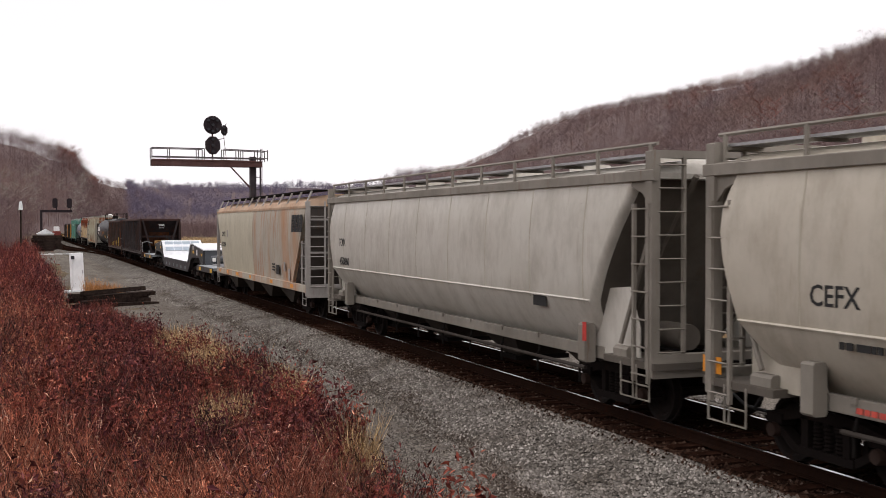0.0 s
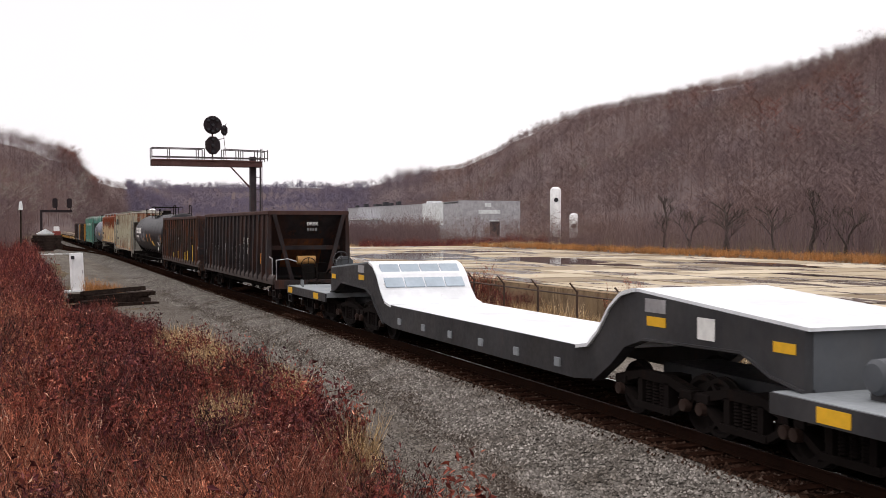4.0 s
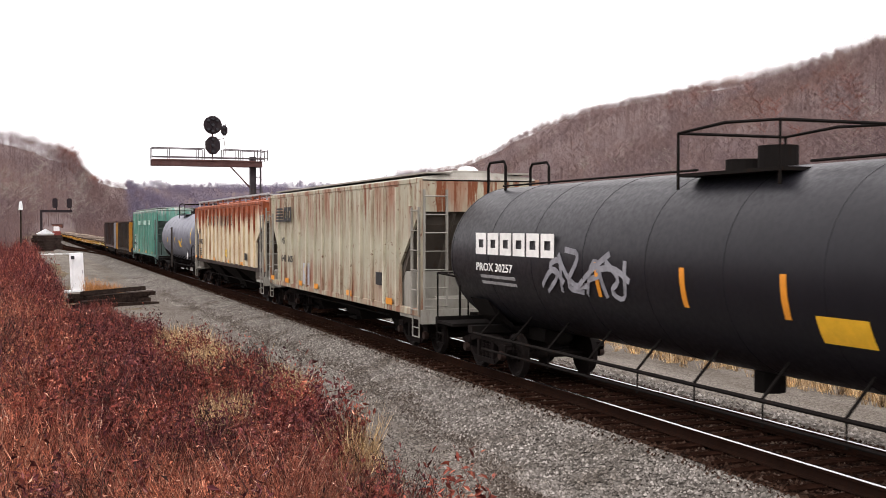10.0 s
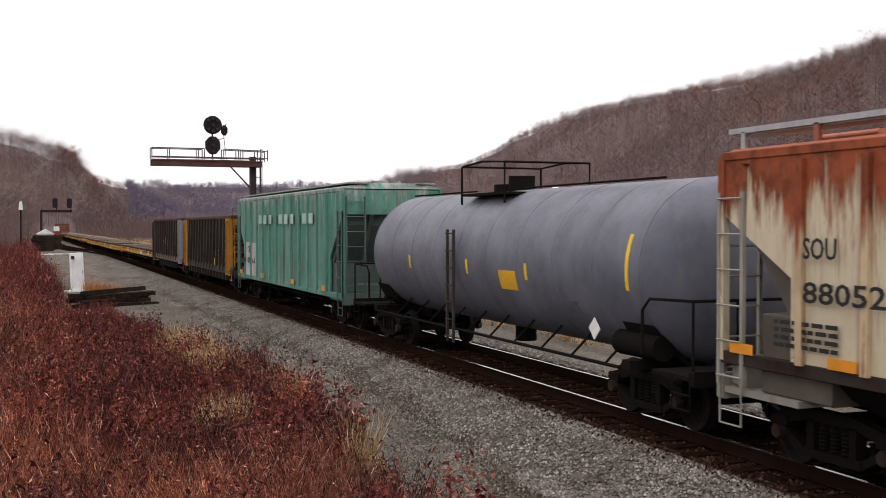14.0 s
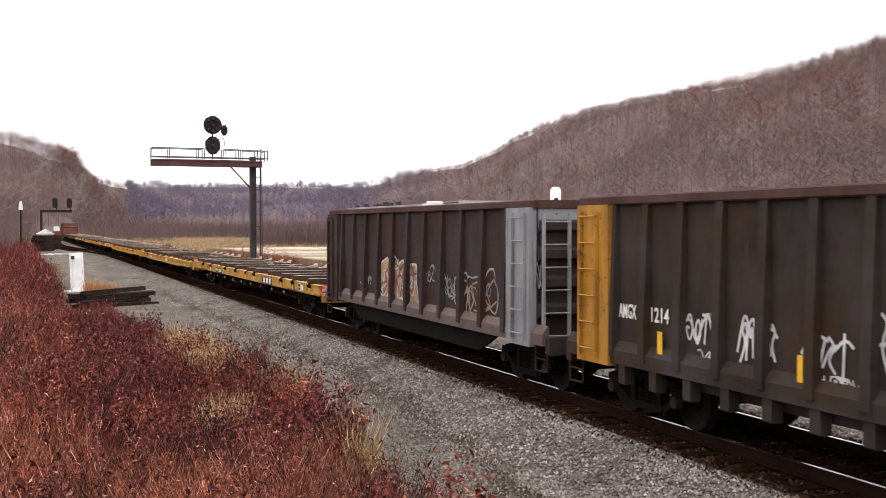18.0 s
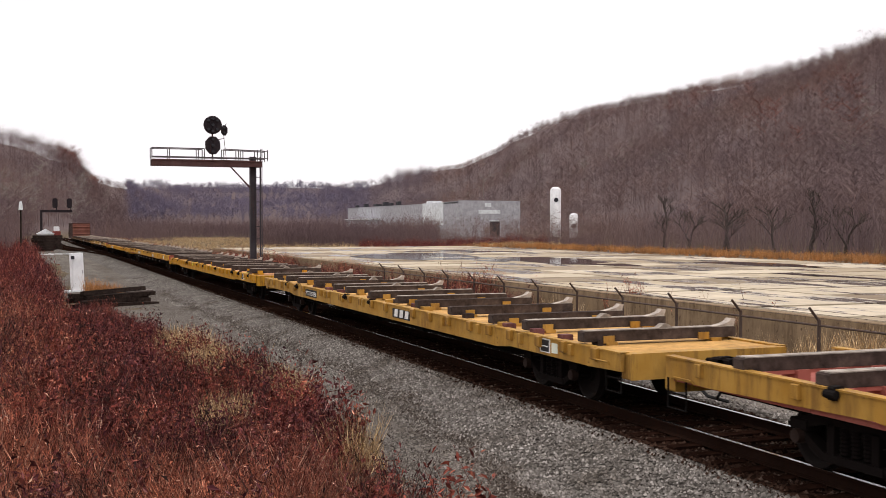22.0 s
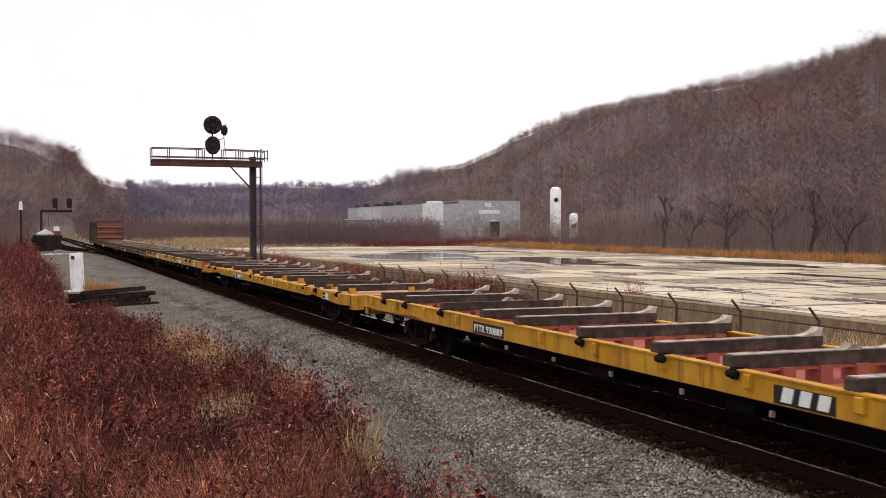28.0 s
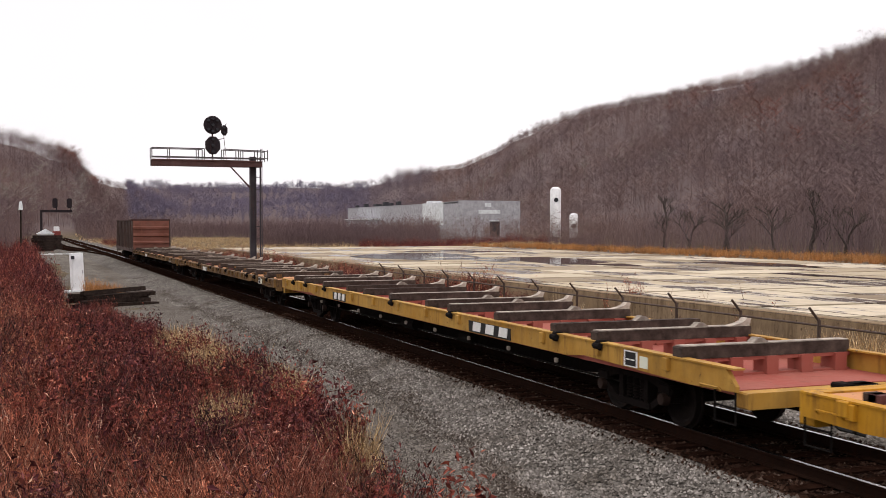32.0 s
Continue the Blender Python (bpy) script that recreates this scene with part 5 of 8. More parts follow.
def curved_patch(car, r, zc, y, z, w, h, material, name="reflector", label=""):
    """A thin sheet that follows a tank's round side."""
    rings = []
    for k in range(6):
        q = z + h * k / 5
        x = -math.sqrt(max(0.02, r * r - (q - zc) ** 2))
        rings.append([(x - 0.008, y, q), (x - 0.008, y + w, q), (x + 0.01, y + w, q), (x + 0.01, y, q)])
    return part(name, Mesh().loft(rings), material, car, label)


def glyphs(car, x, y, z, count, w, h, material, label, slant=0.0, bar=0.1):
    """An emblem as a row of plain hollow blocks, y the rear end of the row."""
    pitch = w / count
    em = part("emblem", Mesh().box(x + 0.004, x + 0.008, y - w, y, z + h * 0.02, z + h * 0.03), material, car, label)
    for k in range(count):
        a, b = y - k * pitch, y - (k + 0.86) * pitch
        for y0, y1, z0, z1 in ((a, a - bar, z, z + h), (b + bar, b, z, z + h), (a - bar, b + bar, z, z + bar), (a - bar, b + bar, z + h - bar, z + h)):
            q0, q1 = slant * (z0 - z), slant * (z1 - z)
            part("emblem_block", Mesh().prism([(y0 - q0, z0), (y1 - q0, z0), (y1 - q1, z1), (y0 - q1, z1)], x - 0.006, x + 0.002, "x"), material, em)
    return em


def underframe(car, half, z0=0.72, z1=1.0, material=None, w=0.3):
    part("centre_sill", Mesh().box(-w, w, -half + 0.15, half - 0.15, z0, z1, 0.02), material or M_UNDER, car)


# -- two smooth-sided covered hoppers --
# shade of the car ends painted in as a darker tone, with some grime
M_SHADEDGRIME = paint("shaded_grimy_paint", (0.08, 0.069, 0.058), rust=(0.1, 0.06, 0.04), rusty=0.25, dirt=(0.07, 0.058, 0.048), dirty=0.6, fade=(0.12, 0.105, 0.088), rough=0.85, seed=6)
def smooth_hopper(u0, u1, label, body_mat, frame_mat, seed):
    car, h = new_car("covered_hopper_car", label, "hopper car", u0, u1, 2.05)
    lv = []
    for z, w, e, f in ((0.98, 1.02, 2.3, 1.75), (1.1, 1.13, 2.24, 1.6), (1.25, 1.26, 2.17, 1.44), (1.42, 1.375, 2.1, 1.28), (1.6, 1.47, 2.03, 1.12), (1.74, 1.535, 1.97, 1.0), (1.82, 1.562, 1.93, 0.95), (2.1, 1.57, 1.8, 0.82), (2.35, 1.575, 1.66, 0.72), (2.6, 1.572, 1.5, 0.64), (2.9, 1.56, 1.3, 0.58), (3.2, 1.535, 1.08, 0.6), (3.45, 1.5, 0.93, 0.72), (3.66, 1.47, 0.82, 0.85)):
        lv.append((z, w, -h + e, h - f))
    part("side_shell", stack_body(lv, 0.1, 3), body_mat, car, smooth=True)
    # thin dark sheets over the shell's ends stand in for their shade
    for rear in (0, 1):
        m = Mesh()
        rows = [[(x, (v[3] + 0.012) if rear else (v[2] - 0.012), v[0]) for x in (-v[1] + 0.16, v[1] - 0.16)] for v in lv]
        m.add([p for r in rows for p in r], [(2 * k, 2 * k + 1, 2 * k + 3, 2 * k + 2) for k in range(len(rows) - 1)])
        part("slope_sheet", m, M_SHADEDGRIME, car, "sloping end sheet with shade and grime painted in")
    part("roof", stack_body([(3.66, 1.49, -h + 0.45, h - 0.45), (3.74, 1.47, -h + 0.45, h - 0.45), (3.9, 1.1, -h + 0.6, h - 0.6), (3.98, 0.4, -h + 0.7, h - 0.7)]), body_mat, car)
    part("top_chord", Mesh().box(-1.52, -1.44, -h + 0.2, h - 0.2, 3.62, 3.78, 0.01).box(1.44, 1.52, -h + 0.2, h - 0.2, 3.62, 3.78, 0.01), frame_mat, car)
    seams = int((u1 - u0 - 3) / 1.75)
    for k in range(seams):
        y = -h + 2.2 + k * (2 * h - 4.4) / (seams - 1)
        m = Mesh()
        pts = [(-w - 0.002, z) for z, w, a, b in lv[5:]]
        m.loft([[(x - 0.004, y - 0.012, z), (x - 0.004, y + 0.012, z), (x + 0.02, y + 0.012, z), (x + 0.02, y - 0.012, z)] for x, z in pts])
        part("weld_seam", m, M_SEAM, car)
    for x in (-1.562, 1.562):
        part("side_bead", Mesh().tube([(x, -h + 2.0, 1.8), (x, h - 1.05, 1.8)], 0.022, 6), body_mat, car)
    for s in (-1, 1):
        for x in (-1.27, 1.27):
            part("bolster_web", Mesh().prism([(s * (h - 2.4), 0.95), (s * (h - 0.95), 0.95), (s * (h - 0.95), 1.45), (s * (h - 1.25), 2.05), (s * (h - 1.85), 2.0)], x - 0.012, x + 0.012, "x"), body_mat, car, "vertical web plate under the slope sheet")
    part("side_sill", Mesh().box(-1.3, -1.2, -h + 2.0, h - 2.0, 0.86, 1.06, 0.01).box(1.2, 1.3, -h + 2.0, h - 2.0, 0.86, 1.06, 0.01), frame_mat, car)
    underframe(car, h)
    for s in (-1, 1):
        ye = s * (h - 0.35)
        for x in (-1.44, 1.44):
            part("corner_post", Mesh().box(x - 0.07, x + 0.07, ye - 0.09, ye + 0.09, 0.9, 4.05, 0.01), frame_mat, car)
            part("end_gusset", Mesh().prism([(ye, 3.8), (ye - s * 0.75, 3.8), (ye - s * 0.75, 3.62), (ye - s * 0.25, 3.45), (ye, 3.2)], x - 0.02, x + 0.02, "x"), frame_mat, car)
            part("end_strut", Mesh().tube([(x * 0.97, ye - s * 0.12, 2.9), (x * 0.97, ye - s * 0.95, 1.2)], 0.04, 6), frame_mat, car)
            part("bolster_box", Mesh().box(x - 0.1, x + 0.1, s * (h - 2.3) - 0.11, s * (h - 2.3) + 0.11, 0.8, 1.42, 0.03), frame_mat, car)
        part("end_platform", Mesh().box(-1.5, 1.5, min(ye - s * 1.3, ye + s * 0.15), max(ye - s * 1.3, ye + s * 0.15), 0.9, 1.0), M_SHADEDGRIME, car)
        part("end_sill", Mesh().box(-1.5, 1.5, ye + s * 0.02 - 0.08, ye + s * 0.02 + 0.08, 0.78, 1.12, 0.02), frame_mat, car)
        ladder_part(car, -1.5, ye - s * 0.02 - 0.02, ye - s * 0.42 - 0.02, 0.7, 3.3, frame_mat, 7)
        end_ladder(car, ye + s * 0.05, -1.4, -0.95, 1.0, 4.0, frame_mat, 9)
        part("end_top_beam", Mesh().box(-1.46, 1.46, ye - 0.07, ye + 0.07, 3.95, 4.06), frame_mat, car)
        for x in (-0.7, 0.7):
            part("slope_stiffener", Mesh().tube([(x, ye, 3.7), (x, ye - s * 1.9, 1.3)], 0.05, 6), M_SHADEDGRIME, car)
        stirrup(car, ye - s * 0.2, frame_mat)
        stirrup(car, s * (h - 0.9), frame_mat)
        part("jack_pad", Mesh().box(-1.42, -1.2, s * (h - 1.3) - 0.2, s * (h - 1.3) + 0.2, 0.9, 1.15, 0.04), frame_mat, car)
    part("air_reservoir", Mesh().tube([(-0.55, -h + 0.75, 1.3), (-0.55, -h + 1.45, 1.3)], 0.2, 14), M_SHADEDGRIME, car, smooth=True)
    for k in range(4):
        y = -h + 3.4 + k * (2 * h - 6.8) / 3
        part("discharge_hopper", stack_body([(0.35, 0.5, y - 0.35, y + 0.35), (1.0, 1.0, y - 1.1, y + 1.1)]), M_DUSTY, car)
        part("outlet_gate", Mesh().box(-0.6, 0.6, y - 0.4, y + 0.4, 0.27, 0.36), M_UNDER, car)
    part("brake_pipe", Mesh().tube([(-1.3, -h + 2.6, 0.66), (-1.3, h - 2.6, 0.66)], 0.032, 8), M_DUSTY, car)
    for k in range(9):
        y = -h + 2.8 + k * (2 * h - 5.6) / 8
        part("pipe_bracket", Mesh().tube([(-1.3, y, 0.4), (-1.3, y, 0.66), (-1.24, y, 0.9)], 0.024, 5), M_UNDER, car)
        part("sill_tab", Mesh().box(-1.33, -1.28, y - 0.06, y + 0.06, 1.0, 1.07), frame_mat, car)
    rail_posts = 12
    for s in (-1, 1):
        part("running_board", Mesh().box(s * 1.05 - 0.26, s * 1.05 + 0.26, -h + 0.3, h - 0.3, 4.0, 4.04), M_GALV, car, "galvanised roof walkway")
        part("walkway_rail", Mesh().tube([(s * 1.36, -h + 0.35, 4.16), (s * 1.36, h - 0.35, 4.16)], 0.028, 6), frame_mat, car)
        for k in range(rail_posts):
            y = -h + 0.5 + k * (2 * h - 1.0) / (rail_posts - 1)
            part("walkway_bracket", Mesh().box(s * 1.38 - 0.02, s * 1.38 + 0.02, y - 0.03, y + 0.03, 3.76, 4.16).box(min(s * 0.8, s * 1.38), max(s * 0.8, s * 1.38), y - 0.03, y + 0.03, 3.96, 4.0), frame_mat, car)
    for k in range(6):
        y = -h + 2 + k * (2 * h - 4) / 5
        part("roof_hatch", Mesh().disc((0, y, 4.02), (0, 0, 1), 0.38, 0.14, 18), body_mat, car)
    return car, h


M_SEAM = paint("grimy_seam", (0.36, 0.33, 0.27), rusty=0.2, dirty=0.5)
M_CREAM = paint("cream_hopper_paint", (0.42, 0.38, 0.31), rust=(0.27, 0.21, 0.14), rusty=0.25, dirt=(0.2, 0.165, 0.12), dirty=0.65, fade=(0.49, 0.455, 0.385), rough=0.45, seed=1, spec=0.3, bump=0.05)
M_GREYH = paint("grey_hopper_paint", (0.46, 0.437, 0.385), rust=(0.27, 0.22, 0.16), rusty=0.25, dirt=(0.2, 0.17, 0.13), dirty=0.65, fade=(0.54, 0.52, 0.47), rough=0.42, seed=5, spec=0.35, bump=0.05)
M_FRAMEG = paint("grey_frame_paint", (0.18, 0.163, 0.138), rusty=0.25, dirty=0.5, rough=0.6, seed=3)
car, h = smooth_hopper(-177.6, -159.2, "cream smooth-sided covered hopper car", M_CREAM, M_FRAMEG, 1)
words("CEFX", 0.34, M_BLACKLET, car, side_pose(-1.575, h - 2.37, 2.08), width=0.8)
bars(car, -1.53, h - 4.4, 1.62, 1.6, 0.3, 2, M_BLACKLET, seed=3)
patch(car, -1.46, h - 0.55, 1.05, 0.4, 0.22, M_ORANGE_R)
bars(car, -1.31, h - 5.2, 0.9, 2.4, 0.12, 1, plain("red_stencil", (0.5, 0.08, 0.06)), seed=4)
car, h = smooth_hopper(-158.4, -140.2, "pale grey smooth-sided covered hopper car", M_GREYH, M_FRAMEG, 2)
words("TCMX", 0.3, M_BLACKLET, car, side_pose(-1.575, h - 1.72, 2.42), width=0.62)
words("450860", 0.3, M_BLACKLET, car, side_pose(-1.575, h - 1.78, 1.9), width=0.92)
patch(car, -1.545, -h + 3.55, 1.6, 0.5, 0.22, M_PLATE, "data_plate")
patch(car, -1.545, h - 3.0, 1.95, 0.45, 0.16, M_PLATE, "data_plate")
patch(car, -1.56, -h + 2.1, 1.15, 0.12, 0.3, plain("red_tag", (0.5, 0.05, 0.04)), "tag")


# -- round-cornered hopper with rust-washed sides --
def washed_hopper():
    base = paint("tan_washed_paint", (0.38, 0.345, 0.285), rust=(0.36, 0.125, 0.045), rusty=0.42, dirt=(0.24, 0.2, 0.15), dirty=0.55, fade=(0.43, 0.39, 0.33), streak=0.8, rough=0.6, seed=9, wash=(0.42, 0.19, 0.08), wash_z=0.26, wash_soft=0.24)
    grey = paint("hopper_end_grey", (0.25, 0.235, 0.22), rusty=0.2, dirty=0.5, seed=2)
    # the recessed end sheets' shade is put into this dim colour
    dim = paint("shaded_slope_sheet", (0.06, 0.052, 0.046), rusty=0.3, dirty=0.4, seed=5)
    rusty = paint("rusty_roof_edge", (0.34, 0.24, 0.165), rust=(0.33, 0.15, 0.07), rusty=0.6, rough=0.7, seed=4)
    car, h = new_car("covered_hopper_car", "tan covered hopper car washed with orange rust", "hopper car", -138.1, -120.8, 2.0)
    lv = [(0.98, 1.46, 2.2), (1.5, 1.5, 1.85), (2.0, 1.535, 1.5), (2.5, 1.55, 1.15), (3.0, 1.55, 0.8), (3.4, 1.53, 0.5), (3.56, 1.5, 0.4)]
    part("side_shell", stack_body([(z, w, -h + e, h - e) for z, w, e in lv], 0.16, 4), base, car, smooth=True)
    for s in (-1, 1):
        part("side_corner_sheet", Mesh().prism([(s * (h - 0.35), 3.5), (s * (h - 2.2), 1.0), (s * (h - 2.6), 1.0), (s * (h - 1.1), 3.5)], -1.52, -1.48, "x"), base, car)
        ye = s * (h - 0.3)
        for x in (-1.46, 1.46):
            part("corner_post", Mesh().box(x - 0.06, x + 0.06, ye - 0.08, ye + 0.08, 0.75, 3.75, 0.01), grey, car)
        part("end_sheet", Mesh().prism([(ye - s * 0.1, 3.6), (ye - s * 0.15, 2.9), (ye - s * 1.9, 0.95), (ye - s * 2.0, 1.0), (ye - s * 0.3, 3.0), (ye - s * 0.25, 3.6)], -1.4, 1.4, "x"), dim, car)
        part("end_platform", Mesh().box(-1.48, 1.48, min(ye, ye - s * 1.9), max(ye, ye - s * 1.9), 0.86, 0.95), grey, car)
        part("end_sill", Mesh().box(-1.48, 1.48, ye - 0.07, ye + 0.07, 0.7, 1.12, 0.02), grey, car)
        end_ladder(car, ye + s * 0.04, -1.4, -0.9, 0.9, 3.75, grey, 9)
        ladder_part(car, -1.5, ye - s * 0.06, ye - s * 0.52, 1.1, 2.5, grey, 4, "side_grab")
        for z in (1.6, 2.1, 2.6, 3.15):
            part("end_brace", Mesh().box(-1.4, 1.4, ye - 0.03, ye + 0.03, z, z + 0.06), grey, car)
        stirrup(car, ye - s * 0.25, grey)
    part("side_sill", Mesh().box(-1.54, -1.44, -h + 0.3, h - 0.3, 0.86, 1.1, 0.01).box(1.44, 1.54, -h + 0.3, h - 0.3, 0.86, 1.1, 0.01), base, car)
    part("eave_band", Mesh().box(-1.53, -1.46, -h + 0.3, h - 0.3, 3.54, 3.62).box(1.46, 1.53, -h + 0.3, h - 0.3, 3.54, 3.62), rusty, car, "dark seam under the roof")
    part("roof", stack_body([(3.6, 1.5, -h + 0.35, h - 0.35), (3.75, 1.42, -h + 0.4, h - 0.4), (3.95, 0.9, -h + 0.5, h - 0.5), (4.0, 0.4, -h + 0.5, h - 0.5)]), rusty, car)
    underframe(car, h)
    for k in range(4):
        y = -h + 3.5 + k * (2 * h - 7.0) / 3
        part("discharge_hopper", stack_body([(0.36, 1.2, y - 0.14, y + 0.14), (0.95, 1.43, y - 1.45, y + 1.45)]), M_DUSTY, car)
    for s in (-1, 1):
        part("running_board", Mesh().box(s * 1.0 - 0.25, s * 1.0 + 0.25, -h + 0.3, h - 0.3, 4.08, 4.13), M_UNDER, car)
        for k in range(13):
            y = -h + 0.5 + k * (2 * h - 1.0) / 12
            part("walkway_bracket", Mesh().prism([(s * 1.42, 3.72), (s * 1.46, 3.72), (s * 1.28, 4.1), (s * 1.22, 4.1)], y - 0.04, y + 0.04), grey, car)
    # a cleaner repainted stretch of the side
    clean = paint("repainted_cream_panel", (0.41, 0.375, 0.28), rust=(0.3, 0.2, 0.12), rusty=0.15, dirt=(0.2, 0.175, 0.13), dirty=0.5, fade=(0.48, 0.445, 0.345), streak=0.4, rough=0.45, seed=14, spec=0.3, bump=0.05)
    sheet = Mesh()
    zs = list(lv)
    sheet.add([(-w - 0.006, y, z) for z, w, e in zs for y in (0.0, h - e - 0.25)], [(2 * k, 2 * k + 1, 2 * k + 3, 2 * k + 2) for k in range(len(zs) - 1)])
    part("repainted_panel", sheet, clean, car, "cleaner cream repainted panel", smooth=True)
    # the owner's mark is drawn as plain slanted blocks
    glyphs(car, -1.558, -h + 2.12, 2.78, 4, 1.5, 0.56, M_BLACKLET, "black emblem of slanted blocks", 0.2, 0.14)
    words("GPFX", 0.3, M_BLACKLET, car, side_pose(-1.56, h - 1.85, 2.52), width=0.85)
    words("11294", 0.3, M_BLACKLET, car, side_pose(-1.56, h - 1.85, 2.08), width=0.85)
    patch(car, -1.555, h - 3.35, 2.5, 0.28, 0.3, grey, "data_plate")
    for y, w in ((-h + 1.9, 0.42), (-h + 5.1, 0.42), (0.4, 0.3), (3.0, 0.55), (5.4, 0.3), (h - 1.3, 0.4)):
        patch(car, -1.545, y, 0.93, w, 0.13, M_ORANGE_R)
    patch(car, -1.56, -h + 3.9, 1.3, 0.45, 0.32, M_PLATE, "data_plate")
    patch(car, -1.56, -h + 3.0, 1.45, 0.2, 0.3, grey, "faded_patch")
    patch(car, -1.56, -h + 2.3, 1.15, 0.2, 0.4, grey, "faded_patch")
    bars(car, -1.56, -h + 4.6, 1.4, 0.5, 0.3, 3, M_BLACKLET, seed=8)


washed_hopper()


# -- heavy-duty depressed flat --
def depressed_flat():
    black = paint("satin_black_girder", (0.022, 0.0225, 0.025), rusty=0.03, dirty=0.25, rough=0.45, seed=3)
    deck = paint("grey_deck", (0.2, 0.22, 0.232), rusty=0.03, dirty=0.3, rough=0.55, seed=7)
    # hump ends take a darker grey that carries the shade of upright faces
    slate = paint("shaded_slate_grey", (0.06, 0.066, 0.074), rusty=0.04, dirty=0.3, rough=0.5, seed=17)
    blue = paint("blue_grey_panel", (0.3, 0.36, 0.41), rusty=0.02, dirty=0.2, rough=0.4, seed=18)
    gear = paint("brake_gear_grey", (0.13, 0.145, 0.155), rusty=0.05, dirty=0.35, rough=0.5, seed=19)
    pale = paint("pale_well_deck", (0.6, 0.62, 0.64), rusty=0.02, dirty=0.15, rough=0.45, seed=8)
    car, h = new_car("depressed_flat_car", "black and grey depressed-centre heavy flat car", "flat car", -119.7, -88.8, 0)
    for s in (-1, 1):
        for y in (h - 1.6, h - 4.2, h - 6.2, h - 8.4):
            truck(car, s * y)
        a, b = h - 0.15, h - 5.1
        part("end_deck", Mesh().box(-1.45, 1.45, min(s * a, s * b), max(s * a, s * b), 0.84, 0.98, 0.01), deck, car)
        for x in (-1.475, 1.475):
            part("deck_edge", Mesh().box(x - 0.025, x + 0.025, min(s * a, s * b), max(s * a, s * b), 0.72, 0.97), black, car)
        part("span_bolster", Mesh().box(-0.5, 0.5, min(s * (h - 9), s * (h - 1.0)), max(s * (h - 9), s * (h - 1.0)), 0.62, 0.85), black, car)
        for x in (-1.46, 1.46):
            # arched girder over the inner trucks, running down into the well
            prof = [(h - 4.8, 1.72), (h - 8.6, 1.98), (h - 9.0, 1.93), (h - 9.35, 1.75), (h - 9.7, 1.35), (h - 10.0, 1.05), (h - 10.4, 0.98), (h - 10.6, 0.98), (h - 10.6, 0.42), (h - 9.9, 0.5), (h - 9.3, 0.85), (h - 8.9, 1.15), (h - 8.4, 1.3), (h - 6.0, 1.36), (h - 5.4, 1.12), (h - 4.8, 1.02)]
            part("arched_girder", Mesh().prism([(s * y, z) for y, z in prof], x * 0.8 - 0.06, x * 0.8 + 0.06, "x"), black, car)
            lip = [(y, z) for y, z in prof[9:]]
            part("girder_lip", Mesh().prism([(s * y, z) for y, z in lip] + [(s * y, z - 0.035) for y, z in reversed(lip)], x * 0.8 - 0.1, x * 0.8 + 0.1, "x"), black, car)
        hump = [(s * (h - 4.75), 1.72), (s * (h - 8.7), 1.985)]
        part("hump_deck", Mesh().prism(hump + [(y, z + 0.045) for y, z in reversed(hump)], -1.2, 1.2, "x"), pale if s < 0 else deck, car)
        part("hump_end", Mesh().box(-1.1, 1.1, min(s * (h - 4.8), s * (h - 4.9)), max(s * (h - 4.8), s * (h - 4.9)), 0.98, 1.72), slate, car)
        curve = [(h - 8.7, 2.03), (h - 9.05, 1.95), (h - 9.4, 1.72), (h - 9.75, 1.32), (h - 10.1, 1.06), (h - 10.5, 1.0)]
        part("well_slope", Mesh().prism([(s * y, z) for y, z in curve] + [(s * y, z - 0.06) for y, z in reversed(curve)], -1.27, 1.27, "x"), pale, car)
        for k in range(4):
            x = -1.1 + k * 0.56
            part("slope_panel", Mesh().prism([(s * (h - 9.1), 1.945), (s * (h - 9.72), 1.38), (s * (h - 9.73), 1.4), (s * (h - 9.11), 1.965)], x, x + 0.52, "x"), blue, car, "blue-grey panel on the slope")
        for y in (h - 0.6, h - 4.0):
            patch(car, -1.505, s * y - 0.3, 0.75, 0.55, 0.18, M_YELLOW)
        patch(car, -1.235, s * (h - 5.15) - 0.2, 1.42, 0.42, 0.13, M_YELLOW)
        patch(car, -1.235, s * (h - 8.0) - 0.2, 1.5, 0.5, 0.14, M_YELLOW)
        patch(car, -1.235, s * (h - 8.0) - 0.2, 1.7, 0.55, 0.2, M_GALV, "data_plate")
        stirrup(car, s * (h - 0.4), black, -1.45, 0.8)
        # brake stand at the end of the deck
        yb = s * (h - 0.95)
        part("brake_stand", Mesh().prism([(-0.05, 0.98), (0.6, 0.98), (0.55, 1.35), (0.56, 1.8), (0.42, 1.95), (0.12, 1.95), (0.0, 1.8), (0.02, 1.35)], yb - 0.1, yb + 0.1).prism([(-0.2, 0.98), (-0.05, 0.98), (0.05, 1.3), (0.0, 1.3)], yb - 0.06, yb + 0.06), black if s < 0 else slate, car)
        brake_wheel(car, 0.12, yb - 0.16 if s < 0 else yb - 0.16, 1.85, black, (0, 1, 0), 0.27)
        part("end_handrail", Mesh().tube([(-0.5, s * (h - 0.3), 0.98), (-0.5, s * (h - 0.3), 1.7), (-0.35, s * (h - 0.3), 1.74), (-0.2, s * (h - 0.4), 1.7)], 0.018, 6), M_UNDER, car)
    # valves, reservoir and pipes on the front deck
    yf = -h + 4.0
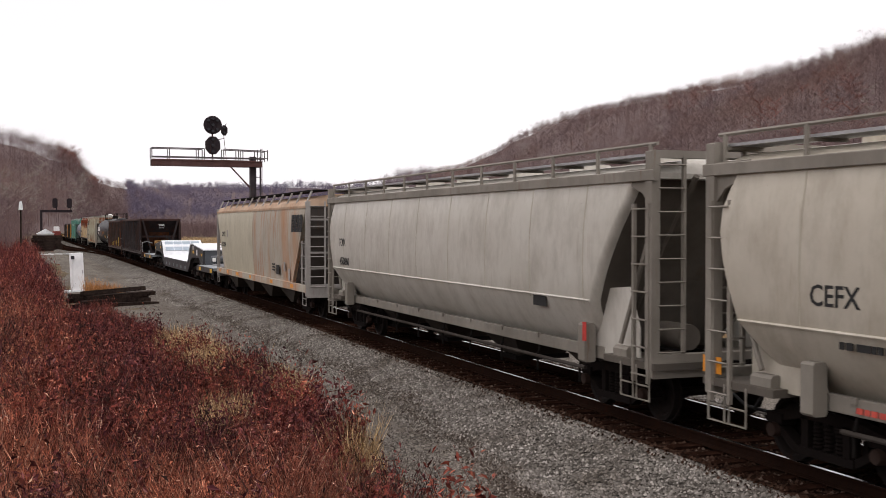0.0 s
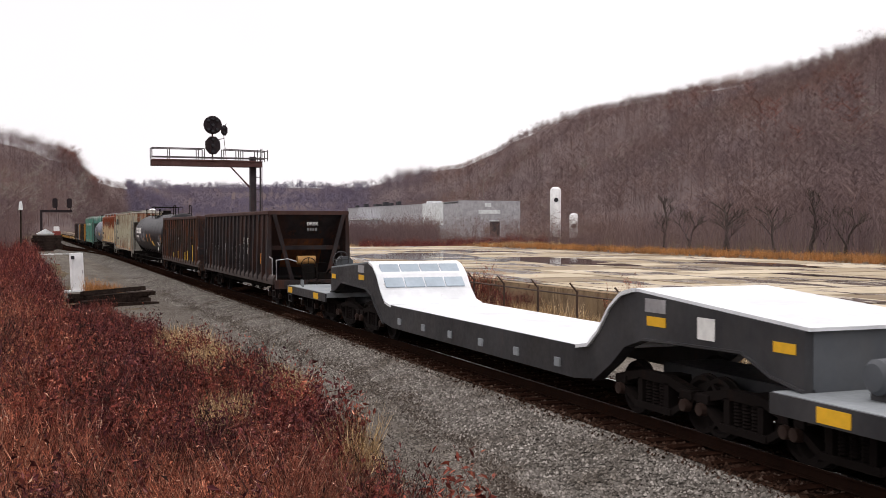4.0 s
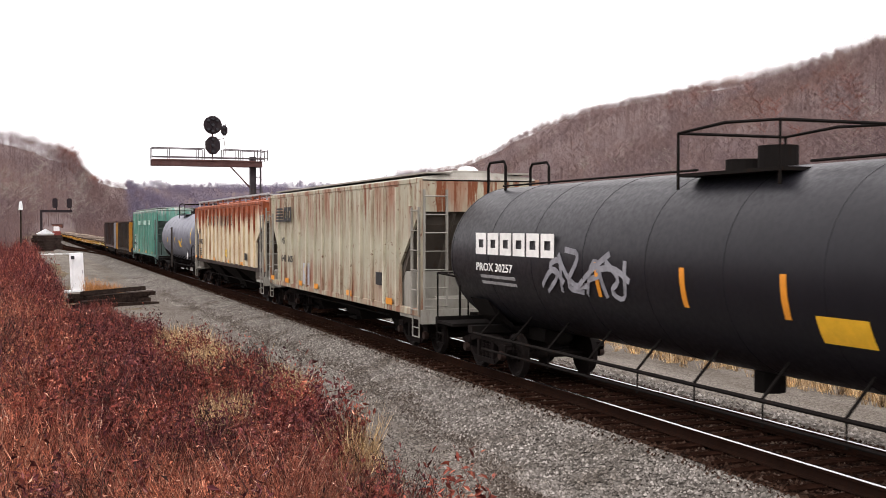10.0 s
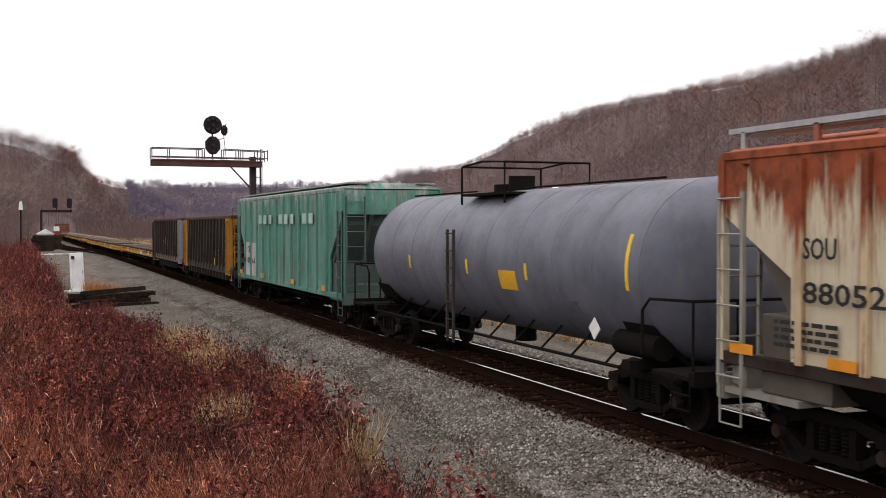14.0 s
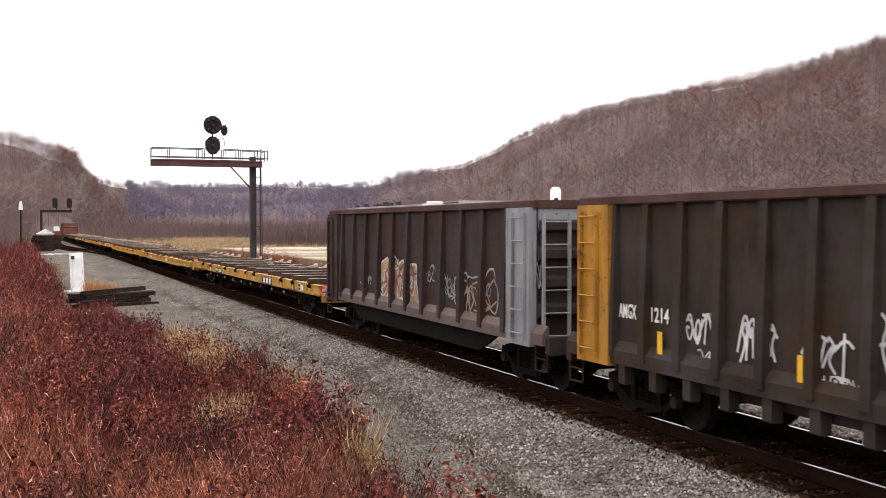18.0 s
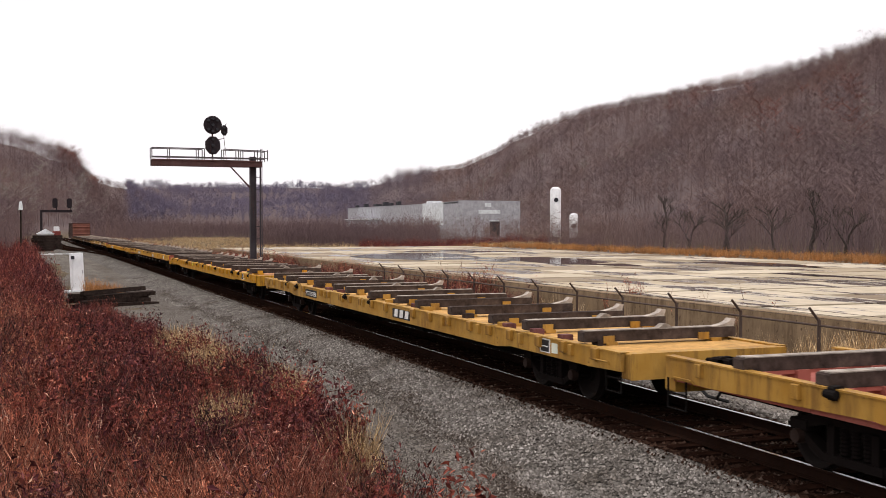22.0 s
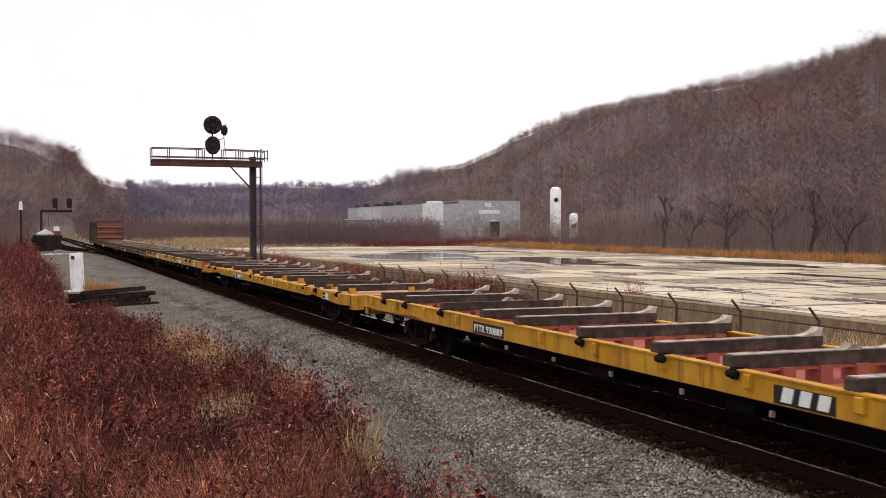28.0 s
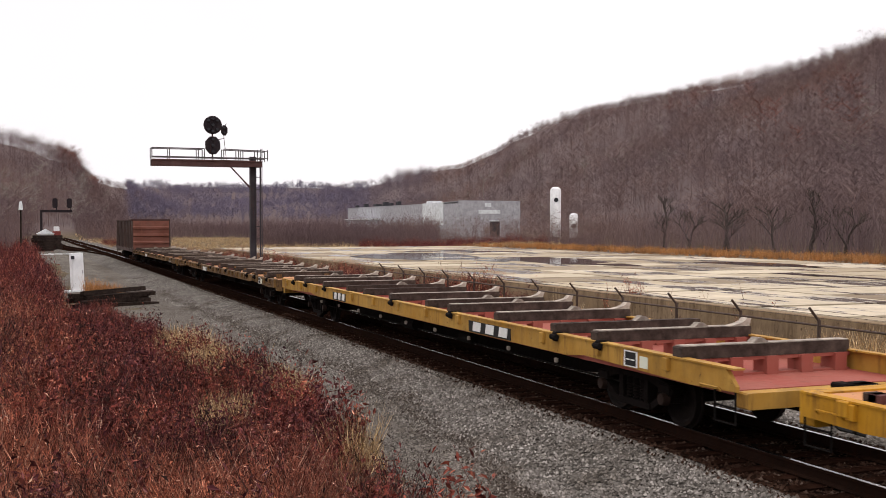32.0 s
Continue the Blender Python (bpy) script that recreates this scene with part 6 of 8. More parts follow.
    part("air_reservoir", Mesh().loft([[(x, yf + r * math.cos(a * 0.3927), 1.26 + r * math.sin(a * 0.3927)) for a in range(16)] for x, r in ((-0.96, 0.06), (-0.94, 0.16), (-0.88, 0.21), (-0.34, 0.21), (-0.28, 0.16), (-0.26, 0.06))]), slate, car, smooth=True)
    part("reservoir_cradle", Mesh().box(-0.82, -0.76, yf - 0.16, yf + 0.16, 0.98, 1.12).box(-0.46, -0.4, yf - 0.16, yf + 0.16, 0.98, 1.12), black, car)
    part("reservoir_label", Mesh().box(-0.9, -0.74, yf - 0.226, yf - 0.21, 1.18, 1.36), M_LETTER, car, "white label on the reservoir")
    part("angle_iron", Mesh().box(-0.95, -0.35, yf - 0.62, yf - 0.54, 0.98, 1.03).box(-0.95, -0.35, yf - 0.56, yf - 0.54, 1.03, 1.08), M_GALV, car, "pale angle iron lying on the deck")
    part("control_valve", Mesh().box(-0.12, 0.16, yf - 0.5, yf - 0.2, 0.98, 1.28, 0.03).box(-0.06, 0.1, yf - 0.46, yf - 0.24, 1.28, 1.4, 0.02).disc((0.2, yf - 0.35, 1.22), (1, 0, 0), 0.1, 0.14, 12).disc((-0.16, yf - 0.35, 1.2), (1, 0, 0), 0.08, 0.1, 12), gear, car)
    part("relay_valve", Mesh().disc((0.5, yf - 0.75, 1.13), (0, 1, 0), 0.14, 0.26, 14).box(0.4, 0.6, yf - 0.88, yf - 0.62, 0.98, 1.06, 0.01).disc((0.5, yf - 0.93, 1.13), (0, 1, 0), 0.09, 0.1, 12), gear, car)
    part("brake_cylinder", Mesh().disc((0.85, yf - 0.2, 1.16), (1, 0, 0), 0.13, 0.4, 14), gear, car)
    for path in ([(-0.28, yf, 1.3), (0.0, yf + 0.15, 1.42), (0.35, yf + 0.2, 1.45), (0.6, yf + 0.2, 1.43)], [(0.2, yf - 0.3, 1.3), (0.55, yf - 0.25, 1.3), (0.9, yf - 0.3, 1.24), (1.1, yf - 0.3, 1.0)], [(0.5, yf - 0.6, 1.2), (0.7, yf - 0.7, 1.2), (0.75, yf - 1.9, 1.2), (0.4, yf - 2.5, 1.15), (0.3, yf - 2.9, 1.0)], [(0.2, yf - 0.45, 1.12), (0.35, yf - 1.2, 1.1), (0.3, yf - 2.4, 1.1), (0.3, yf - 2.4, 0.98)], [(0.75, yf - 1.3, 0.98), (0.75, yf - 1.3, 1.2)]):
        part("air_pipe", Mesh().tube(path, 0.022, 6), gear, car)
    part("flexible_hose", Mesh().tube([(-0.1, yf + 0.1, 1.3), (0.1, yf + 0.35, 1.5), (0.5, yf + 0.45, 1.55), (0.8, yf + 0.4, 1.4), (0.85, yf + 0.35, 1.0)], 0.028, 6), M_HOSE, car)
    # hoops of pipe on the rear deck
    yr = h - 3.2
    for x, y, w_ in ((-0.75, yr, 0.45), (-0.1, yr - 0.2, 0.5), (-0.35, yr + 0.55, 0.6), (0.35, yr + 0.3, 0.5)):
        part("pipe_hoop", Mesh().tube([(x, y, 0.98), (x, y, 1.24), (x + 0.06, y + 0.04, 1.3), (x + w_ - 0.06, y + 0.1, 1.3), (x + w_, y + 0.1, 1.24), (x + w_, y + 0.1, 0.98)], 0.03, 7), gear, car)
    for x, y in ((-0.5, yr + 0.2), (0.1, yr - 0.1), (0.6, yr + 0.1)):
        part("valve_handle", Mesh().disc((x, y, 1.36), (0, 0, 1), 0.1, 0.05, 12).tube([(x, y, 1.02), (x, y, 1.36)], 0.025, 6), M_GALV, car)
    for x in (-1.3, -1.22):
        part("deck_post", Mesh().box(x - 0.03, x + 0.03, yr + 1.6 + (x + 1.3) * 6, yr + 1.68 + (x + 1.3) * 6, 0.98, 1.2), gear, car)
    part("well_deck", Mesh().box(-1.22, 1.22, -h + 10.4, h - 10.4, 0.9, 0.99), pale, car)
    for x in (-1.46, 1.46):
        part("well_girder", Mesh().prism([(-h + 10.6, 0.42), (h - 10.6, 0.42), (h - 10.6, 0.98), (-h + 10.6, 0.98)], x * 0.8 - 0.06, x * 0.8 + 0.06, "x"), black, car)
    for k in range(6):
        y = -h + 11.2 + k * (2 * h - 22.4) / 5
        part("stake_tab", Mesh().box(-1.26, -1.22, y - 0.1, y + 0.1, 0.55, 0.7), deck, car)
    patch(car, -1.235, -h + 6.6, 1.42, 0.4, 0.3, M_LETTER, "data_plate")


depressed_flat()


# -- open-topped cars with outside posts --
def open_car(name, label, u0, u1, zt, zb, mats, posts, slope=(0, 0), bogies=2.0, gap=(0.75, 0.75), skin=None):
    """slope: how far the end sheets lean in at the front and the rear."""
    body, rib, cap, *sill = mats
    sill = sill[0] if sill else None
    car, h = new_car(name, label, "hopper car" if max(slope) else "gondola car", u0, u1, bogies)
    t, w = 0.05, 1.42
    fr, re = slope
    top_f, top_r = -h + gap[0], h - gap[1]
    for x in (-w, w):
        side = [(top_f, zt), (top_r, zt), (top_r, zb), (top_f, zb)]
        part("side_sheet", Mesh().prism(side, x - t / 2, x + t / 2, "x"), body, car)
        q = math.copysign(1, x)
        part("side_sill", Mesh().prism([(x, zb - 0.1), (x + q * 0.13, zb - 0.1), (x + q * 0.13, zb + 0.1), (x + q * 0.03, zb + 0.24), (x, zb + 0.24)], -h + 0.3, h - 0.3), sill or rib, car)
        part("top_chord", Mesh().box(x - 0.11, x + 0.09, top_f - 0.05, top_r + 0.05, zt - 0.06, zt + 0.08, 0.02), cap, car)
    part("floor", Mesh().box(-w, w, top_f + fr, top_r - re, zb + 0.02, zb + 0.12), body, car)
    for s, y, lean in ((-1, top_f, fr), (1, top_r, -re)):
        part("end_sheet", Mesh().prism([(y, zt), (y + lean, zb + 0.1), (y + lean + 0.05, zb + 0.1), (y + 0.05, zt)], -w, w, "x"), body, car)
        part("end_top_chord", Mesh().box(-w - 0.05, w + 0.05, y - 0.08, y + 0.08, zt - 0.06, zt + 0.08, 0.02), cap, car)
        part("end_platform", Mesh().box(-1.45, 1.45, min(y, s * (h - 0.2)) if s < 0 else y + lean, max(y + lean, s * (h - 0.2)) if s < 0 else s * (h - 0.2), zb - 0.1, zb), rib, car)
        part("end_sill", Mesh().box(-1.48, 1.48, s * (h - 0.25) - 0.08, s * (h - 0.25) + 0.08, zb - 0.25, zb + 0.06, 0.02), rib, car)
        stirrup(car, s * (h - 0.5), rib, -1.47, zb)
    for k in range(posts):
        f = k / (posts - 1)
        y = top_f + 0.09 + f * (top_r - top_f - 0.18)
        for x in (-1, 1):
            part("side_post", Mesh().prism([(x * (w + 0.02), zt), (x * (w + 0.09), zt), (x * (w + 0.16), zb + 0.5), (x * (w + 0.16), zb), (x * (w + 0.02), zb)], y - 0.08, y + 0.08), rib, car)
    if skin:
        gap_ = (top_r - top_f - 0.18) / (posts - 1)
        sheet = Mesh().box(-0.004, 0.0, 0.083, gap_ - 0.083, zb + 0.245, zt - 0.07).mesh("side_panel")
        for k in range(posts - 1):
            part("side_panel", sheet, skin, car, at=pose(-w - t / 2 - 0.0005, top_f + 0.09 + k * gap_, 0))
    underframe(car, h, 0.6, zb)
    return car, h, w


M_DREX1 = paint("dark_brown_open_hopper", (0.014, 0.010, 0.011), rust=(0.085, 0.028, 0.013), rusty=0.42, dirt=(0.034, 0.027, 0.026), dirty=0.5, rough=0.75, seed=11, wash=(0.04, 0.02, 0.016))
M_DREX2 = paint("rusty_brown_open_hopper", (0.075, 0.025, 0.016), rust=(0.27, 0.08, 0.025), rusty=0.62, dirt=(0.016, 0.012, 0.011), dirty=0.95, rough=0.8, seed=12, wash=(0.13, 0.037, 0.021))
PANEL_TONES = [(0.0, (0.3, 0.36, 0.36)), (0.45, (0.52, 0.58, 0.56)), (0.7, (0.8, 0.76, 0.74)), (0.9, (1.15, 0.95, 0.9)), (1.0, (1.4, 1.05, 0.95))]
M_DREX1P = paint("dark_brown_panel", (0.014, 0.010, 0.011), rust=(0.085, 0.028, 0.013), rusty=0.42, dirt=(0.034, 0.027, 0.026), dirty=0.5, rough=0.75, seed=11, wash=(0.04, 0.02, 0.016), panels=[(0.0, (0.7, 0.72, 0.74)), (0.5, (1.0, 1.0, 1.0)), (1.0, (1.5, 1.35, 1.25))])
M_DREX2P = paint("rusty_brown_panel", (0.075, 0.025, 0.016), rust=(0.27, 0.08, 0.025), rusty=0.62, dirt=(0.016, 0.012, 0.011), dirty=0.95, rough=0.8, seed=12, wash=(0.13, 0.037, 0.021), panels=PANEL_TONES)
M_DREXRIB = paint("dark_rusty_post", (0.02, 0.0125, 0.0105), rust=(0.16, 0.05, 0.02), rusty=0.58, rough=0.85, seed=14)
M_RUSTTOP = paint("rusted_top_chord", (0.045, 0.02, 0.017), rust=(0.1, 0.036, 0.022), rusty=0.5, rough=0.85, seed=13)
M_SPRAYW = plain("white_spray", (0.55, 0.55, 0.56), 0.7, 0.3, 3)
M_SPRAYG = plain("faded_white_spray", (0.3, 0.3, 0.31), 0.7, 0.45, 2)
M_SPRAYY = plain("yellow_spray", (0.75, 0.5, 0.04), 0.6, 0.15, 5)
M_SLOPERUST = paint("rust_stained_slope", (0.07, 0.025, 0.012), rust=(0.19, 0.062, 0.018), rusty=0.55, dirt=(0.015, 0.01, 0.009), dirty=0.9, streak=0.9, rough=0.9, seed=73, spec=0.05)
M_TANKO = paint("ochre_reservoir", (0.3, 0.16, 0.05), rusty=0.4, seed=6)


def ore_hopper(label, u0, u1, zt, mats, posts, seed, front, rear, gap, grabs=True, tank=None, skin=None):
    car, h, w = open_car("open_hopper_car", label, u0, u1, zt, 0.98, mats, posts, (front, rear), 2.0, gap, skin)
    body, rib, cap = mats[:3]
    for s, lean in ((-1, front), (1, rear)):
        y = s * (h - gap[0 if s < 0 else 1])
        if lean:
            for x in (-1.38, 1.38):
                part("end_brace", Mesh().prism([(x, zt - 0.05), (x - math.copysign(0.14, x), zt - 0.05), (x * 0.42, 1.0), (x * 0.42 + math.copysign(0.14, x), 1.0)], y + s * 0.06 - 0.05, y + s * 0.06 + 0.05), rib, car)
            part("cross_beam", Mesh().box(-1.3, 1.3, y - s * 0.5 - 0.06, y - s * 0.5 + 0.06, 2.1, 2.25), rib, car)
            part("air_reservoir", Mesh().tube([(-0.42, s * (h - 1.3), 1.72), (-0.36, s * (h - 1.3), 1.72), (0.25, s * (h - 1.3), 1.72)], 0.16, 14), tank or M_TANKO, car, "painted air reservoir", smooth=True)
            part("slope_stain", Mesh().prism([(y - s * lean * 0.4 + s * 0.012, zt - (zt - 1.08) * 0.4), (y - s * lean * 0.86 + s * 0.012, zt - (zt - 1.08) * 0.86), (y - s * lean * 0.86 + s * 0.004, zt - (zt - 1.08) * 0.86), (y - s * lean * 0.4 + s * 0.004, zt - (zt - 1.08) * 0.4)], -0.75, 0.75, "x"), M_SLOPERUST, car, "orange rust stain down the slope sheet")
            part("brake_gear", Mesh().box(0.3, 0.9, s * (h - 1.1) - 0.2, s * (h - 1.1) + 0.2, 1.0, 1.25, 0.04).tube([(0.6, s * (h - 1.0), 1.2), (0.6, s * (h - 0.5), 1.4), (1.0, s * (h - 0.4), 1.2)], 0.04, 6).box(-0.35, 0.05, s * (h - 0.7) - 0.1, s * (h - 0.7) + 0.1, 0.95, 1.6, 0.03), M_UNDER, car)
            brake_wheel(car, -0.2, s * (h - 0.45), 1.55, M_UNDER)
            for x in (-1.42, 1.3) if grabs else ():
                part("grab_rail", Mesh().tube([(x, s * (h - 0.3), 1.0), (x, s * (h - 0.3), 1.75), (x + 0.4, s * (h - 0.3), 1.8), (x + 0.75, s * (h - 0.3), 1.7)], 0.022, 6), M_GALV, car)
                part("grab_rail", Mesh().tube([(x - 0.05, s * (h - 0.75), 1.0), (x - 0.05, s * (h - 0.75), 1.8), (x - 0.05, s * (h - 1.2), 1.85)], 0.022, 6), M_GALV, car)
    for k in range(4):
        y = -h + 4.0 + k * (2 * h - 8.0) / 3
        part("discharge_hopper", stack_body([(0.5, 0.6, y - 0.3, y + 0.3), (1.0, 1.2, y - 1.2, y + 1.2)]), M_UNDER, car)
    part("lower_skirt", Mesh().prism([(-h + 2.9, 0.95), (h - 2.9, 0.95), (h - 3.6, 0.62), (-h + 3.6, 0.62)], -1.12, -1.05, "x"), M_UNDER, car)
    return car, h


car, h = ore_hopper("dark brown ribbed open hopper car with graffiti", -87.2, -70.9, 3.45, (M_DREX1, M_DREX1, M_RUSTTOP, paint("dusty_brown_sill", (0.028, 0.019, 0.017), rusty=0.4, dirty=0.6, seed=61)), 18, 1, 1.9, 1.6, (1.2, 0.45), skin=M_DREX1P)
words("DREX", 0.17, M_LETTER, car, front_pose(-0.15, -h + 0.93, 3.0), width=0.42)
for k in range(4):
    part("stencil", Mesh().box(-0.12 + k * 0.1, -0.06 + k * 0.1, -h + 0.99, -h + 1.0, 2.8, 2.9), M_SPRAYG, car, "unreadable stencilled figure")
for text, y, z, wd in (("DR", -1.92, 2.25, 0.33), ("EX", -2.73, 2.25, 0.33), ("10", -1.92, 1.86, 0.3), ("0", -2.73, 1.86, 0.18)):
    words(text, 0.36, M_LETTER, car, side_pose(-1.455, y, z), width=wd)
sprayed_piece(car, -1.455, 0.32, 2.55, 0.3, 0.5, 1, plain("orange_spray", (0.4, 0.1, 0.025)), bpy.data.materials["orange_spray"], 4, 0.03, "orange paint blot")
for k, (y, z, w, hh) in enumerate([(5.9, 1.28, 2.4, 0.8), (0.9, 1.2, 3.4, 0.95), (2.8, 1.75, 0.45, 0.55)]):
    sprayed_piece(car, -1.452, y, z, w, hh, 4 if k < 2 else 2, None, M_SPRAYG, seed=k, thick=0.045)
    sprayed_tag(car, -1.458, y - 0.2, z + 0.1, w * 0.8, hh * 0.5, 4, M_SPRAYG, seed=60 + k, thick=0.025)
scrawl(car, -1.54, -3.5, 0.92, 9, 0.14, 26, M_SPRAYW, seed=7, thick=0.03)
patch(car, -1.45, -h + 2.6, 1.55, 0.5, 0.4, M_ORANGE_R, "placard", "orange and white placard")
car, h = ore_hopper("rust-brown ribbed open hopper car with yellow paint marks", -69.7, -54.1, 3.4, (M_DREX2, M_DREXRIB, M_RUSTTOP, paint("rusty_tan_sill", (0.028, 0.016, 0.012), rust=(0.08, 0.03, 0.016), rusty=0.5, dirty=0.6, seed=62)), 16, 2, 1.7, 0.0, (1.05, 0.4), False, paint("teal_reservoir", (0.07, 0.12, 0.13), rusty=0.5, dirty=0.7, seed=74), M_DREX2P)
for text, y, z, wd in (("DR", 5.08, 2.25, 0.32), ("EX", 4.14, 2.25, 0.36), ("40", 5.08, 1.87, 0.32), ("29", 4.14, 1.87, 0.34)):
    words(text, 0.36, M_LETTER, car, side_pose(-1.455, y, z), width=wd)
for k, (y, tall) in enumerate(((-5.97, 0.82), (-4.38, 0.5), (-2.69, 0.42), (-0.11, 0.4), (1.77, 0.3))):
    post = min((-h + 1.05 + 0.09 + i * (2 * h - 1.45 - 0.18) / 15 for i in range(16)), key=lambda q: abs(q - y - 0.05))
    patch(car, -1.59, post - 0.06, 1.15, 0.12, tall, M_SPRAYY, "paint_mark", "yellow sprayed bar")
for k, (y, z, w, hh) in enumerate([(5.75, 1.2, 0.55, 0.8), (2.75, 1.6, 0.8, 1.5), (0.9, 1.8, 0.9, 1.0), (-1.4, 1.3, 1.0, 0.7), (-3.4, 1.2, 1.1, 0.7), (-4.7, 1.3, 0.9, 0.8)]):
    sprayed_tag(car, -1.455, y, z, w, hh * 0.7, 2 + k % 2, M_SPRAYG if k % 2 else M_SPRAYW, seed=20 + k, thick=0.028)
scrawl(car, -1.54, -5.2, 0.92, 3.2, 0.16, 11, plain("cream_spray", (0.6, 0.52, 0.36)), seed=31, thick=0.04)
part("corner_sheet", Mesh().prism([(-h + 1.05, 3.35), (-h + 0.98, 3.35), (-h + 0.98, 1.0), (-h + 1.05, 1.0)], -1.46, -0.85, "x"), M_DREX1, car)
end_ladder(car, -h + 0.85, -1.42, -0.85, 0.95, 3.4, M_DREX1, 7)
patch(car, -1.46, -h + 1.0, 1.75, 0.16, 0.16, M_LETTER, "tag")


# -- tank cars --
def tank_car(label, u0, u1, y0, y1, r, zc, shell, seed, platform_mid, pipe_rail):
    car, h = new_car("tank_car", label, "tank car", u0, u1, 2.0)
    n = 40

    def ring(y, k):
        return [(r * k * math.cos(2 * math.pi * a / n), y, zc + r * k * math.sin(2 * math.pi * a / n)) for a in range(n)]

    head = 0.75
    prof = [(1 - math.cos(radians(a)), math.sin(radians(a))) for a in (4, 15, 28, 42, 56, 70, 82, 90)]
    rings = [ring(y0 + head * a, b) for a, b in prof] + [ring(y1 - head * a, b) for a, b in reversed(prof)]
    part("tank_shell", Mesh().loft(rings), shell, car, smooth=True)
    nb_ = 10
    for k in range(nb_):
        y = y0 + head + k * (y1 - y0 - 2 * head) / (nb_ - 1)
        part("weld_band", Mesh().loft([ring(y - 0.02, 1.0), ring(y - 0.015, 1.004), ring(y + 0.015, 1.004), ring(y + 0.02, 1.0)], caps=False), shell, car, smooth=True)
    for s in (-1, 1):
        ye = s * (h - 0.2)
        part("stub_sill", Mesh().box(-0.3, 0.3, min(ye, ye - s * 3.0), max(ye, ye - s * 3.0), 0.68, 1.02, 0.02), M_UNDER, car)
        part("saddle", Mesh().prism([(-1.2, 1.5), (-0.6, 0.95), (0.6, 0.95), (1.2, 1.5), (1.0, 1.15), (0.5, 0.8), (-0.5, 0.8), (-1.0, 1.15)], s * (h - 2.0) - 0.45, s * (h - 2.0) + 0.45), M_UNDER, car)
        part("end_platform", Mesh().box(-1.45, 1.45, min(ye, ye - s * 1.0), max(ye, ye - s * 1.0), 0.86, 0.92), M_UNDER, car)
        part("end_sill", Mesh().box(-1.45, 1.45, ye - 0.06, ye + 0.06, 0.78, 1.0, 0.02), M_UNDER, car)
        part("end_railing", Mesh().tube([(-1.42, ye - s * 1.3, 1.1), (-1.42, ye - s * 1.3, 1.75), (-1.42, ye - s * 1.1, 1.92), (-1.42, ye, 1.95), (1.42, ye, 1.95), (1.42, ye - s * 1.1, 1.92), (1.42, ye - s * 1.3, 1.1)], 0.024, 6), M_UNDER, car)
        for x in (-1.42, -0.7, 0.7, 1.42):
            part("railing_post", Mesh().tube([(x, ye, 0.9), (x, ye, 1.95)], 0.02, 6), M_UNDER, car)
        stirrup(car, ye - s * 0.25, M_UNDER, -1.45, 0.9)
        part("bolster_arm", Mesh().box(-1.4, 1.4, s * (h - 2.0) - 0.12, s * (h - 2.0) + 0.12, 0.8, 0.95), M_UNDER, car)
    part("air_reservoir", Mesh().tube([(-1.05, -h + 1.5, 1.16), (-1.05, -h + 1.6, 1.16), (-1.05, -h + 2.7, 1.16)], 0.2, 14), M_UNDER, car, smooth=True)
    zt = zc + r
    part("dome_housing", Mesh().disc((0, (a0 := sum(platform_mid) / 2 + 0.1), zt + 0.12), (0, 0, 1), 0.28, 0.35, 18), M_UNDER, car)
    part("manway", Mesh().disc((0, a0 + 0.72, zt + 0.06), (0, 0, 1), 0.3, 0.16, 18), M_UNDER, car)
    a, b = platform_mid
    for x in (-0.95, 0.95):
        rail = Mesh()
        rail.tube([(x, a, zt - 0.3), (x, a, zt + 0.52), (x, (a + b) / 2, zt + 0.58), (x, b, zt + 0.52), (x, b, zt - 0.3)], 0.024, 6)
        part("platform_railing", rail, M_UNDER, car)
        part("platform_board", Mesh().box(min(x, x * 0.47), max(x, x * 0.47), a, b, zt - 0.12, zt - 0.07), M_UNDER, car)
    for y in (a, b):
        part("platform_railing", Mesh().tube([(-0.95, y, zt + 0.52), (0.95, y, zt + 0.52)], 0.024, 6), M_UNDER, car)
    if not pipe_rail:
        ladder_part(car, -r - 0.08, (a + b) / 2 + 0.55, (a + b) / 2 + 0.2, 0.55, zc + 0.6, M_DUSTY, 7)
    part("side_pipe", Mesh().tube([(-1.4, -h + 2.2, 0.82), (-1.4, h - 2.2, 0.82)], 0.03, 6), M_UNDER, car)
    if pipe_rail:
        part("side_pipe", Mesh().tube([(-1.4, -h + 2.6, 0.55), (-1.4, h - 2.6, 0.55)], 0.022, 6), M_UNDER, car)
    for k in range(11):
        y = -h + 2.6 + k * (2 * h - 5.2) / 10
        part("pipe_bracket", Mesh().tube([(-1.4, y, 0.5 if pipe_rail else 0.82), (-1.4, y, 0.85), (-1.0, y, zc - r * 0.75)], 0.022, 5), M_UNDER, car)
    for x in (-0.55, 0.55):
        part("top_rail", Mesh().tube([(x, y0 + 1.4, zc + r * 0.93 + 0.1), (x, a - 0.1, zc + r * 0.93 + 0.1)], 0.02, 6), M_UNDER, car)
        part("top_rail", Mesh().tube([(x, b + 0.1, zc + r * 0.93 + 0.1), (x, y1 - 1.4, zc + r * 0.93 + 0.1)], 0.02, 6), M_UNDER, car)
    part("bottom_outlet", Mesh().disc((0, 0.2, zc - r - 0.12), (0, 0, 1), 0.22, 0.35, 12), M_UNDER, car)
    return car, h, zt


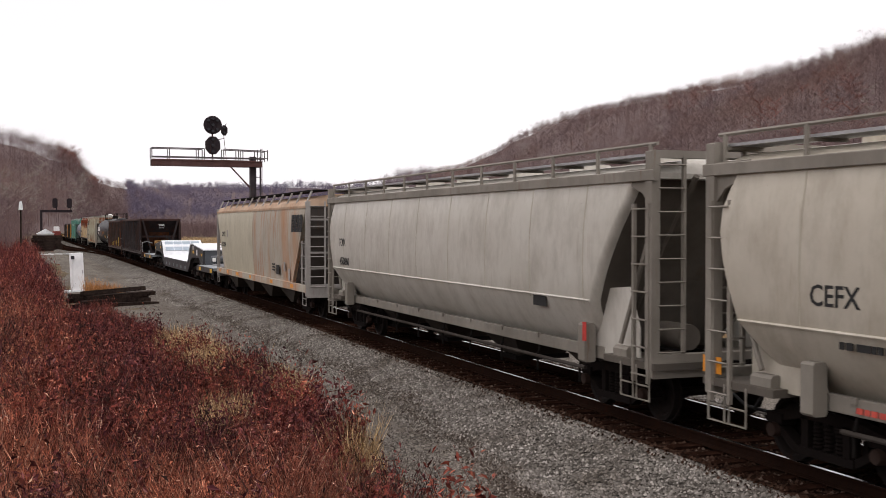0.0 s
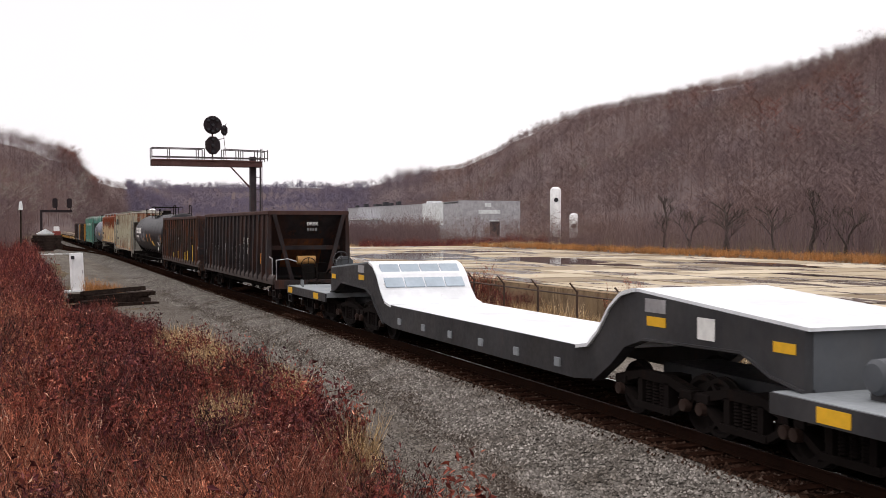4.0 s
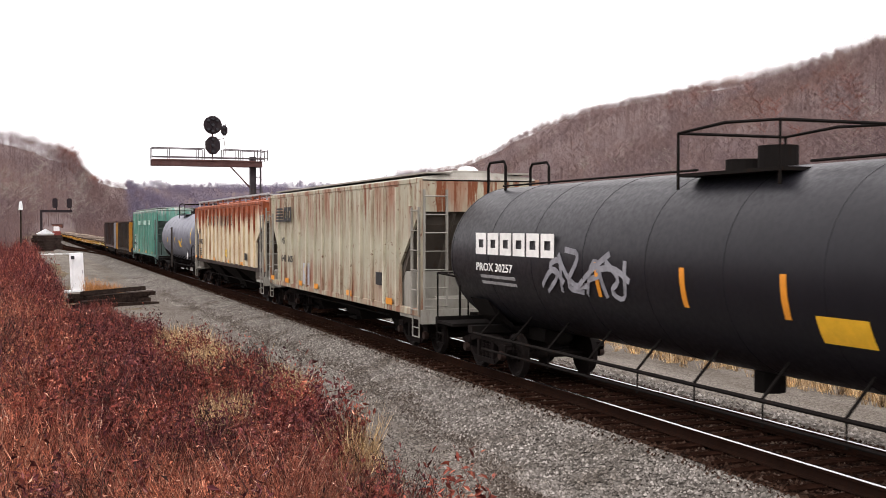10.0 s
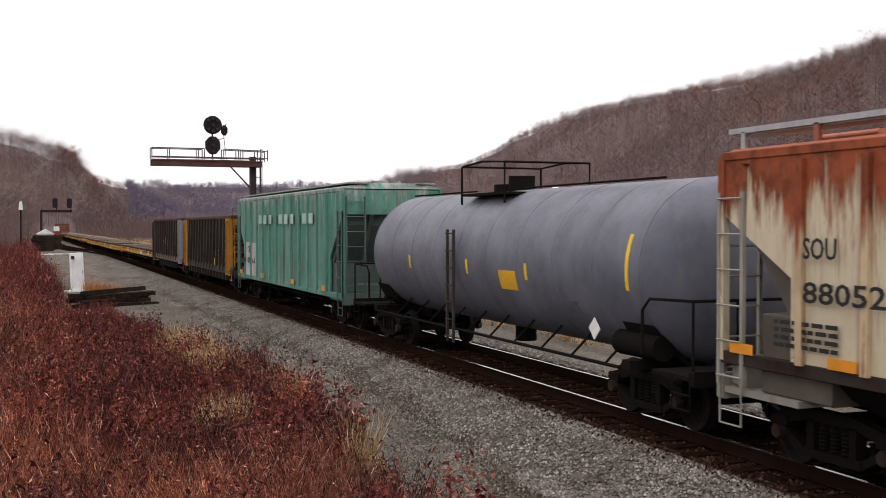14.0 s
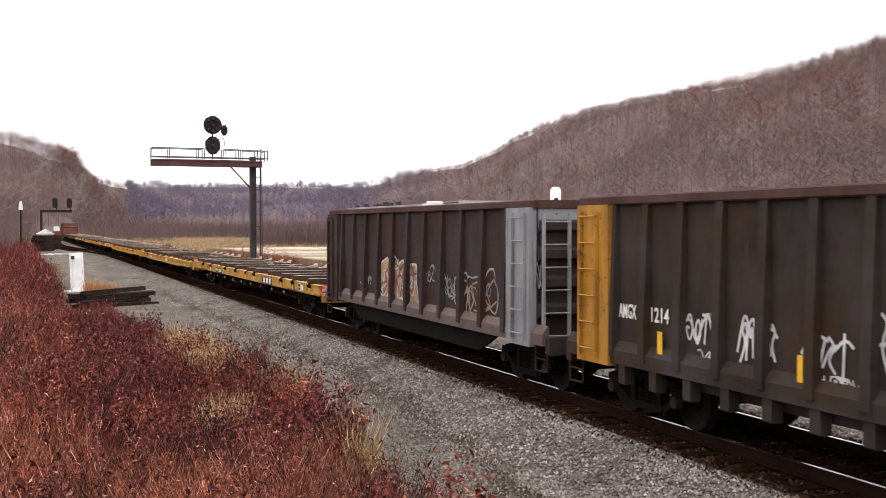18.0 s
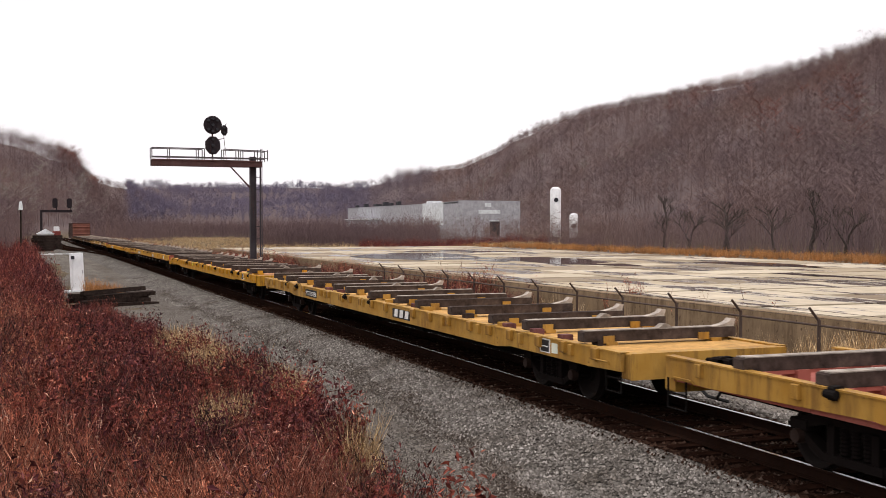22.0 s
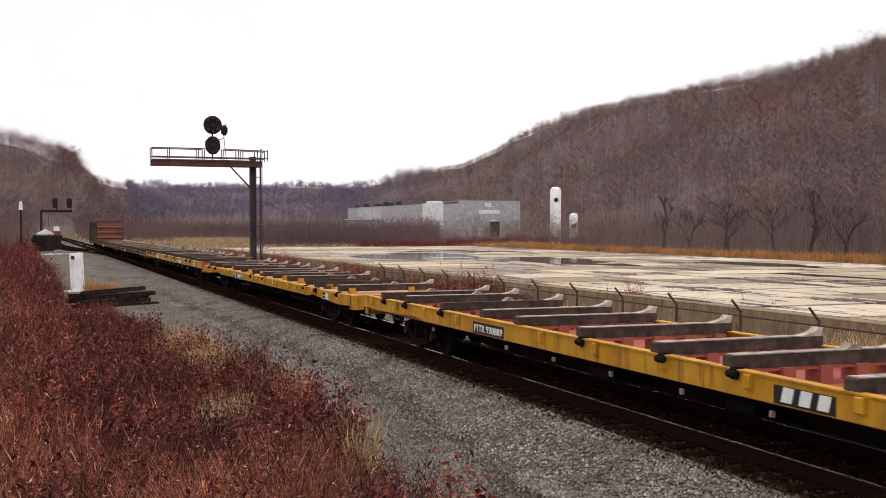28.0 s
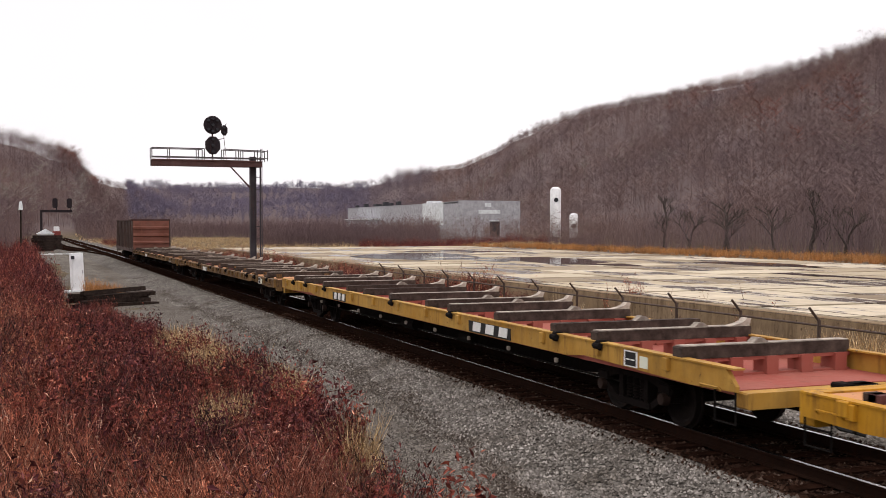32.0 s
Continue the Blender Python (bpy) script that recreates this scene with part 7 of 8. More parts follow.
M_TANKB = paint("black_tank_paint", (0.007, 0.0066, 0.009), rust=(0.03, 0.022, 0.017), rusty=0.06, dirt=(0.014, 0.0138, 0.017), dirty=0.5, fade=(0.009, 0.0087, 0.0118), rough=0.42, seed=15, spec=0.17, bump=0.02)
M_TANKG = paint("slate_tank_paint", (0.1, 0.108, 0.14), rust=(0.2, 0.16, 0.08), rusty=0.2, dirt=(0.055, 0.053, 0.058), dirty=0.7, fade=(0.16, 0.168, 0.2), rough=0.45, seed=16, spec=0.25, bump=0.03)


def on_tank(r, zc, z):
    return -math.sqrt(max(0.01, r * r - (z - zc) ** 2))


car, h, zt = tank_car("long black tank car with white lettering", -54.1, -34.2, -9.05, 9.6, 1.44, 2.36, M_TANKB, 1, (-1.2, 1.1), True)
glyphs(car, -1.435, 7.55, 2.42, 6, 3.5, 0.42, M_LETTER, "white emblem of six hollow blocks", 0.0, 0.13)
words("PROX 30257", 0.22, M_LETTER, car, side_pose(-1.435, 7.55, 2.1), width=1.7)
for k in range(2):
    curved_patch(car, 1.44, 2.36, 5.8, 1.84 + k * 0.12, 1.6, 0.06, bpy.data.materials.get("dull_stencil") or plain("dull_stencil", (0.3, 0.3, 0.3)), "stencil", "unreadable stencilled data")
words("PROX 30257", 0.2, M_LETTER, car, Matrix.Translation((-1.21, -8.68, 2.72)) @ pose(0, 0, 0, 0, 0, -50) @ pose(0, 0, 0, 83, 0, 0), width=0.75)
sprayed_tag(car, -1.4, 4.6, 1.85, 2.7, 0.55, 4, plain("grey_spray", (0.22, 0.22, 0.24)), seed=9, thick=0.1, surface=lambda q: on_tank(1.44, 2.36, q))
for y in (2.6, 0.2, -1.95, -8.1):
    curved_patch(car, 1.44, 2.36, y, 1.85, 0.11, 0.55, M_ORANGE_R, "paint_mark", "amber reflective strip")
curved_patch(car, 1.44, 2.36, -3.25, 1.62, 0.85, 0.32, M_YELLOW, "placard", "yellow warning placard")
curved_patch(car, 1.44, 2.36, -6.3, 1.66, 0.5, 0.24, M_LETTER, "placard", "pale placard")
for k in range(5):
    curved_patch(car, 1.44, 2.36, -8.0 + 0.1 * (k % 2), 1.72 + k * 0.13, 1.35 - 0.2 * (k % 3), 0.035, bpy.data.materials.get("grey_stencil") or plain("grey_stencil", (0.4, 0.4, 0.4)), "stencil", "unreadable stencilled data")
curved_patch(car, 1.44, 2.36, -7.7, 1.38, 0.6, 0.24, plain("grey_plate", (0.22, 0.22, 0.22)), "data_plate")
for x in (-0.5, 0.5):
    for y in (-8.45, 8.2):
        part("hoop_rail", Mesh().tube([(x, y, zt - 0.15), (x, y, zt + 0.42), (x, y + 0.1, zt + 0.52), (x, y + 0.8, zt + 0.52), (x, y + 0.9, zt + 0.42), (x, y + 0.9, zt - 0.15)], 0.03, 6), M_UNDER, car)
part("placard", Mesh().prism([(-0.0, 0.16), (0.16, 0), (0, -0.16), (-0.16, 0)], -0.005, 0.005, "x"), M_LETTER, car, "diamond hazard placard", at=pose(-1.46, -h + 2.75, 1.45))

car, h, zt = tank_car("slate grey tank car with a low saddle", 1.1, 17.6, -7.4, 7.0, 1.43, 2.3, M_TANKG, 2, (-0.8, 1.45), False)
curved_patch(car, 1.43, 2.3, -2.3, 1.78, 0.75, 0.36, M_YELLOW, "placard", "yellow warning placard")
for y in (3.5, 0.0, -2.8, -6.35):
    curved_patch(car, 1.43, 2.3, y, 2.0, 0.09, 0.3 if y > -5 else 0.85, M_SPRAYY, "paint_mark", "yellow painted strip")
curved_patch(car, 1.43, 2.3, -4.5, 1.5, 0.45, 0.22, plain("slate_plate", (0.12, 0.125, 0.14)), "data_plate")
part("placard", Mesh().prism([(-0.0, 0.18), (0.18, 0), (0, -0.18), (-0.18, 0)], -0.005, 0.005, "x"), M_LETTER, car, "diamond hazard placard", at=pose(-1.44, -h + 2.9, 1.35))


# -- ribbed covered hoppers --
def ribbed_hopper(label, u0, u1, ze, body, endm, ribs, roof, seed, rail_on_roof, under, rib_mat=None, slope_mat=None, sill_mat=None, zb=0.98):
    car, h = new_car("covered_hopper_car", label, "hopper car", u0, u1, 1.95)
    w = 1.46
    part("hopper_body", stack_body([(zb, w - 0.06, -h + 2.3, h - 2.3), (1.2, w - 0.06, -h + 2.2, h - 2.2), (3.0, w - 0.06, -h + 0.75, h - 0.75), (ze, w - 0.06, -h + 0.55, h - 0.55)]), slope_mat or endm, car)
    for x in (-w, w):
        side = [(-h + 0.45, ze), (h - 0.45, ze), (h - 0.45, ze - 0.75), (h - 1.75, zb + 1.0), (h - 1.75, zb), (-h + 1.75, zb), (-h + 1.75, zb + 1.0), (-h + 0.45, ze - 0.75)]
        part("side_sheet", Mesh().prism(side, x - 0.03, x + 0.03, "x"), body, car)
        part("side_sill", Mesh().box(x - 0.05, x + 0.06, -h + 0.35, h - 0.35, zb - 0.14, zb + 0.02, 0.01), sill_mat or body, car)
        part("eave_rail", Mesh().box(x - 0.05, x + 0.05, -h + 0.4, h - 0.4, ze - 0.05, ze + 0.06, 0.01), body, car)
        for s in (-1, 1):
            part("corner_post", Mesh().box(x - 0.06, x + 0.04, s * (h - 0.4) - 0.06, s * (h - 0.4) + 0.06, zb - 0.1, ze), body, car)
    for k in range(ribs):
        y = -h + 0.9 + k * (2 * h - 1.8) / (ribs - 1)
        for x in (-1, 1):
            z0 = zb if abs(y) < h - 1.7 else zb + 1.1 + (abs(y) - h + 1.75) * 1.5
            part("side_rib", Mesh().prism([(y - 0.055, z0), (y + 0.055, z0), (y + 0.05, ze - 0.1), (y - 0.05, ze - 0.1)], x * w, x * (w + 0.1), "x"), rib_mat or body, car)
    for s in (-1, 1):
        ye = s * (h - 0.35)
        part("end_platform", Mesh().box(-1.46, 1.46, min(ye, ye - s * 1.5), max(ye, ye - s * 1.5), 0.84, 0.92), endm, car)
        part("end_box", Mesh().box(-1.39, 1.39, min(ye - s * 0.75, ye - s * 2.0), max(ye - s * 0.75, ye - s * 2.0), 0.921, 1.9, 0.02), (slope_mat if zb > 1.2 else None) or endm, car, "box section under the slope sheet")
        part("end_beam", Mesh().box(-1.36, 1.36, min(ye - s * 0.1, ye - s * 0.4), max(ye - s * 0.1, ye - s * 0.4), 0.925, 1.3, 0.03), endm, car)
        part("end_sill", Mesh().box(-1.48, 1.48, ye - 0.07, ye + 0.07, 0.75, 1.08, 0.02), endm, car)
        ladder_part(car, -1.5, ye - s * 0.02, ye - s * 0.5, 0.95, 3.4, endm, 6)
        end_ladder(car, ye + s * 0.03, -1.4, -0.85, 1.0, ze - 0.2, endm, 7)
        part("end_top_sheet", Mesh().box(-w, w, ye - s * 0.1 - 0.03, ye - s * 0.1 + 0.03, ze - 0.7, ze), body, car)
        stirrup(car, ye - s * 0.25, endm)
        for x in (-0.6, 0.6):
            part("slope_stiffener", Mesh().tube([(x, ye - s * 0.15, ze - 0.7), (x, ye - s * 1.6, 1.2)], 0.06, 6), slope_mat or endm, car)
    part("brake_gear", Mesh().box(0.1, 0.6, -h + 0.5, -h + 0.9, 1.3, 1.8, 0.05), M_UNDER, car)
    brake_wheel(car, 0.45, -h + 0.3, 1.85, M_UNDER)
    part("air_reservoir", Mesh().tube([(-0.9, -h + 1.0, 1.15), (0.1, -h + 1.0, 1.15)], 0.19, 14), endm, car, smooth=True)
    part("roof", stack_body([(ze + 0.03, w + 0.02, -h + 0.4, h - 0.4), (ze + 0.1, w - 0.1, -h + 0.45, h - 0.45), (ze + 0.2, 0.5, -h + 0.5, h - 0.5)]), roof, car)
    for k in range(10):
        y = -h + 1.5 + k * (2 * h - 3.0) / 9
        part("roof_hatch", Mesh().box(-0.45, 0.45, y - 0.5, y + 0.5, ze + 0.2, ze + 0.28, 0.03), roof, car)
    for s in (-1, 1):
        if rail_on_roof:
            part("running_board", Mesh().box(s * 1.05 - 0.22, s * 1.05 + 0.22, -h + 0.3, h - 0.3, ze + 0.28, ze + 0.32), M_GALV, car)
            part("walkway_rail", Mesh().box(s * 1.3 - 0.03, s * 1.3 + 0.03, -h + 0.3, h - 0.3, ze + 0.3, ze + 0.37), M_GALV, car)
            for k in range(13):
                y = -h + 0.6 + k * (2 * h - 1.2) / 12
                part("walkway_bracket", Mesh().box(s * 1.3 - 0.03, s * 1.3 + 0.03, y - 0.04, y + 0.04, ze + 0.05, ze + 0.32), roof if k % 3 else M_GALV, car)
        else:
            part("running_board", Mesh().box(s * 1.0 - 0.3, s * 1.0 + 0.3, -h + 0.4, h - 0.4, ze + 0.17, ze + 0.21), roof, car)
    underframe(car, h)
    for k in range(3):
        y = 0.4 + (k - 1) * 4.4
        bay = part("discharge_hopper", stack_body([(0.22, 0.5, y - 0.6, y + 0.6), (0.5, 0.62, y - 0.72, y + 0.72), (zb - 0.1, 1.38, y - 2.18, y + 2.18)]), under, car)
        part("outlet_gate", Mesh().box(-0.62, 0.62, y - 0.42, y + 0.42, 0.2, 0.3, 0.01).tube([(-1.1, y, 0.32), (-0.4, y, 0.32)], 0.03, 6), M_UNDER, bay)
    for x in (-1.2, 1.2):
        part("side_pipe", Mesh().tube([(x, -h + 3.4, 0.72), (x, h - 3.4, 0.72)], 0.022, 6), M_UNDER, car)
    return car, h


M_NS = paint("cream_grey_streaked", (0.35, 0.33, 0.245), rust=(0.17, 0.055, 0.024), rusty=0.56, dirt=(0.24, 0.2, 0.12), dirty=0.6, fade=(0.41, 0.39, 0.3), streak=0.9, rough=0.6, seed=21, bands=(4.0, 1.06))
# grime on the slope sheets, darkened further to paint in their shade
M_SLOPE = paint("shaded_grimy_slope", (0.075, 0.064, 0.052), rust=(0.09, 0.05, 0.03), rusty=0.3, dirty=0.5, rough=0.85, seed=20)
M_NSEND = paint("grey_hopper_end", (0.235, 0.225, 0.195), rust=(0.1, 0.045, 0.025), rusty=0.35, dirty=0.6, seed=22)
M_SOU = paint("cream_red_rusted", (0.57, 0.5, 0.36), rust=(0.23, 0.06, 0.026), rusty=0.42, dirt=(0.36, 0.26, 0.13), dirty=0.6, fade=(0.6, 0.54, 0.4), streak=0.8, rough=0.65, seed=23, top=(3.2, (0.3, 0.075, 0.03)), seams=(-7.925, 1.0567))
M_SOUROOF = paint("rust_red_roof", (0.28, 0.10, 0.06), rust=(0.2, 0.07, 0.04), rusty=0.5, rough=0.8, seed=24)
M_PC = paint("jade_green_paint", (0.05, 0.20, 0.155), rust=(0.11, 0.08, 0.062), rusty=0.5, wash=(0.22, 0.32, 0.275), wash_z=0.1, wash_soft=0.2, seams=(-7.35, 1.1308), dirt=(0.1, 0.1, 0.08), dirty=0.9, fade=(0.1, 0.29, 0.235), streak=0.7, rough=0.6, seed=25, top=(3.95, (0.4, 0.42, 0.39)))
M_REPAINT = paint("pale_grey_repaint", (0.36, 0.365, 0.36), rusty=0.2, dirty=0.5, seed=40)
M_PCEND = paint("jade_green_end", (0.055, 0.085, 0.076), rust=(0.08, 0.05, 0.035), rusty=0.4, dirty=0.5, seed=26)
car, h = ribbed_hopper("cream ribbed covered hopper car streaked with rust", -33.8, -17.2, 4.0, M_NS, M_NSEND, 16, M_NSEND, 1, False, M_UNDER, paint("cream_rib", (0.4, 0.38, 0.29), rust=(0.15, 0.055, 0.026), rusty=0.55, dirt=(0.24, 0.2, 0.12), dirty=0.6, streak=0.85, seed=27, bands=(4.0, 1.06)), M_SLOPE, None, 1.06)
part("roof_cover", Mesh().loft([[(0.3 + (0.3 + 0.05 * math.sin(a * 2.1)) * k * math.cos(a * 0.52), -h + 1.9 + (0.34 + 0.06 * math.sin(a * 1.6)) * k * math.sin(a * 0.52) * 1.2, 4.2 + z) for a in range(12)] for z, k in ((0, 1), (0.12, 0.95), (0.2, 0.6), (0.23, 0.1))]), M_WHITE, car, "crumpled white cover over a roof hatch", smooth=True)
em = part("emblem", Mesh().box(-1.585, -1.575, h - 2.95, h - 1.65, 3.12, 3.18), M_BLACKLET, car, "black striped emblem with two blocks")
for k in range(1, 5):
    part("emblem_stripe", Mesh().box(-1.585, -1.575, h - 2.8 + 0.03 * k, h - 1.65 - 0.04 * k, 3.12 + k * 0.1, 3.18 + k * 0.1), M_BLACKLET, em)
glyphs(car, -1.58, h - 2.9, 3.12, 2, 1.15, 0.48, M_BLACKLET, "two black emblem blocks", 0.1, 0.13)
words("NS", 0.3, M_BLACKLET, car, side_pose(-1.575, h - 2.55, 2.38), width=0.42)
words("641 105", 0.3, M_BLACKLET, car, side_pose(-1.575, h - 2.5, 1.78), width=1.65)
patch(car, -1.5, 2.2, 1.12, 0.8, 0.68, plain("pale_repaint", (0.38, 0.39, 0.41), 0.6, 0.15, 4), "patch_panel", "pale repainted patch")
part("placard", Mesh().prism([(2.62 + 0.16 * math.cos(a * 0.785), 1.6 + 0.2 * math.sin(a * 0.785)) for a in range(8)], -1.512, -1.507, "x"), M_YELLOW, car, "yellow round placard")
for y in (h - 1.2, h - 3.4, 3.0, 1.0, -2.6, -h + 2.2):
    patch(car, -1.54, y, 1.07, 0.48, 0.15, M_ORANGE_R)
patch(car, -1.54, -h + 3.0, 1.5, 0.5, 0.32, M_PLATE, "data_plate")
car, h = ribbed_hopper("cream ribbed covered hopper car heavily stained with red rust", -16.7, 0.95, 3.85, M_SOU, M_NSEND, 16, M_SOUROOF, 2, True, M_UNDER, paint("rusted_rib", (0.45, 0.35, 0.22), rust=(0.2, 0.052, 0.024), rusty=0.45, dirt=(0.22, 0.1, 0.05), dirty=0.9, streak=0.85, seed=28, top=(2.9, (0.26, 0.065, 0.028))), M_SLOPE, paint("black_rusty_sill", (0.02, 0.014, 0.012), rust=(0.07, 0.026, 0.014), rusty=0.5, spec=0.06, seed=72), 1.36)
M_FADED = plain("faded_black_stencil", (0.12, 0.095, 0.075))
for k in range(8):
    y = h - 4.88 - k * 0.87
    glyphs(car, -1.57, y, 3.0, 1, 0.29, 0.42, M_FADED, "faded dark emblem block", 0.0, 0.065)
words("SOU", 0.34, M_BLACKLET, car, side_pose(-1.575, h - 2.05, 2.6), width=0.55)
words("88052", 0.34, M_BLACKLET, car, side_pose(-1.575, h - 2.05, 2.1), width=1.3)
bars(car, -1.54, h - 2.6, 1.55, 1.1, 0.36, 4, M_BLACKLET, seed=3)
for y in (h - 1.1, h - 2.9, 2.2, -1.6, -4.6):
    patch(car, -1.54, y, 1.38, 0.46, 0.13, M_ORANGE_R)
scrawl(car, -1.54, -1.0, 1.62, 0.4, 0.35, 2, M_SPRAYY, seed=5, thick=0.05)
patch(car, -1.54, -h + 3.4, 1.6, 0.44, 0.28, M_PLATE, "data_plate")
car, h = ribbed_hopper("jade green ribbed covered hopper car with faded paint", 18.0, 34.5, 4.0, M_PC, M_PCEND, 14, M_PC, 3, False, M_UNDER, paint("jade_rib", (0.07, 0.22, 0.17), rust=(0.16, 0.13, 0.1), rusty=0.5, dirt=(0.3, 0.33, 0.3), dirty=0.7, seed=29), None, None, 1.04)
patch(car, -1.5, h - 4.3, 1.04, 2.53, 1.29, M_REPAINT, "patch_panel", "grey repainted panel")
words("CR", 0.34, M_BLACKLET, car, side_pose(-1.575, h - 2.75, 1.95), width=0.54)
for k, text in enumerate(("88", "89", "61")):
    words(text, 0.3, M_BLACKLET, car, side_pose(-1.575, h - 1.85 - 0.87 * k, 1.54), width=0.54)
for k in range(10):
    patch(car, -1.545, h - 5.3 - k * 0.85, 3.05, 0.5, 0.32, M_PC if k % 4 == 3 else paint("ghost_lettering", (0.3, 0.42, 0.37), rusty=0.2) if k == 0 else bpy.data.materials["ghost_lettering"], "emblem_block", "ghosted pale lettering block")
for y in (h - 1.55, 2.6, -2.2, -h + 2.0):
    patch(car, -1.545, y, 1.05, 0.52, 0.17, M_ORANGE_R)


# -- gondolas --
M_GON1 = paint("olive_brown_gondola", (0.019, 0.0135, 0.011), rust=(0.06, 0.026, 0.014), rusty=0.4, dirt=(0.038, 0.03, 0.021), dirty=0.5, rough=0.8, seed=31, wash=(0.036, 0.02, 0.011))
M_GON2 = paint("dark_plum_gondola", (0.021, 0.013, 0.013), rust=(0.06, 0.024, 0.015), rusty=0.35, dirt=(0.05, 0.034, 0.027), dirty=0.4, rough=0.8, seed=32, wash=(0.04, 0.019, 0.014))
M_GONY = paint("yellow_gondola_end", (0.33, 0.15, 0.011), rust=(0.09, 0.038, 0.014), rusty=0.65, dirty=0.4, seed=33)
M_GONGREY = paint("grey_blue_gondola_end", (0.2, 0.215, 0.23), rust=(0.12, 0.06, 0.04), rusty=0.5, dirty=0.4, seed=34)


M_ENDRIB = paint("rusty_tan_end", (0.1, 0.05, 0.025), rust=(0.09, 0.035, 0.02), rusty=0.6, dirty=0.5, seed=37)


def gondola(label, u0, u1, mats, posts, endm, zb):
    car, h, w = open_car("gondola_car", label, u0, u1, 3.35, 1.0, mats, posts, (0, 0), 1.95)
    for s in (-1, 1):
        y = s * (h - 0.75)
        part("corner_panel", Mesh().prism([(y, 3.3), (y - s * 0.98, 3.3), (y - s * 0.98, 0.85), (y, 0.85)], -1.595, -1.445, "x"), endm if s < 0 or zb < 0.9 else mats[0], car)
        part("end_top_panel", Mesh().box(-1.42, 1.42, y + s * 0.02 - 0.03, y + s * 0.02 + 0.03, 2.95, 3.28), endm if s < 0 or zb < 0.9 else mats[0], car)
        for z in (1.35, 1.85, 2.35, 2.85):
            part("end_rib", Mesh().prism([(y, z), (y + s * 0.13, z + 0.06), (y + s * 0.13, z + 0.2), (y, z + 0.26)], -1.42, 1.42, "x"), M_ENDRIB if s < 0 and zb < 0.9 else mats[1], car)
        lm = endm if s < 0 or zb < 0.9 else mats[0]
        end_ladder(car, y + s * 0.2, -1.4, -0.9, 0.9, 3.2, lm, 6)
        ladder_part(car, -1.62, y - s * 0.15, y - s * 0.65, 0.95, 3.2, lm, 6)
        part("coupler_housing", Mesh().box(-0.4, 0.4, min(y, s * (h - 0.2)), max(y, s * (h - 0.2)), 0.65, 1.05, 0.03), M_UNDER, car)
    if zb < 0.9:
        for k in range(posts - 2):
            f = (k + 1.5) / posts
            yy = -h + 0.75 + f * (2 * h - 1.5)
            part("post_foot", Mesh().box(-1.53, -1.36, yy - 0.09, yy + 0.09, zb - 0.12, 0.95, 0.02), mats[1], car)
        part("tub", stack_body([(zb, 1.3, -h + 3.6, h - 3.6), (1.0, 1.4, -h + 3.1, h - 3.1)]), mats[0], car)
    return car, h


car, h = gondola("olive-brown gondola car with yellow ends and graffiti", 35.0, 50.2, (M_GON1, M_GON1, M_RUSTTOP), 16, M_GONY, 0.72)
words("AMGX", 0.3, M_LETTER, car, side_pose(-1.455, h - 1.83, 1.6), width=0.5)
words("1214", 0.3, M_LETTER, car, side_pose(-1.455, h - 2.69, 1.6), width=0.46)
for k in range(9):
    sprayed_tag(car, -1.458, h - 3.6 - k * 1.2, 1.3 + 0.12 * (k % 3 == 0), 0.75, 0.36 + 0.12 * (k % 2), 4 + k % 2, M_SPRAYW, seed=50 + k, thick=0.04)
    if k % 2:
        sprayed_tag(car, -1.458, h - 2.6 - k * 1.25, 1.08, 0.6, 0.2, 4, M_SPRAYW, seed=150 + k, thick=0.02)
for y in (4.5, 1.5, -2.5):
    patch(car, -1.5, y, 0.98, 0.12, 0.5, M_YELLOW)
car, h = gondola("dark plum gondola car with graffiti and grey end", 50.5, 65.5, (M_GON2, M_GON2, M_RUSTTOP, paint("pale_ledge", (0.085, 0.062, 0.058), rust=(0.09, 0.05, 0.04), rusty=0.6, dirty=0.7, seed=36)), 13, M_GONGREY, 1.0)
M_SPRAYT = plain("peach_spray", (0.42, 0.27, 0.15), 0.7, 0.5, 2)
sprayed_piece(car, -1.455, 2.2, 1.15, 2.8, 0.95, 4, M_SPRAYT, M_SPRAYW, seed=70, thick=0.05)
sprayed_tag(car, -1.468, 2.0, 1.35, 2.3, 0.55, 5, plain("rust_spray", (0.22, 0.08, 0.04)), seed=72, thick=0.06)
sprayed_tag(car, -1.468, 2.2, 1.2, 2.6, 0.8, 4, M_SPRAYW, seed=71, thick=0.03)
for k, y in enumerate((-0.75, -2.0, -6.0, 3.9)):
    sprayed_tag(car, -1.458, y, 1.75 - 0.3 * (k % 2), 0.9, 0.25 + 0.12 * (k % 3), 4, M_SPRAYG, seed=80 + k, thick=0.03)
sprayed_piece(car, -1.455, -2.9, 1.25, 2.2, 0.8, 3, None, M_SPRAYG, seed=91, thick=0.045)
sprayed_tag(car, -1.458, -3.0, 1.3, 1.8, 0.5, 4, M_SPRAYT, seed=92, thick=0.04)
words("AMGX", 0.22, M_LETTER, car, side_pose(-1.455, h - 1.0, 2.55), width=0.5)
part("centre_skirt", Mesh().prism([(-h + 2.4, 0.92), (h - 2.4, 0.92), (h - 3.4, 0.5), (-h + 3.4, 0.5)], -1.42, -1.36, "x"), M_UNDER, car, "black side skirt")
for y in (h - 1.6, 3.2, 0.2, -2.8, -h + 1.4):
    patch(car, -1.53, y, 0.95, 0.5, 0.14, M_ORANGE_R)


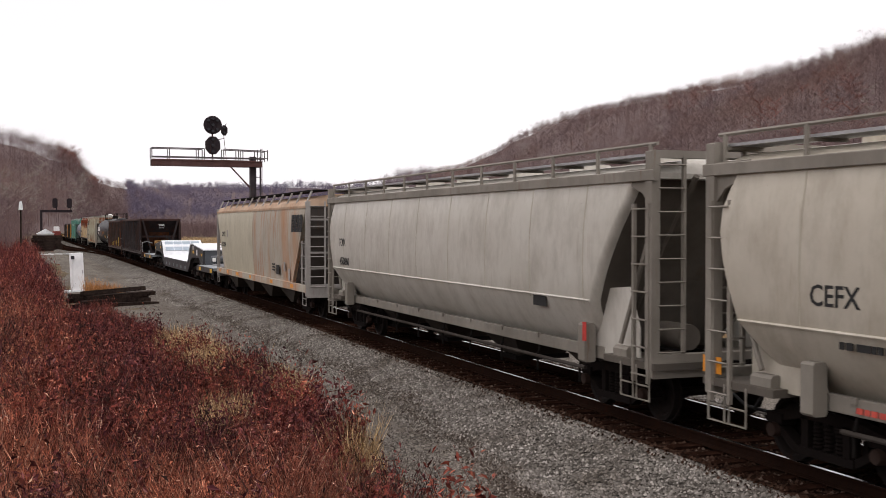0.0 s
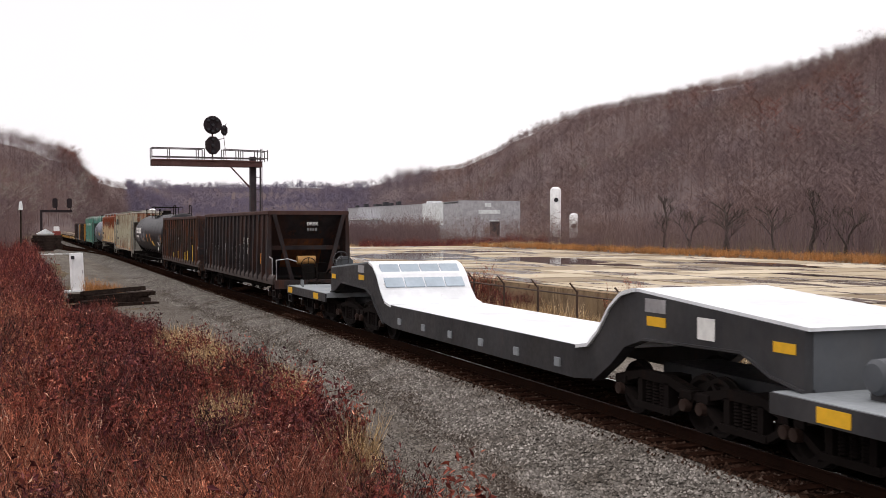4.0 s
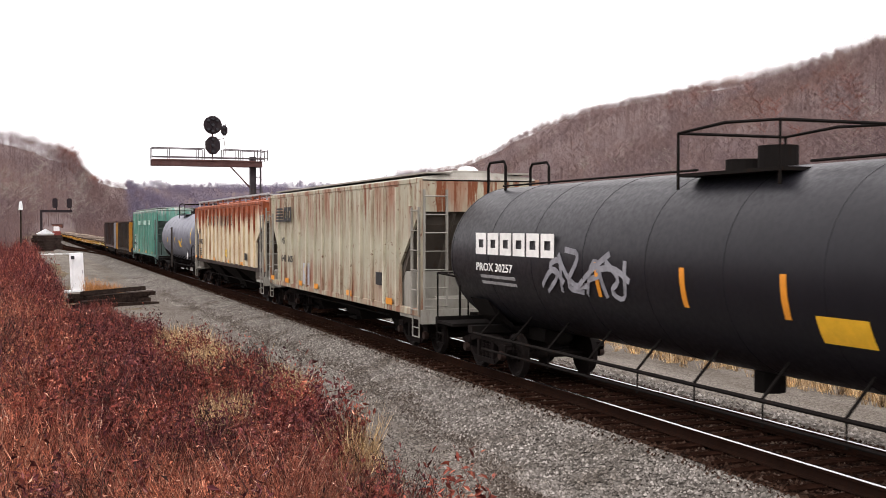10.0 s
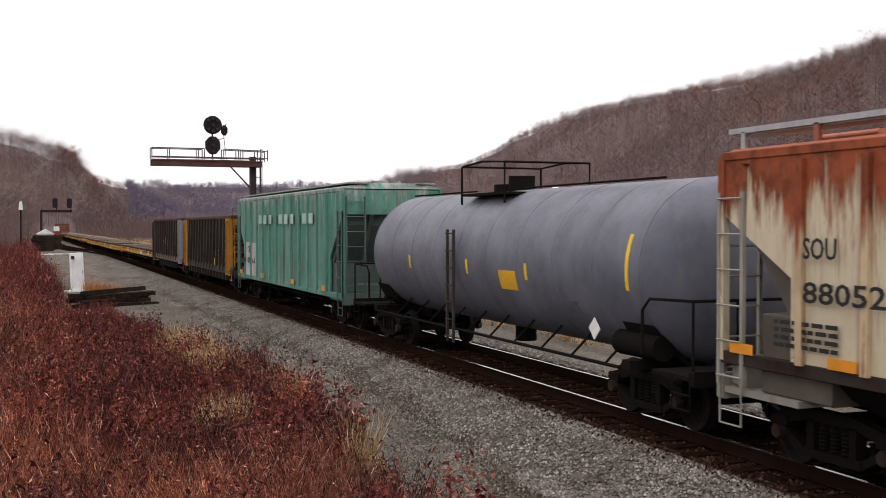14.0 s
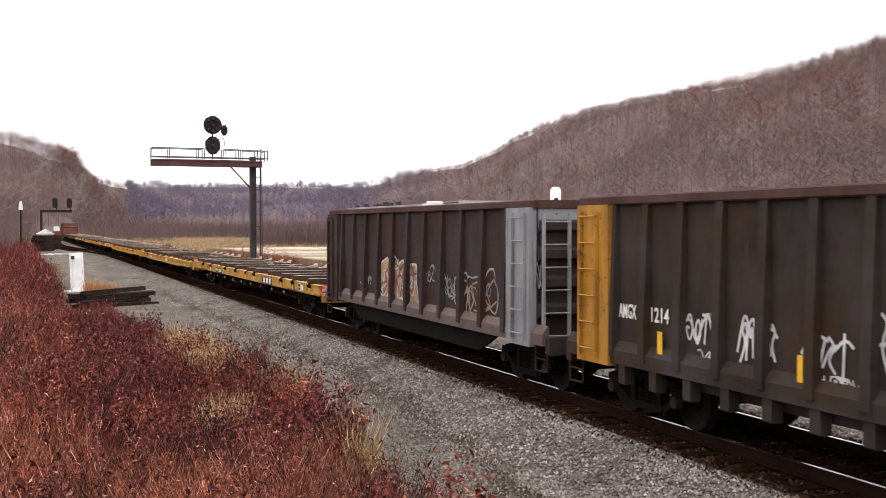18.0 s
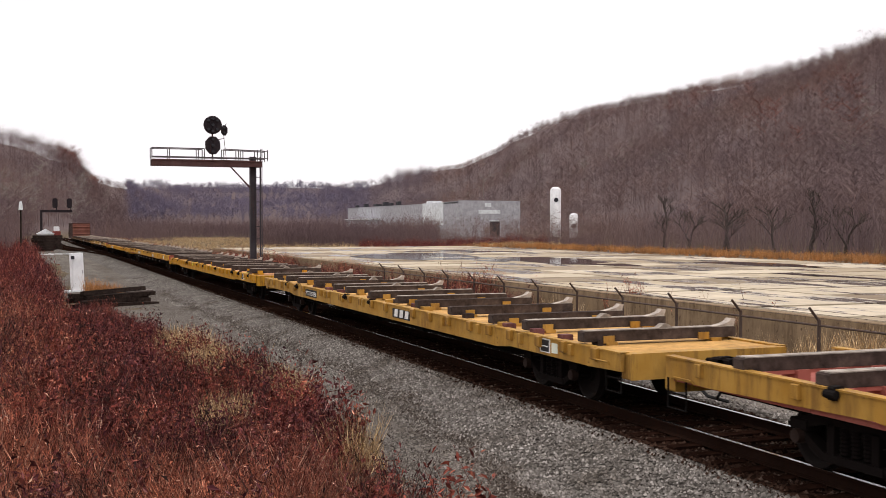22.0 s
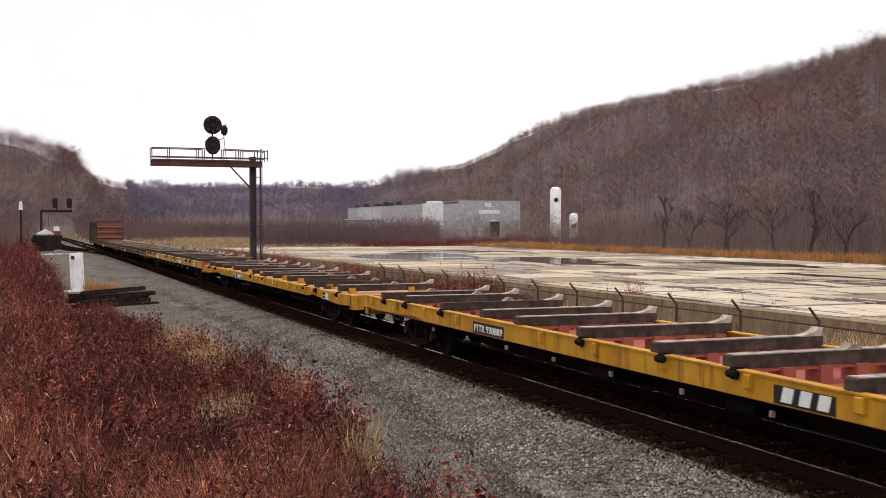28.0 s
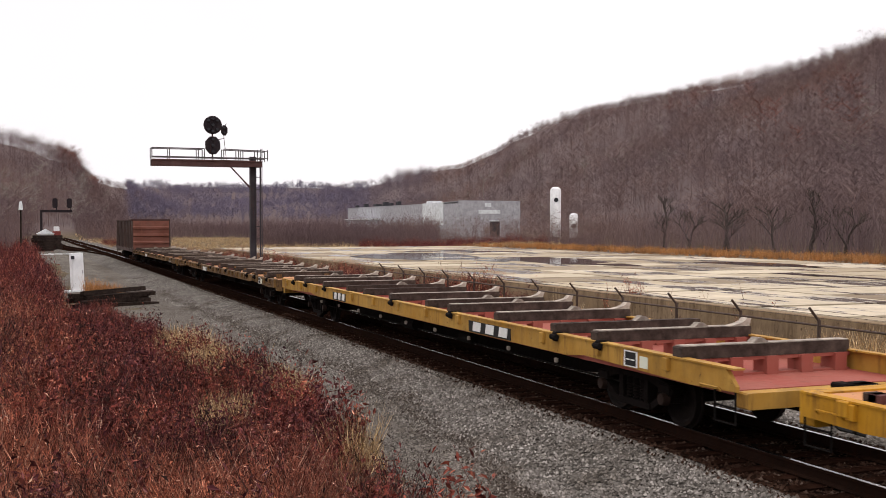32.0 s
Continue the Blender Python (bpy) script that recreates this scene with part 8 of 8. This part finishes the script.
# -- long flats with cross bunks --
M_FLATY = paint("yellow_flat_paint", (0.46, 0.215, 0.012), rust=(0.1, 0.036, 0.014), rusty=0.46, dirt=(0.13, 0.065, 0.016), dirty=0.75, fade=(0.54, 0.28, 0.025), streak=0.7, seed=41)
M_FLATW = paint("worn_yellow_flat_paint", (0.37, 0.185, 0.026), rust=(0.075, 0.03, 0.015), rusty=0.5, dirt=(0.09, 0.054, 0.024), dirty=0.7, fade=(0.48, 0.28, 0.065), streak=0.5, seed=42)
M_FLATO = paint("rust_eaten_yellow_paint", (0.13, 0.068, 0.024), rust=(0.04, 0.018, 0.011), rusty=0.72, dirt=(0.045, 0.028, 0.018), dirty=0.9, fade=(0.22, 0.125, 0.042), streak=0.8, seed=45)
M_DECKR = paint("red_oxide_deck", (0.29, 0.068, 0.05), rust=(0.2, 0.07, 0.045), rusty=0.4, dirt=(0.24, 0.1, 0.075), dirty=0.6, fade=(0.32, 0.1, 0.075), rough=0.8, seed=43)
M_DECKT = plain("pine_deck_boards", (0.55, 0.31, 0.10), 0.85, 0.3, 5)
M_DECKG = paint("rusty_tan_deck", (0.42, 0.195, 0.085), rust=(0.26, 0.085, 0.045), rusty=0.55, dirt=(0.4, 0.24, 0.16), dirty=0.6, rough=0.85, seed=44)
M_BUNK = plain("grey_bunk_timber", (0.068, 0.05, 0.042), 0.9, 0.6, 6, spec=0.05)
M_BUNKRED = plain("red_bunk_steel", (0.13, 0.05, 0.047), 0.8, 0.5, 5)
M_BUNKTOP = plain("worn_bunk_top", (0.36, 0.31, 0.26), 0.85, 0.45, 6)
M_STRAP = plain("pale_strap", (0.7, 0.72, 0.6), 0.6, 0.1, 5)
M_STRAPY = plain("lime_strap", (0.65, 0.75, 0.1), 0.6, 0.1, 5)
bunk_mesh = Mesh().box(-1.46, 1.42, -0.11, 0.11, 0, 0.175, 0.02).mesh("bunk")
bunk_mesh.materials.append(M_BUNK)
cap_mesh = Mesh().box(-1.42, 1.4, -0.095, 0.095, 0.175, 0.188).mesh("wear_strip")
cap_mesh.materials.append(M_BUNKTOP)
chock_mesh = Mesh().prism([(0.98, 0.175), (1.4, 0.175), (1.44, 0.3), (1.36, 0.31), (1.3, 0.25), (1.2, 0.215)], -0.085, 0.085).mesh("chock")
wedge_mesh = Mesh().prism([(-0.14, 0.175), (0.16, 0.175), (0.06, 0.25), (-0.02, 0.26)], -0.08, 0.08).mesh("chock")
wedge_mesh.materials.append(M_BUNKTOP)
chock_mesh.materials.append(M_BUNKTOP)


def long_flat(label, u0, u1, side, deck, bunks, sunk, seed, mark, strap=None, caps=0.5, thin=False):
    rng = random.Random(seed)
    car, h = new_car("flat_car", label, "flat car", u0, u1, 3.4, "freight train")
    zt, zd, up = (1.16, 0.88, 0.09) if sunk else (1.06, 1.04, 0.0)
    for x in (-1, 1):
        prof = [(-h + 0.2, 0.94), (-h + 0.42, zt)] if sunk else [(-h + 0.2, zt)]
        prof += [(h - 0.2, zt), (h - 0.2, 0.78 + up), (h - 1.2, 0.75 + up)]
        low = 0.8 if thin else 0.7 + up * 1.6
        prof += [(h - 4.2, low + 0.06), (h - 4.8, low), (-h + 4.8, low), (-h + 4.2, low + 0.06), (-h + 1.2, 0.75 + up), (-h + 0.2, 0.78 + up)]
        part("side_sill", Mesh().prism(prof, x * 1.47 - 0.03, x * 1.47 + 0.03, "x"), side, car)
        part("sill_flange", Mesh().box(min(x * 1.36, x * 1.52), max(x * 1.36, x * 1.52), -h + 0.2, h - 0.2, zt - 0.012, zt + 0.012), side, car)
    n = 18
    for k in range(n):
        y0, y1 = -h + 0.3 + k * (2 * h - 0.6) / n, -h + 0.3 + (k + 1) * (2 * h - 0.6) / n - 0.012
        part("deck_plate", Mesh().box(-1.44, 1.44, y0, y1, zd - 0.06, zd + rng.uniform(-0.004, 0.004)), deck, car)
    part("centre_sill", Mesh().prism([(-h + 0.3, zd - 0.061), (h - 0.3, zd - 0.061), (h - 0.3, 0.55), (h - 4.5, 0.5), (h - 6.5, 0.32), (-h + 6.5, 0.32), (-h + 4.5, 0.5), (-h + 0.3, 0.55)], -0.42, 0.42, "x"), M_UNDER, car)
    for k in range(13):
        y = -h + 1.4 + k * (2 * h - 2.8) / 12
        part("cross_bearer", Mesh().prism([(-1.44, 0.8), (1.44, 0.8), (0.4, 0.55), (-0.4, 0.55)], y - 0.05, y + 0.05), M_UNDER, car)
        if sunk and abs(y) < h - 4:
            part("sill_lug", Mesh().box(-1.47, -1.42, y - 0.025, y + 0.025, 0.66, 0.74, 0.01), M_BUNKTOP, car, "pale lug under the sill")
        if not any(q - wd - 0.5 < y < q - 0.2 for q, _, _, wd in mark):
            part("stake_pocket", Mesh().box(-1.56, -1.5, y + 0.3, y + 0.42, zt - 0.2, zt - 0.02, 0.01), side, car)
    for s in (-1, 1):
        part("end_apron", Mesh().box(-1.42, 1.42, min(s * (h - 0.06), s * (h - 0.32)), max(s * (h - 0.06), s * (h - 0.32)), 0.66, 0.87 if sunk else zt, 0.02), side, car)
        stirrup(car, s * (h - 0.45), M_UNDER, -1.48, 0.88)
        part("grab_iron", Mesh().tube([(-1.52, s * (h - 0.9), 0.85), (-1.56, s * (h - 0.9), 0.9), (-1.56, s * (h - 0.5), 0.9), (-1.52, s * (h - 0.5), 0.85)], 0.014, 5), side, car)
    zbk = zd + 0.06 if not sunk else zt - 0.02
    for k in range(bunks):
        y = ((k - (bunks - 1) / 2) * (2 * h - 3.0) / (bunks - 1)) + (0.25 if k % 3 == 1 else -0.25 if k % 3 == 2 else 0.0) + rng.uniform(-0.1, 0.1)
        b = part("bunk", bunk_mesh, M_BUNK, car, at=pose(rng.uniform(-0.05, 0.05), y, zbk, 0, 0, rng.uniform(-0.6, 0.6)))
        if rng.random() < caps + 0.3:
            part("wear_strip", cap_mesh, M_BUNKTOP, b)
        if rng.random() < 0.8:
            part("chock", chock_mesh, M_BUNKTOP, b)
        if rng.random() < 0.6:
            part("chock", wedge_mesh, M_BUNKTOP, b, at=pose(rng.uniform(-0.2, 0.5), 0, 0))
        if rng.random() < 0.7 and not any(q - wd - 0.5 < y < q + 0.5 for q, _, _, wd in mark):
            part("tie_down", Mesh().box(-1.56, -1.4, y - 0.29, y - 0.19, zt - 0.12, zt + 0.04, 0.02).disc((-1.55, y - 0.24, zt - 0.05), (0, 1, 0), 0.05, 0.18, 10), M_UNDER, car, "black winch for a strap")
        if sunk:
            part("bunk_stand_rail", Mesh().box(-1.4, 1.4, y - 0.1, y + 0.1, zbk - 0.05, zbk).box(-1.4, 1.4, y - 0.1, y + 0.1, zd, zd + 0.03), deck, car, "red steel stand under a bunk")
        for x in (-1.2, -0.6, 0.0, 0.6, 1.2) if sunk else (-1.0, 1.0):
            part("bunk_bracket", Mesh().box(x - 0.1, x + 0.1, y - 0.16, y + 0.16, zd, zbk, 0.01), deck if sunk else side, car)
        for x in (-1.05, 0.75) if not sunk else ():
            part("bunk_clip", Mesh().box(x - 0.1, x + 0.1, y - 0.15, y - 0.121, zbk - 0.02, zbk + 0.1, 0.0), side, car)
        if strap and rng.random() < 0.45 and not any(q - wd - 0.3 < y < q + 0.5 for q, _, _, wd in mark):
            part("strap_end", Mesh().prism([(y - 0.27, 0.9), (y - 0.21, 0.9), (y - 0.17, 1.12), (y - 0.24, 1.12)], -1.545, -1.53, "x"), strap, car)
    if strap:
        y = -h + 2.3
        part("load_strap", Mesh().box(-1.5, 1.3, y, y + 0.1, zt + 0.02, zt + 0.03), strap, car, "loose webbing strap across the deck")
    for k in range(26 if not sunk else 0):
        y, x = rng.uniform(-h + 1, h - 1), rng.choice((-1.3, -1.15, 0.9, 1.25))
        part("dunnage", Mesh().box(x - 0.1, x + 0.1, y - 0.08, y + 0.12, zd, zd + 0.1, 0.01), rng.choice((M_BUNKRED, side, M_BUNK)), car, "small lashing fitting on the deck")
    part("brake_reservoir", Mesh().tube([(-1.0, 0.4, 0.6), (-1.0, 1.2, 0.6)], 0.15, 12), M_UNDER, car, smooth=True)
    part("brake_cylinder", Mesh().tube([(-1.0, -3.1, 0.6), (-1.0, -2.5, 0.6)], 0.13, 12), M_UNDER, car, smooth=True)
    part("brake_rod", Mesh().tube([(-1.0, -h + 3.5, 0.5), (-1.0, h - 3.5, 0.5)], 0.02, 5), M_UNDER, car)
    if not sunk:
        for k in range(24):
            y = -h + 0.9 + k * (2 * h - 1.8) / 23
            if not any(q - wd - 0.25 < y < q + 0.15 for q, _, _, wd in mark):
                part("stake_pocket", Mesh().box(-0.07, 0.0, -0.09, 0.09, 0.88, 1.065, 0.015), side, car, at=pose(-1.5, y + rng.uniform(-0.12, 0.12), 0.0))
    for y, text, size, wd in mark:
        patch(car, -1.503, y - wd - 0.06, 0.77 + up, wd + 0.12, 0.22, M_PLATE, "name_plate", "black stencil panel")
        if text:
            lead, number = text.split()
            words(lead, size, M_LETTER, car, side_pose(-1.512, y, 0.81 + up), width=wd * 0.38)
            words(number, size, M_LETTER, car, side_pose(-1.512, y - wd * 0.44, 0.81 + up), width=wd * 0.56)
        else:
            for k in range(3):
                q = y - (k + 0.85) * wd / 3
                part("emblem_block", Mesh().prism([(q, 0.8 + up), (q + wd / 5, 0.8 + up), (q + wd / 5 - 0.05, 0.98 + up), (q - 0.05, 0.98 + up)], -1.517, -1.507, "x"), M_LETTER, car, "white slanted emblem block")
    patch(car, -1.501, -h + 2.56, 0.8 + up, 0.38, 0.24, M_LETTER, "plate_border", "white border of the data plate")
    dp = patch(car, -1.505, -h + 2.6, 0.82 + up, 0.3, 0.2, M_PLATE, "data_plate")
    for k in range(2):
        part("data_line", Mesh().box(-1.514, -1.511, -h + 2.63 + k * 0.14, -h + 2.74 + k * 0.14, 0.9 + up, 0.92 + up), M_LETTER, dp)
    patch(car, -1.501, -h + 2.28, 0.82 + up, 0.22, 0.17, M_STRAP, "card_holder", "pale card holder on the sill")
    return car, h


first, h = long_flat("worn yellow flat car with red deck and timber bunks", 65.85, 92.07, M_FLATW, M_DECKR, 12, True, 1, [(5.8, "PTTX 155651", 0.19, 1.32), (-4.6, "", 0.2, 1.45)], M_STRAPY, 0.8)
sprayed_tag(first, -1.503, -4.3, 0.9, 1.1, 0.17, 5, M_PLATE, seed=210, thick=0.018)
long_flat("worn yellow flat car with pine deck boards and bunks", 92.9, 119.07, M_FLATW, M_DECKT, 13, False, 2, [(-2.1, "", 0.2, 1.15), (6.6, "PTTX 137558", 0.18, 1.25)], None, 0.3)
long_flat("yellow flat car with tan deck, bunks and straps", 120.55, 146.4, M_FLATY, M_DECKG, 13, False, 3, [], M_STRAPY, 0.3)
long_flat("yellow flat car with red deck and timber bunks", 147.2, 173.31, M_FLATY, M_DECKR, 12, True, 4, [(5.3, "PTTX 930889", 0.19, 1.35), (-4.05, "", 0.2, 0.95)], None, 0.5)
long_flat("bright yellow flat car with tan deck and straps", 174.4, 200.1, M_FLATY, M_DECKG, 12, False, 5, [(4.85, "PTTX 140772", 0.24, 2.05)], M_STRAPY, 0.3, True)
long_flat("worn yellow flat car with red deck and raised sides", 200.96, 227.1, M_FLATW, M_DECKR, 12, True, 6, [(-4.1, "", 0.2, 1.9), (6.2, "", 0.2, 1.2)], None, 0.5)
long_flat("weathered yellow flat car with grey timber bunks", 228.0, 254.0, M_FLATO, M_DECKG, 12, False, 7, [(3.6, "", 0.2, 1.2)], None, 0.6, True)
long_flat("weathered yellow flat car with tan deck", 254.9, 280.7, M_FLATO, M_DECKG, 12, False, 8, [(3.6, "", 0.2, 1.2)], None, 0.6, True)

M_BOXR = paint("rust_red_gondola_end", (0.13, 0.045, 0.03), rust=(0.22, 0.1, 0.06), rusty=0.45, seed=51)
M_BOXD = paint("dark_gondola_side", (0.05, 0.03, 0.025), rusty=0.4, seed=52)
car, h, w = open_car("gondola_car", "dark high-sided gondola car with a rust-red end", 281.0, 297.0, 3.45, 1.0, (M_BOXD, M_BOXD, M_RUSTTOP), 11, (0, 0), 1.95)
part("end_cladding", Mesh().box(-1.42, 1.42, -h + 0.6, -h + 0.74, 1.1, 3.4), M_BOXR, car, "rust-red end sheet")
for z in (1.5, 2.1, 2.7):
    part("end_rib", Mesh().prism([(-h + 0.6, z), (-h + 0.48, z + 0.06), (-h + 0.48, z + 0.2), (-h + 0.6, z + 0.26)], -1.4, 1.4, "x"), M_BOXR, car)


def motions():
    """Every car rolls along the track; every wheel set turns with it."""
    times = [k * 0.5 for k in range(65)]
    for car, u in CARS:
        walk(car, [(t, pose(TX, u - travel(t), 0)) for t in times])
    done = {}
    for axle, a in AXLES:
        if a not in done:
            walk(axle, [(k / FPS, pose(0, a, 0.42, math.degrees(travel(k / FPS) / 0.42), 0, 0)) for k in range(32 * FPS + 1)])
            done[a] = axle
        else:
            keys = done[a].animation_data
            axle.rotation_mode = "QUATERNION"
            axle.animation_data_create()
            axle.animation_data.action = keys.action
            axle.animation_data.action_slot = keys.action_slot


# ---- ties, the last pieces of the setting ----
tie_mesh = Mesh().box(-1.28, 1.28, -0.11, 0.11, -0.34, -0.172, 0.01).mesh("tie")
trng = random.Random(9)
for k in range(300):
    part("tie", tie_mesh, M_TIE, track, at=pose(TX + trng.uniform(-0.05, 0.05), 4 + k * 0.52, trng.uniform(-0.01, 0.01), 0, 0, trng.uniform(-0.8, 0.8)))
rest = Mesh()
for k in range(480):
    rest.box(TX - 1.28, TX + 1.28, 160.1 + k * 0.52, 160.32 + k * 0.52, -0.34, -0.175)
part("far_ties", rest, M_TIE, track, kind="stuff")
motions()
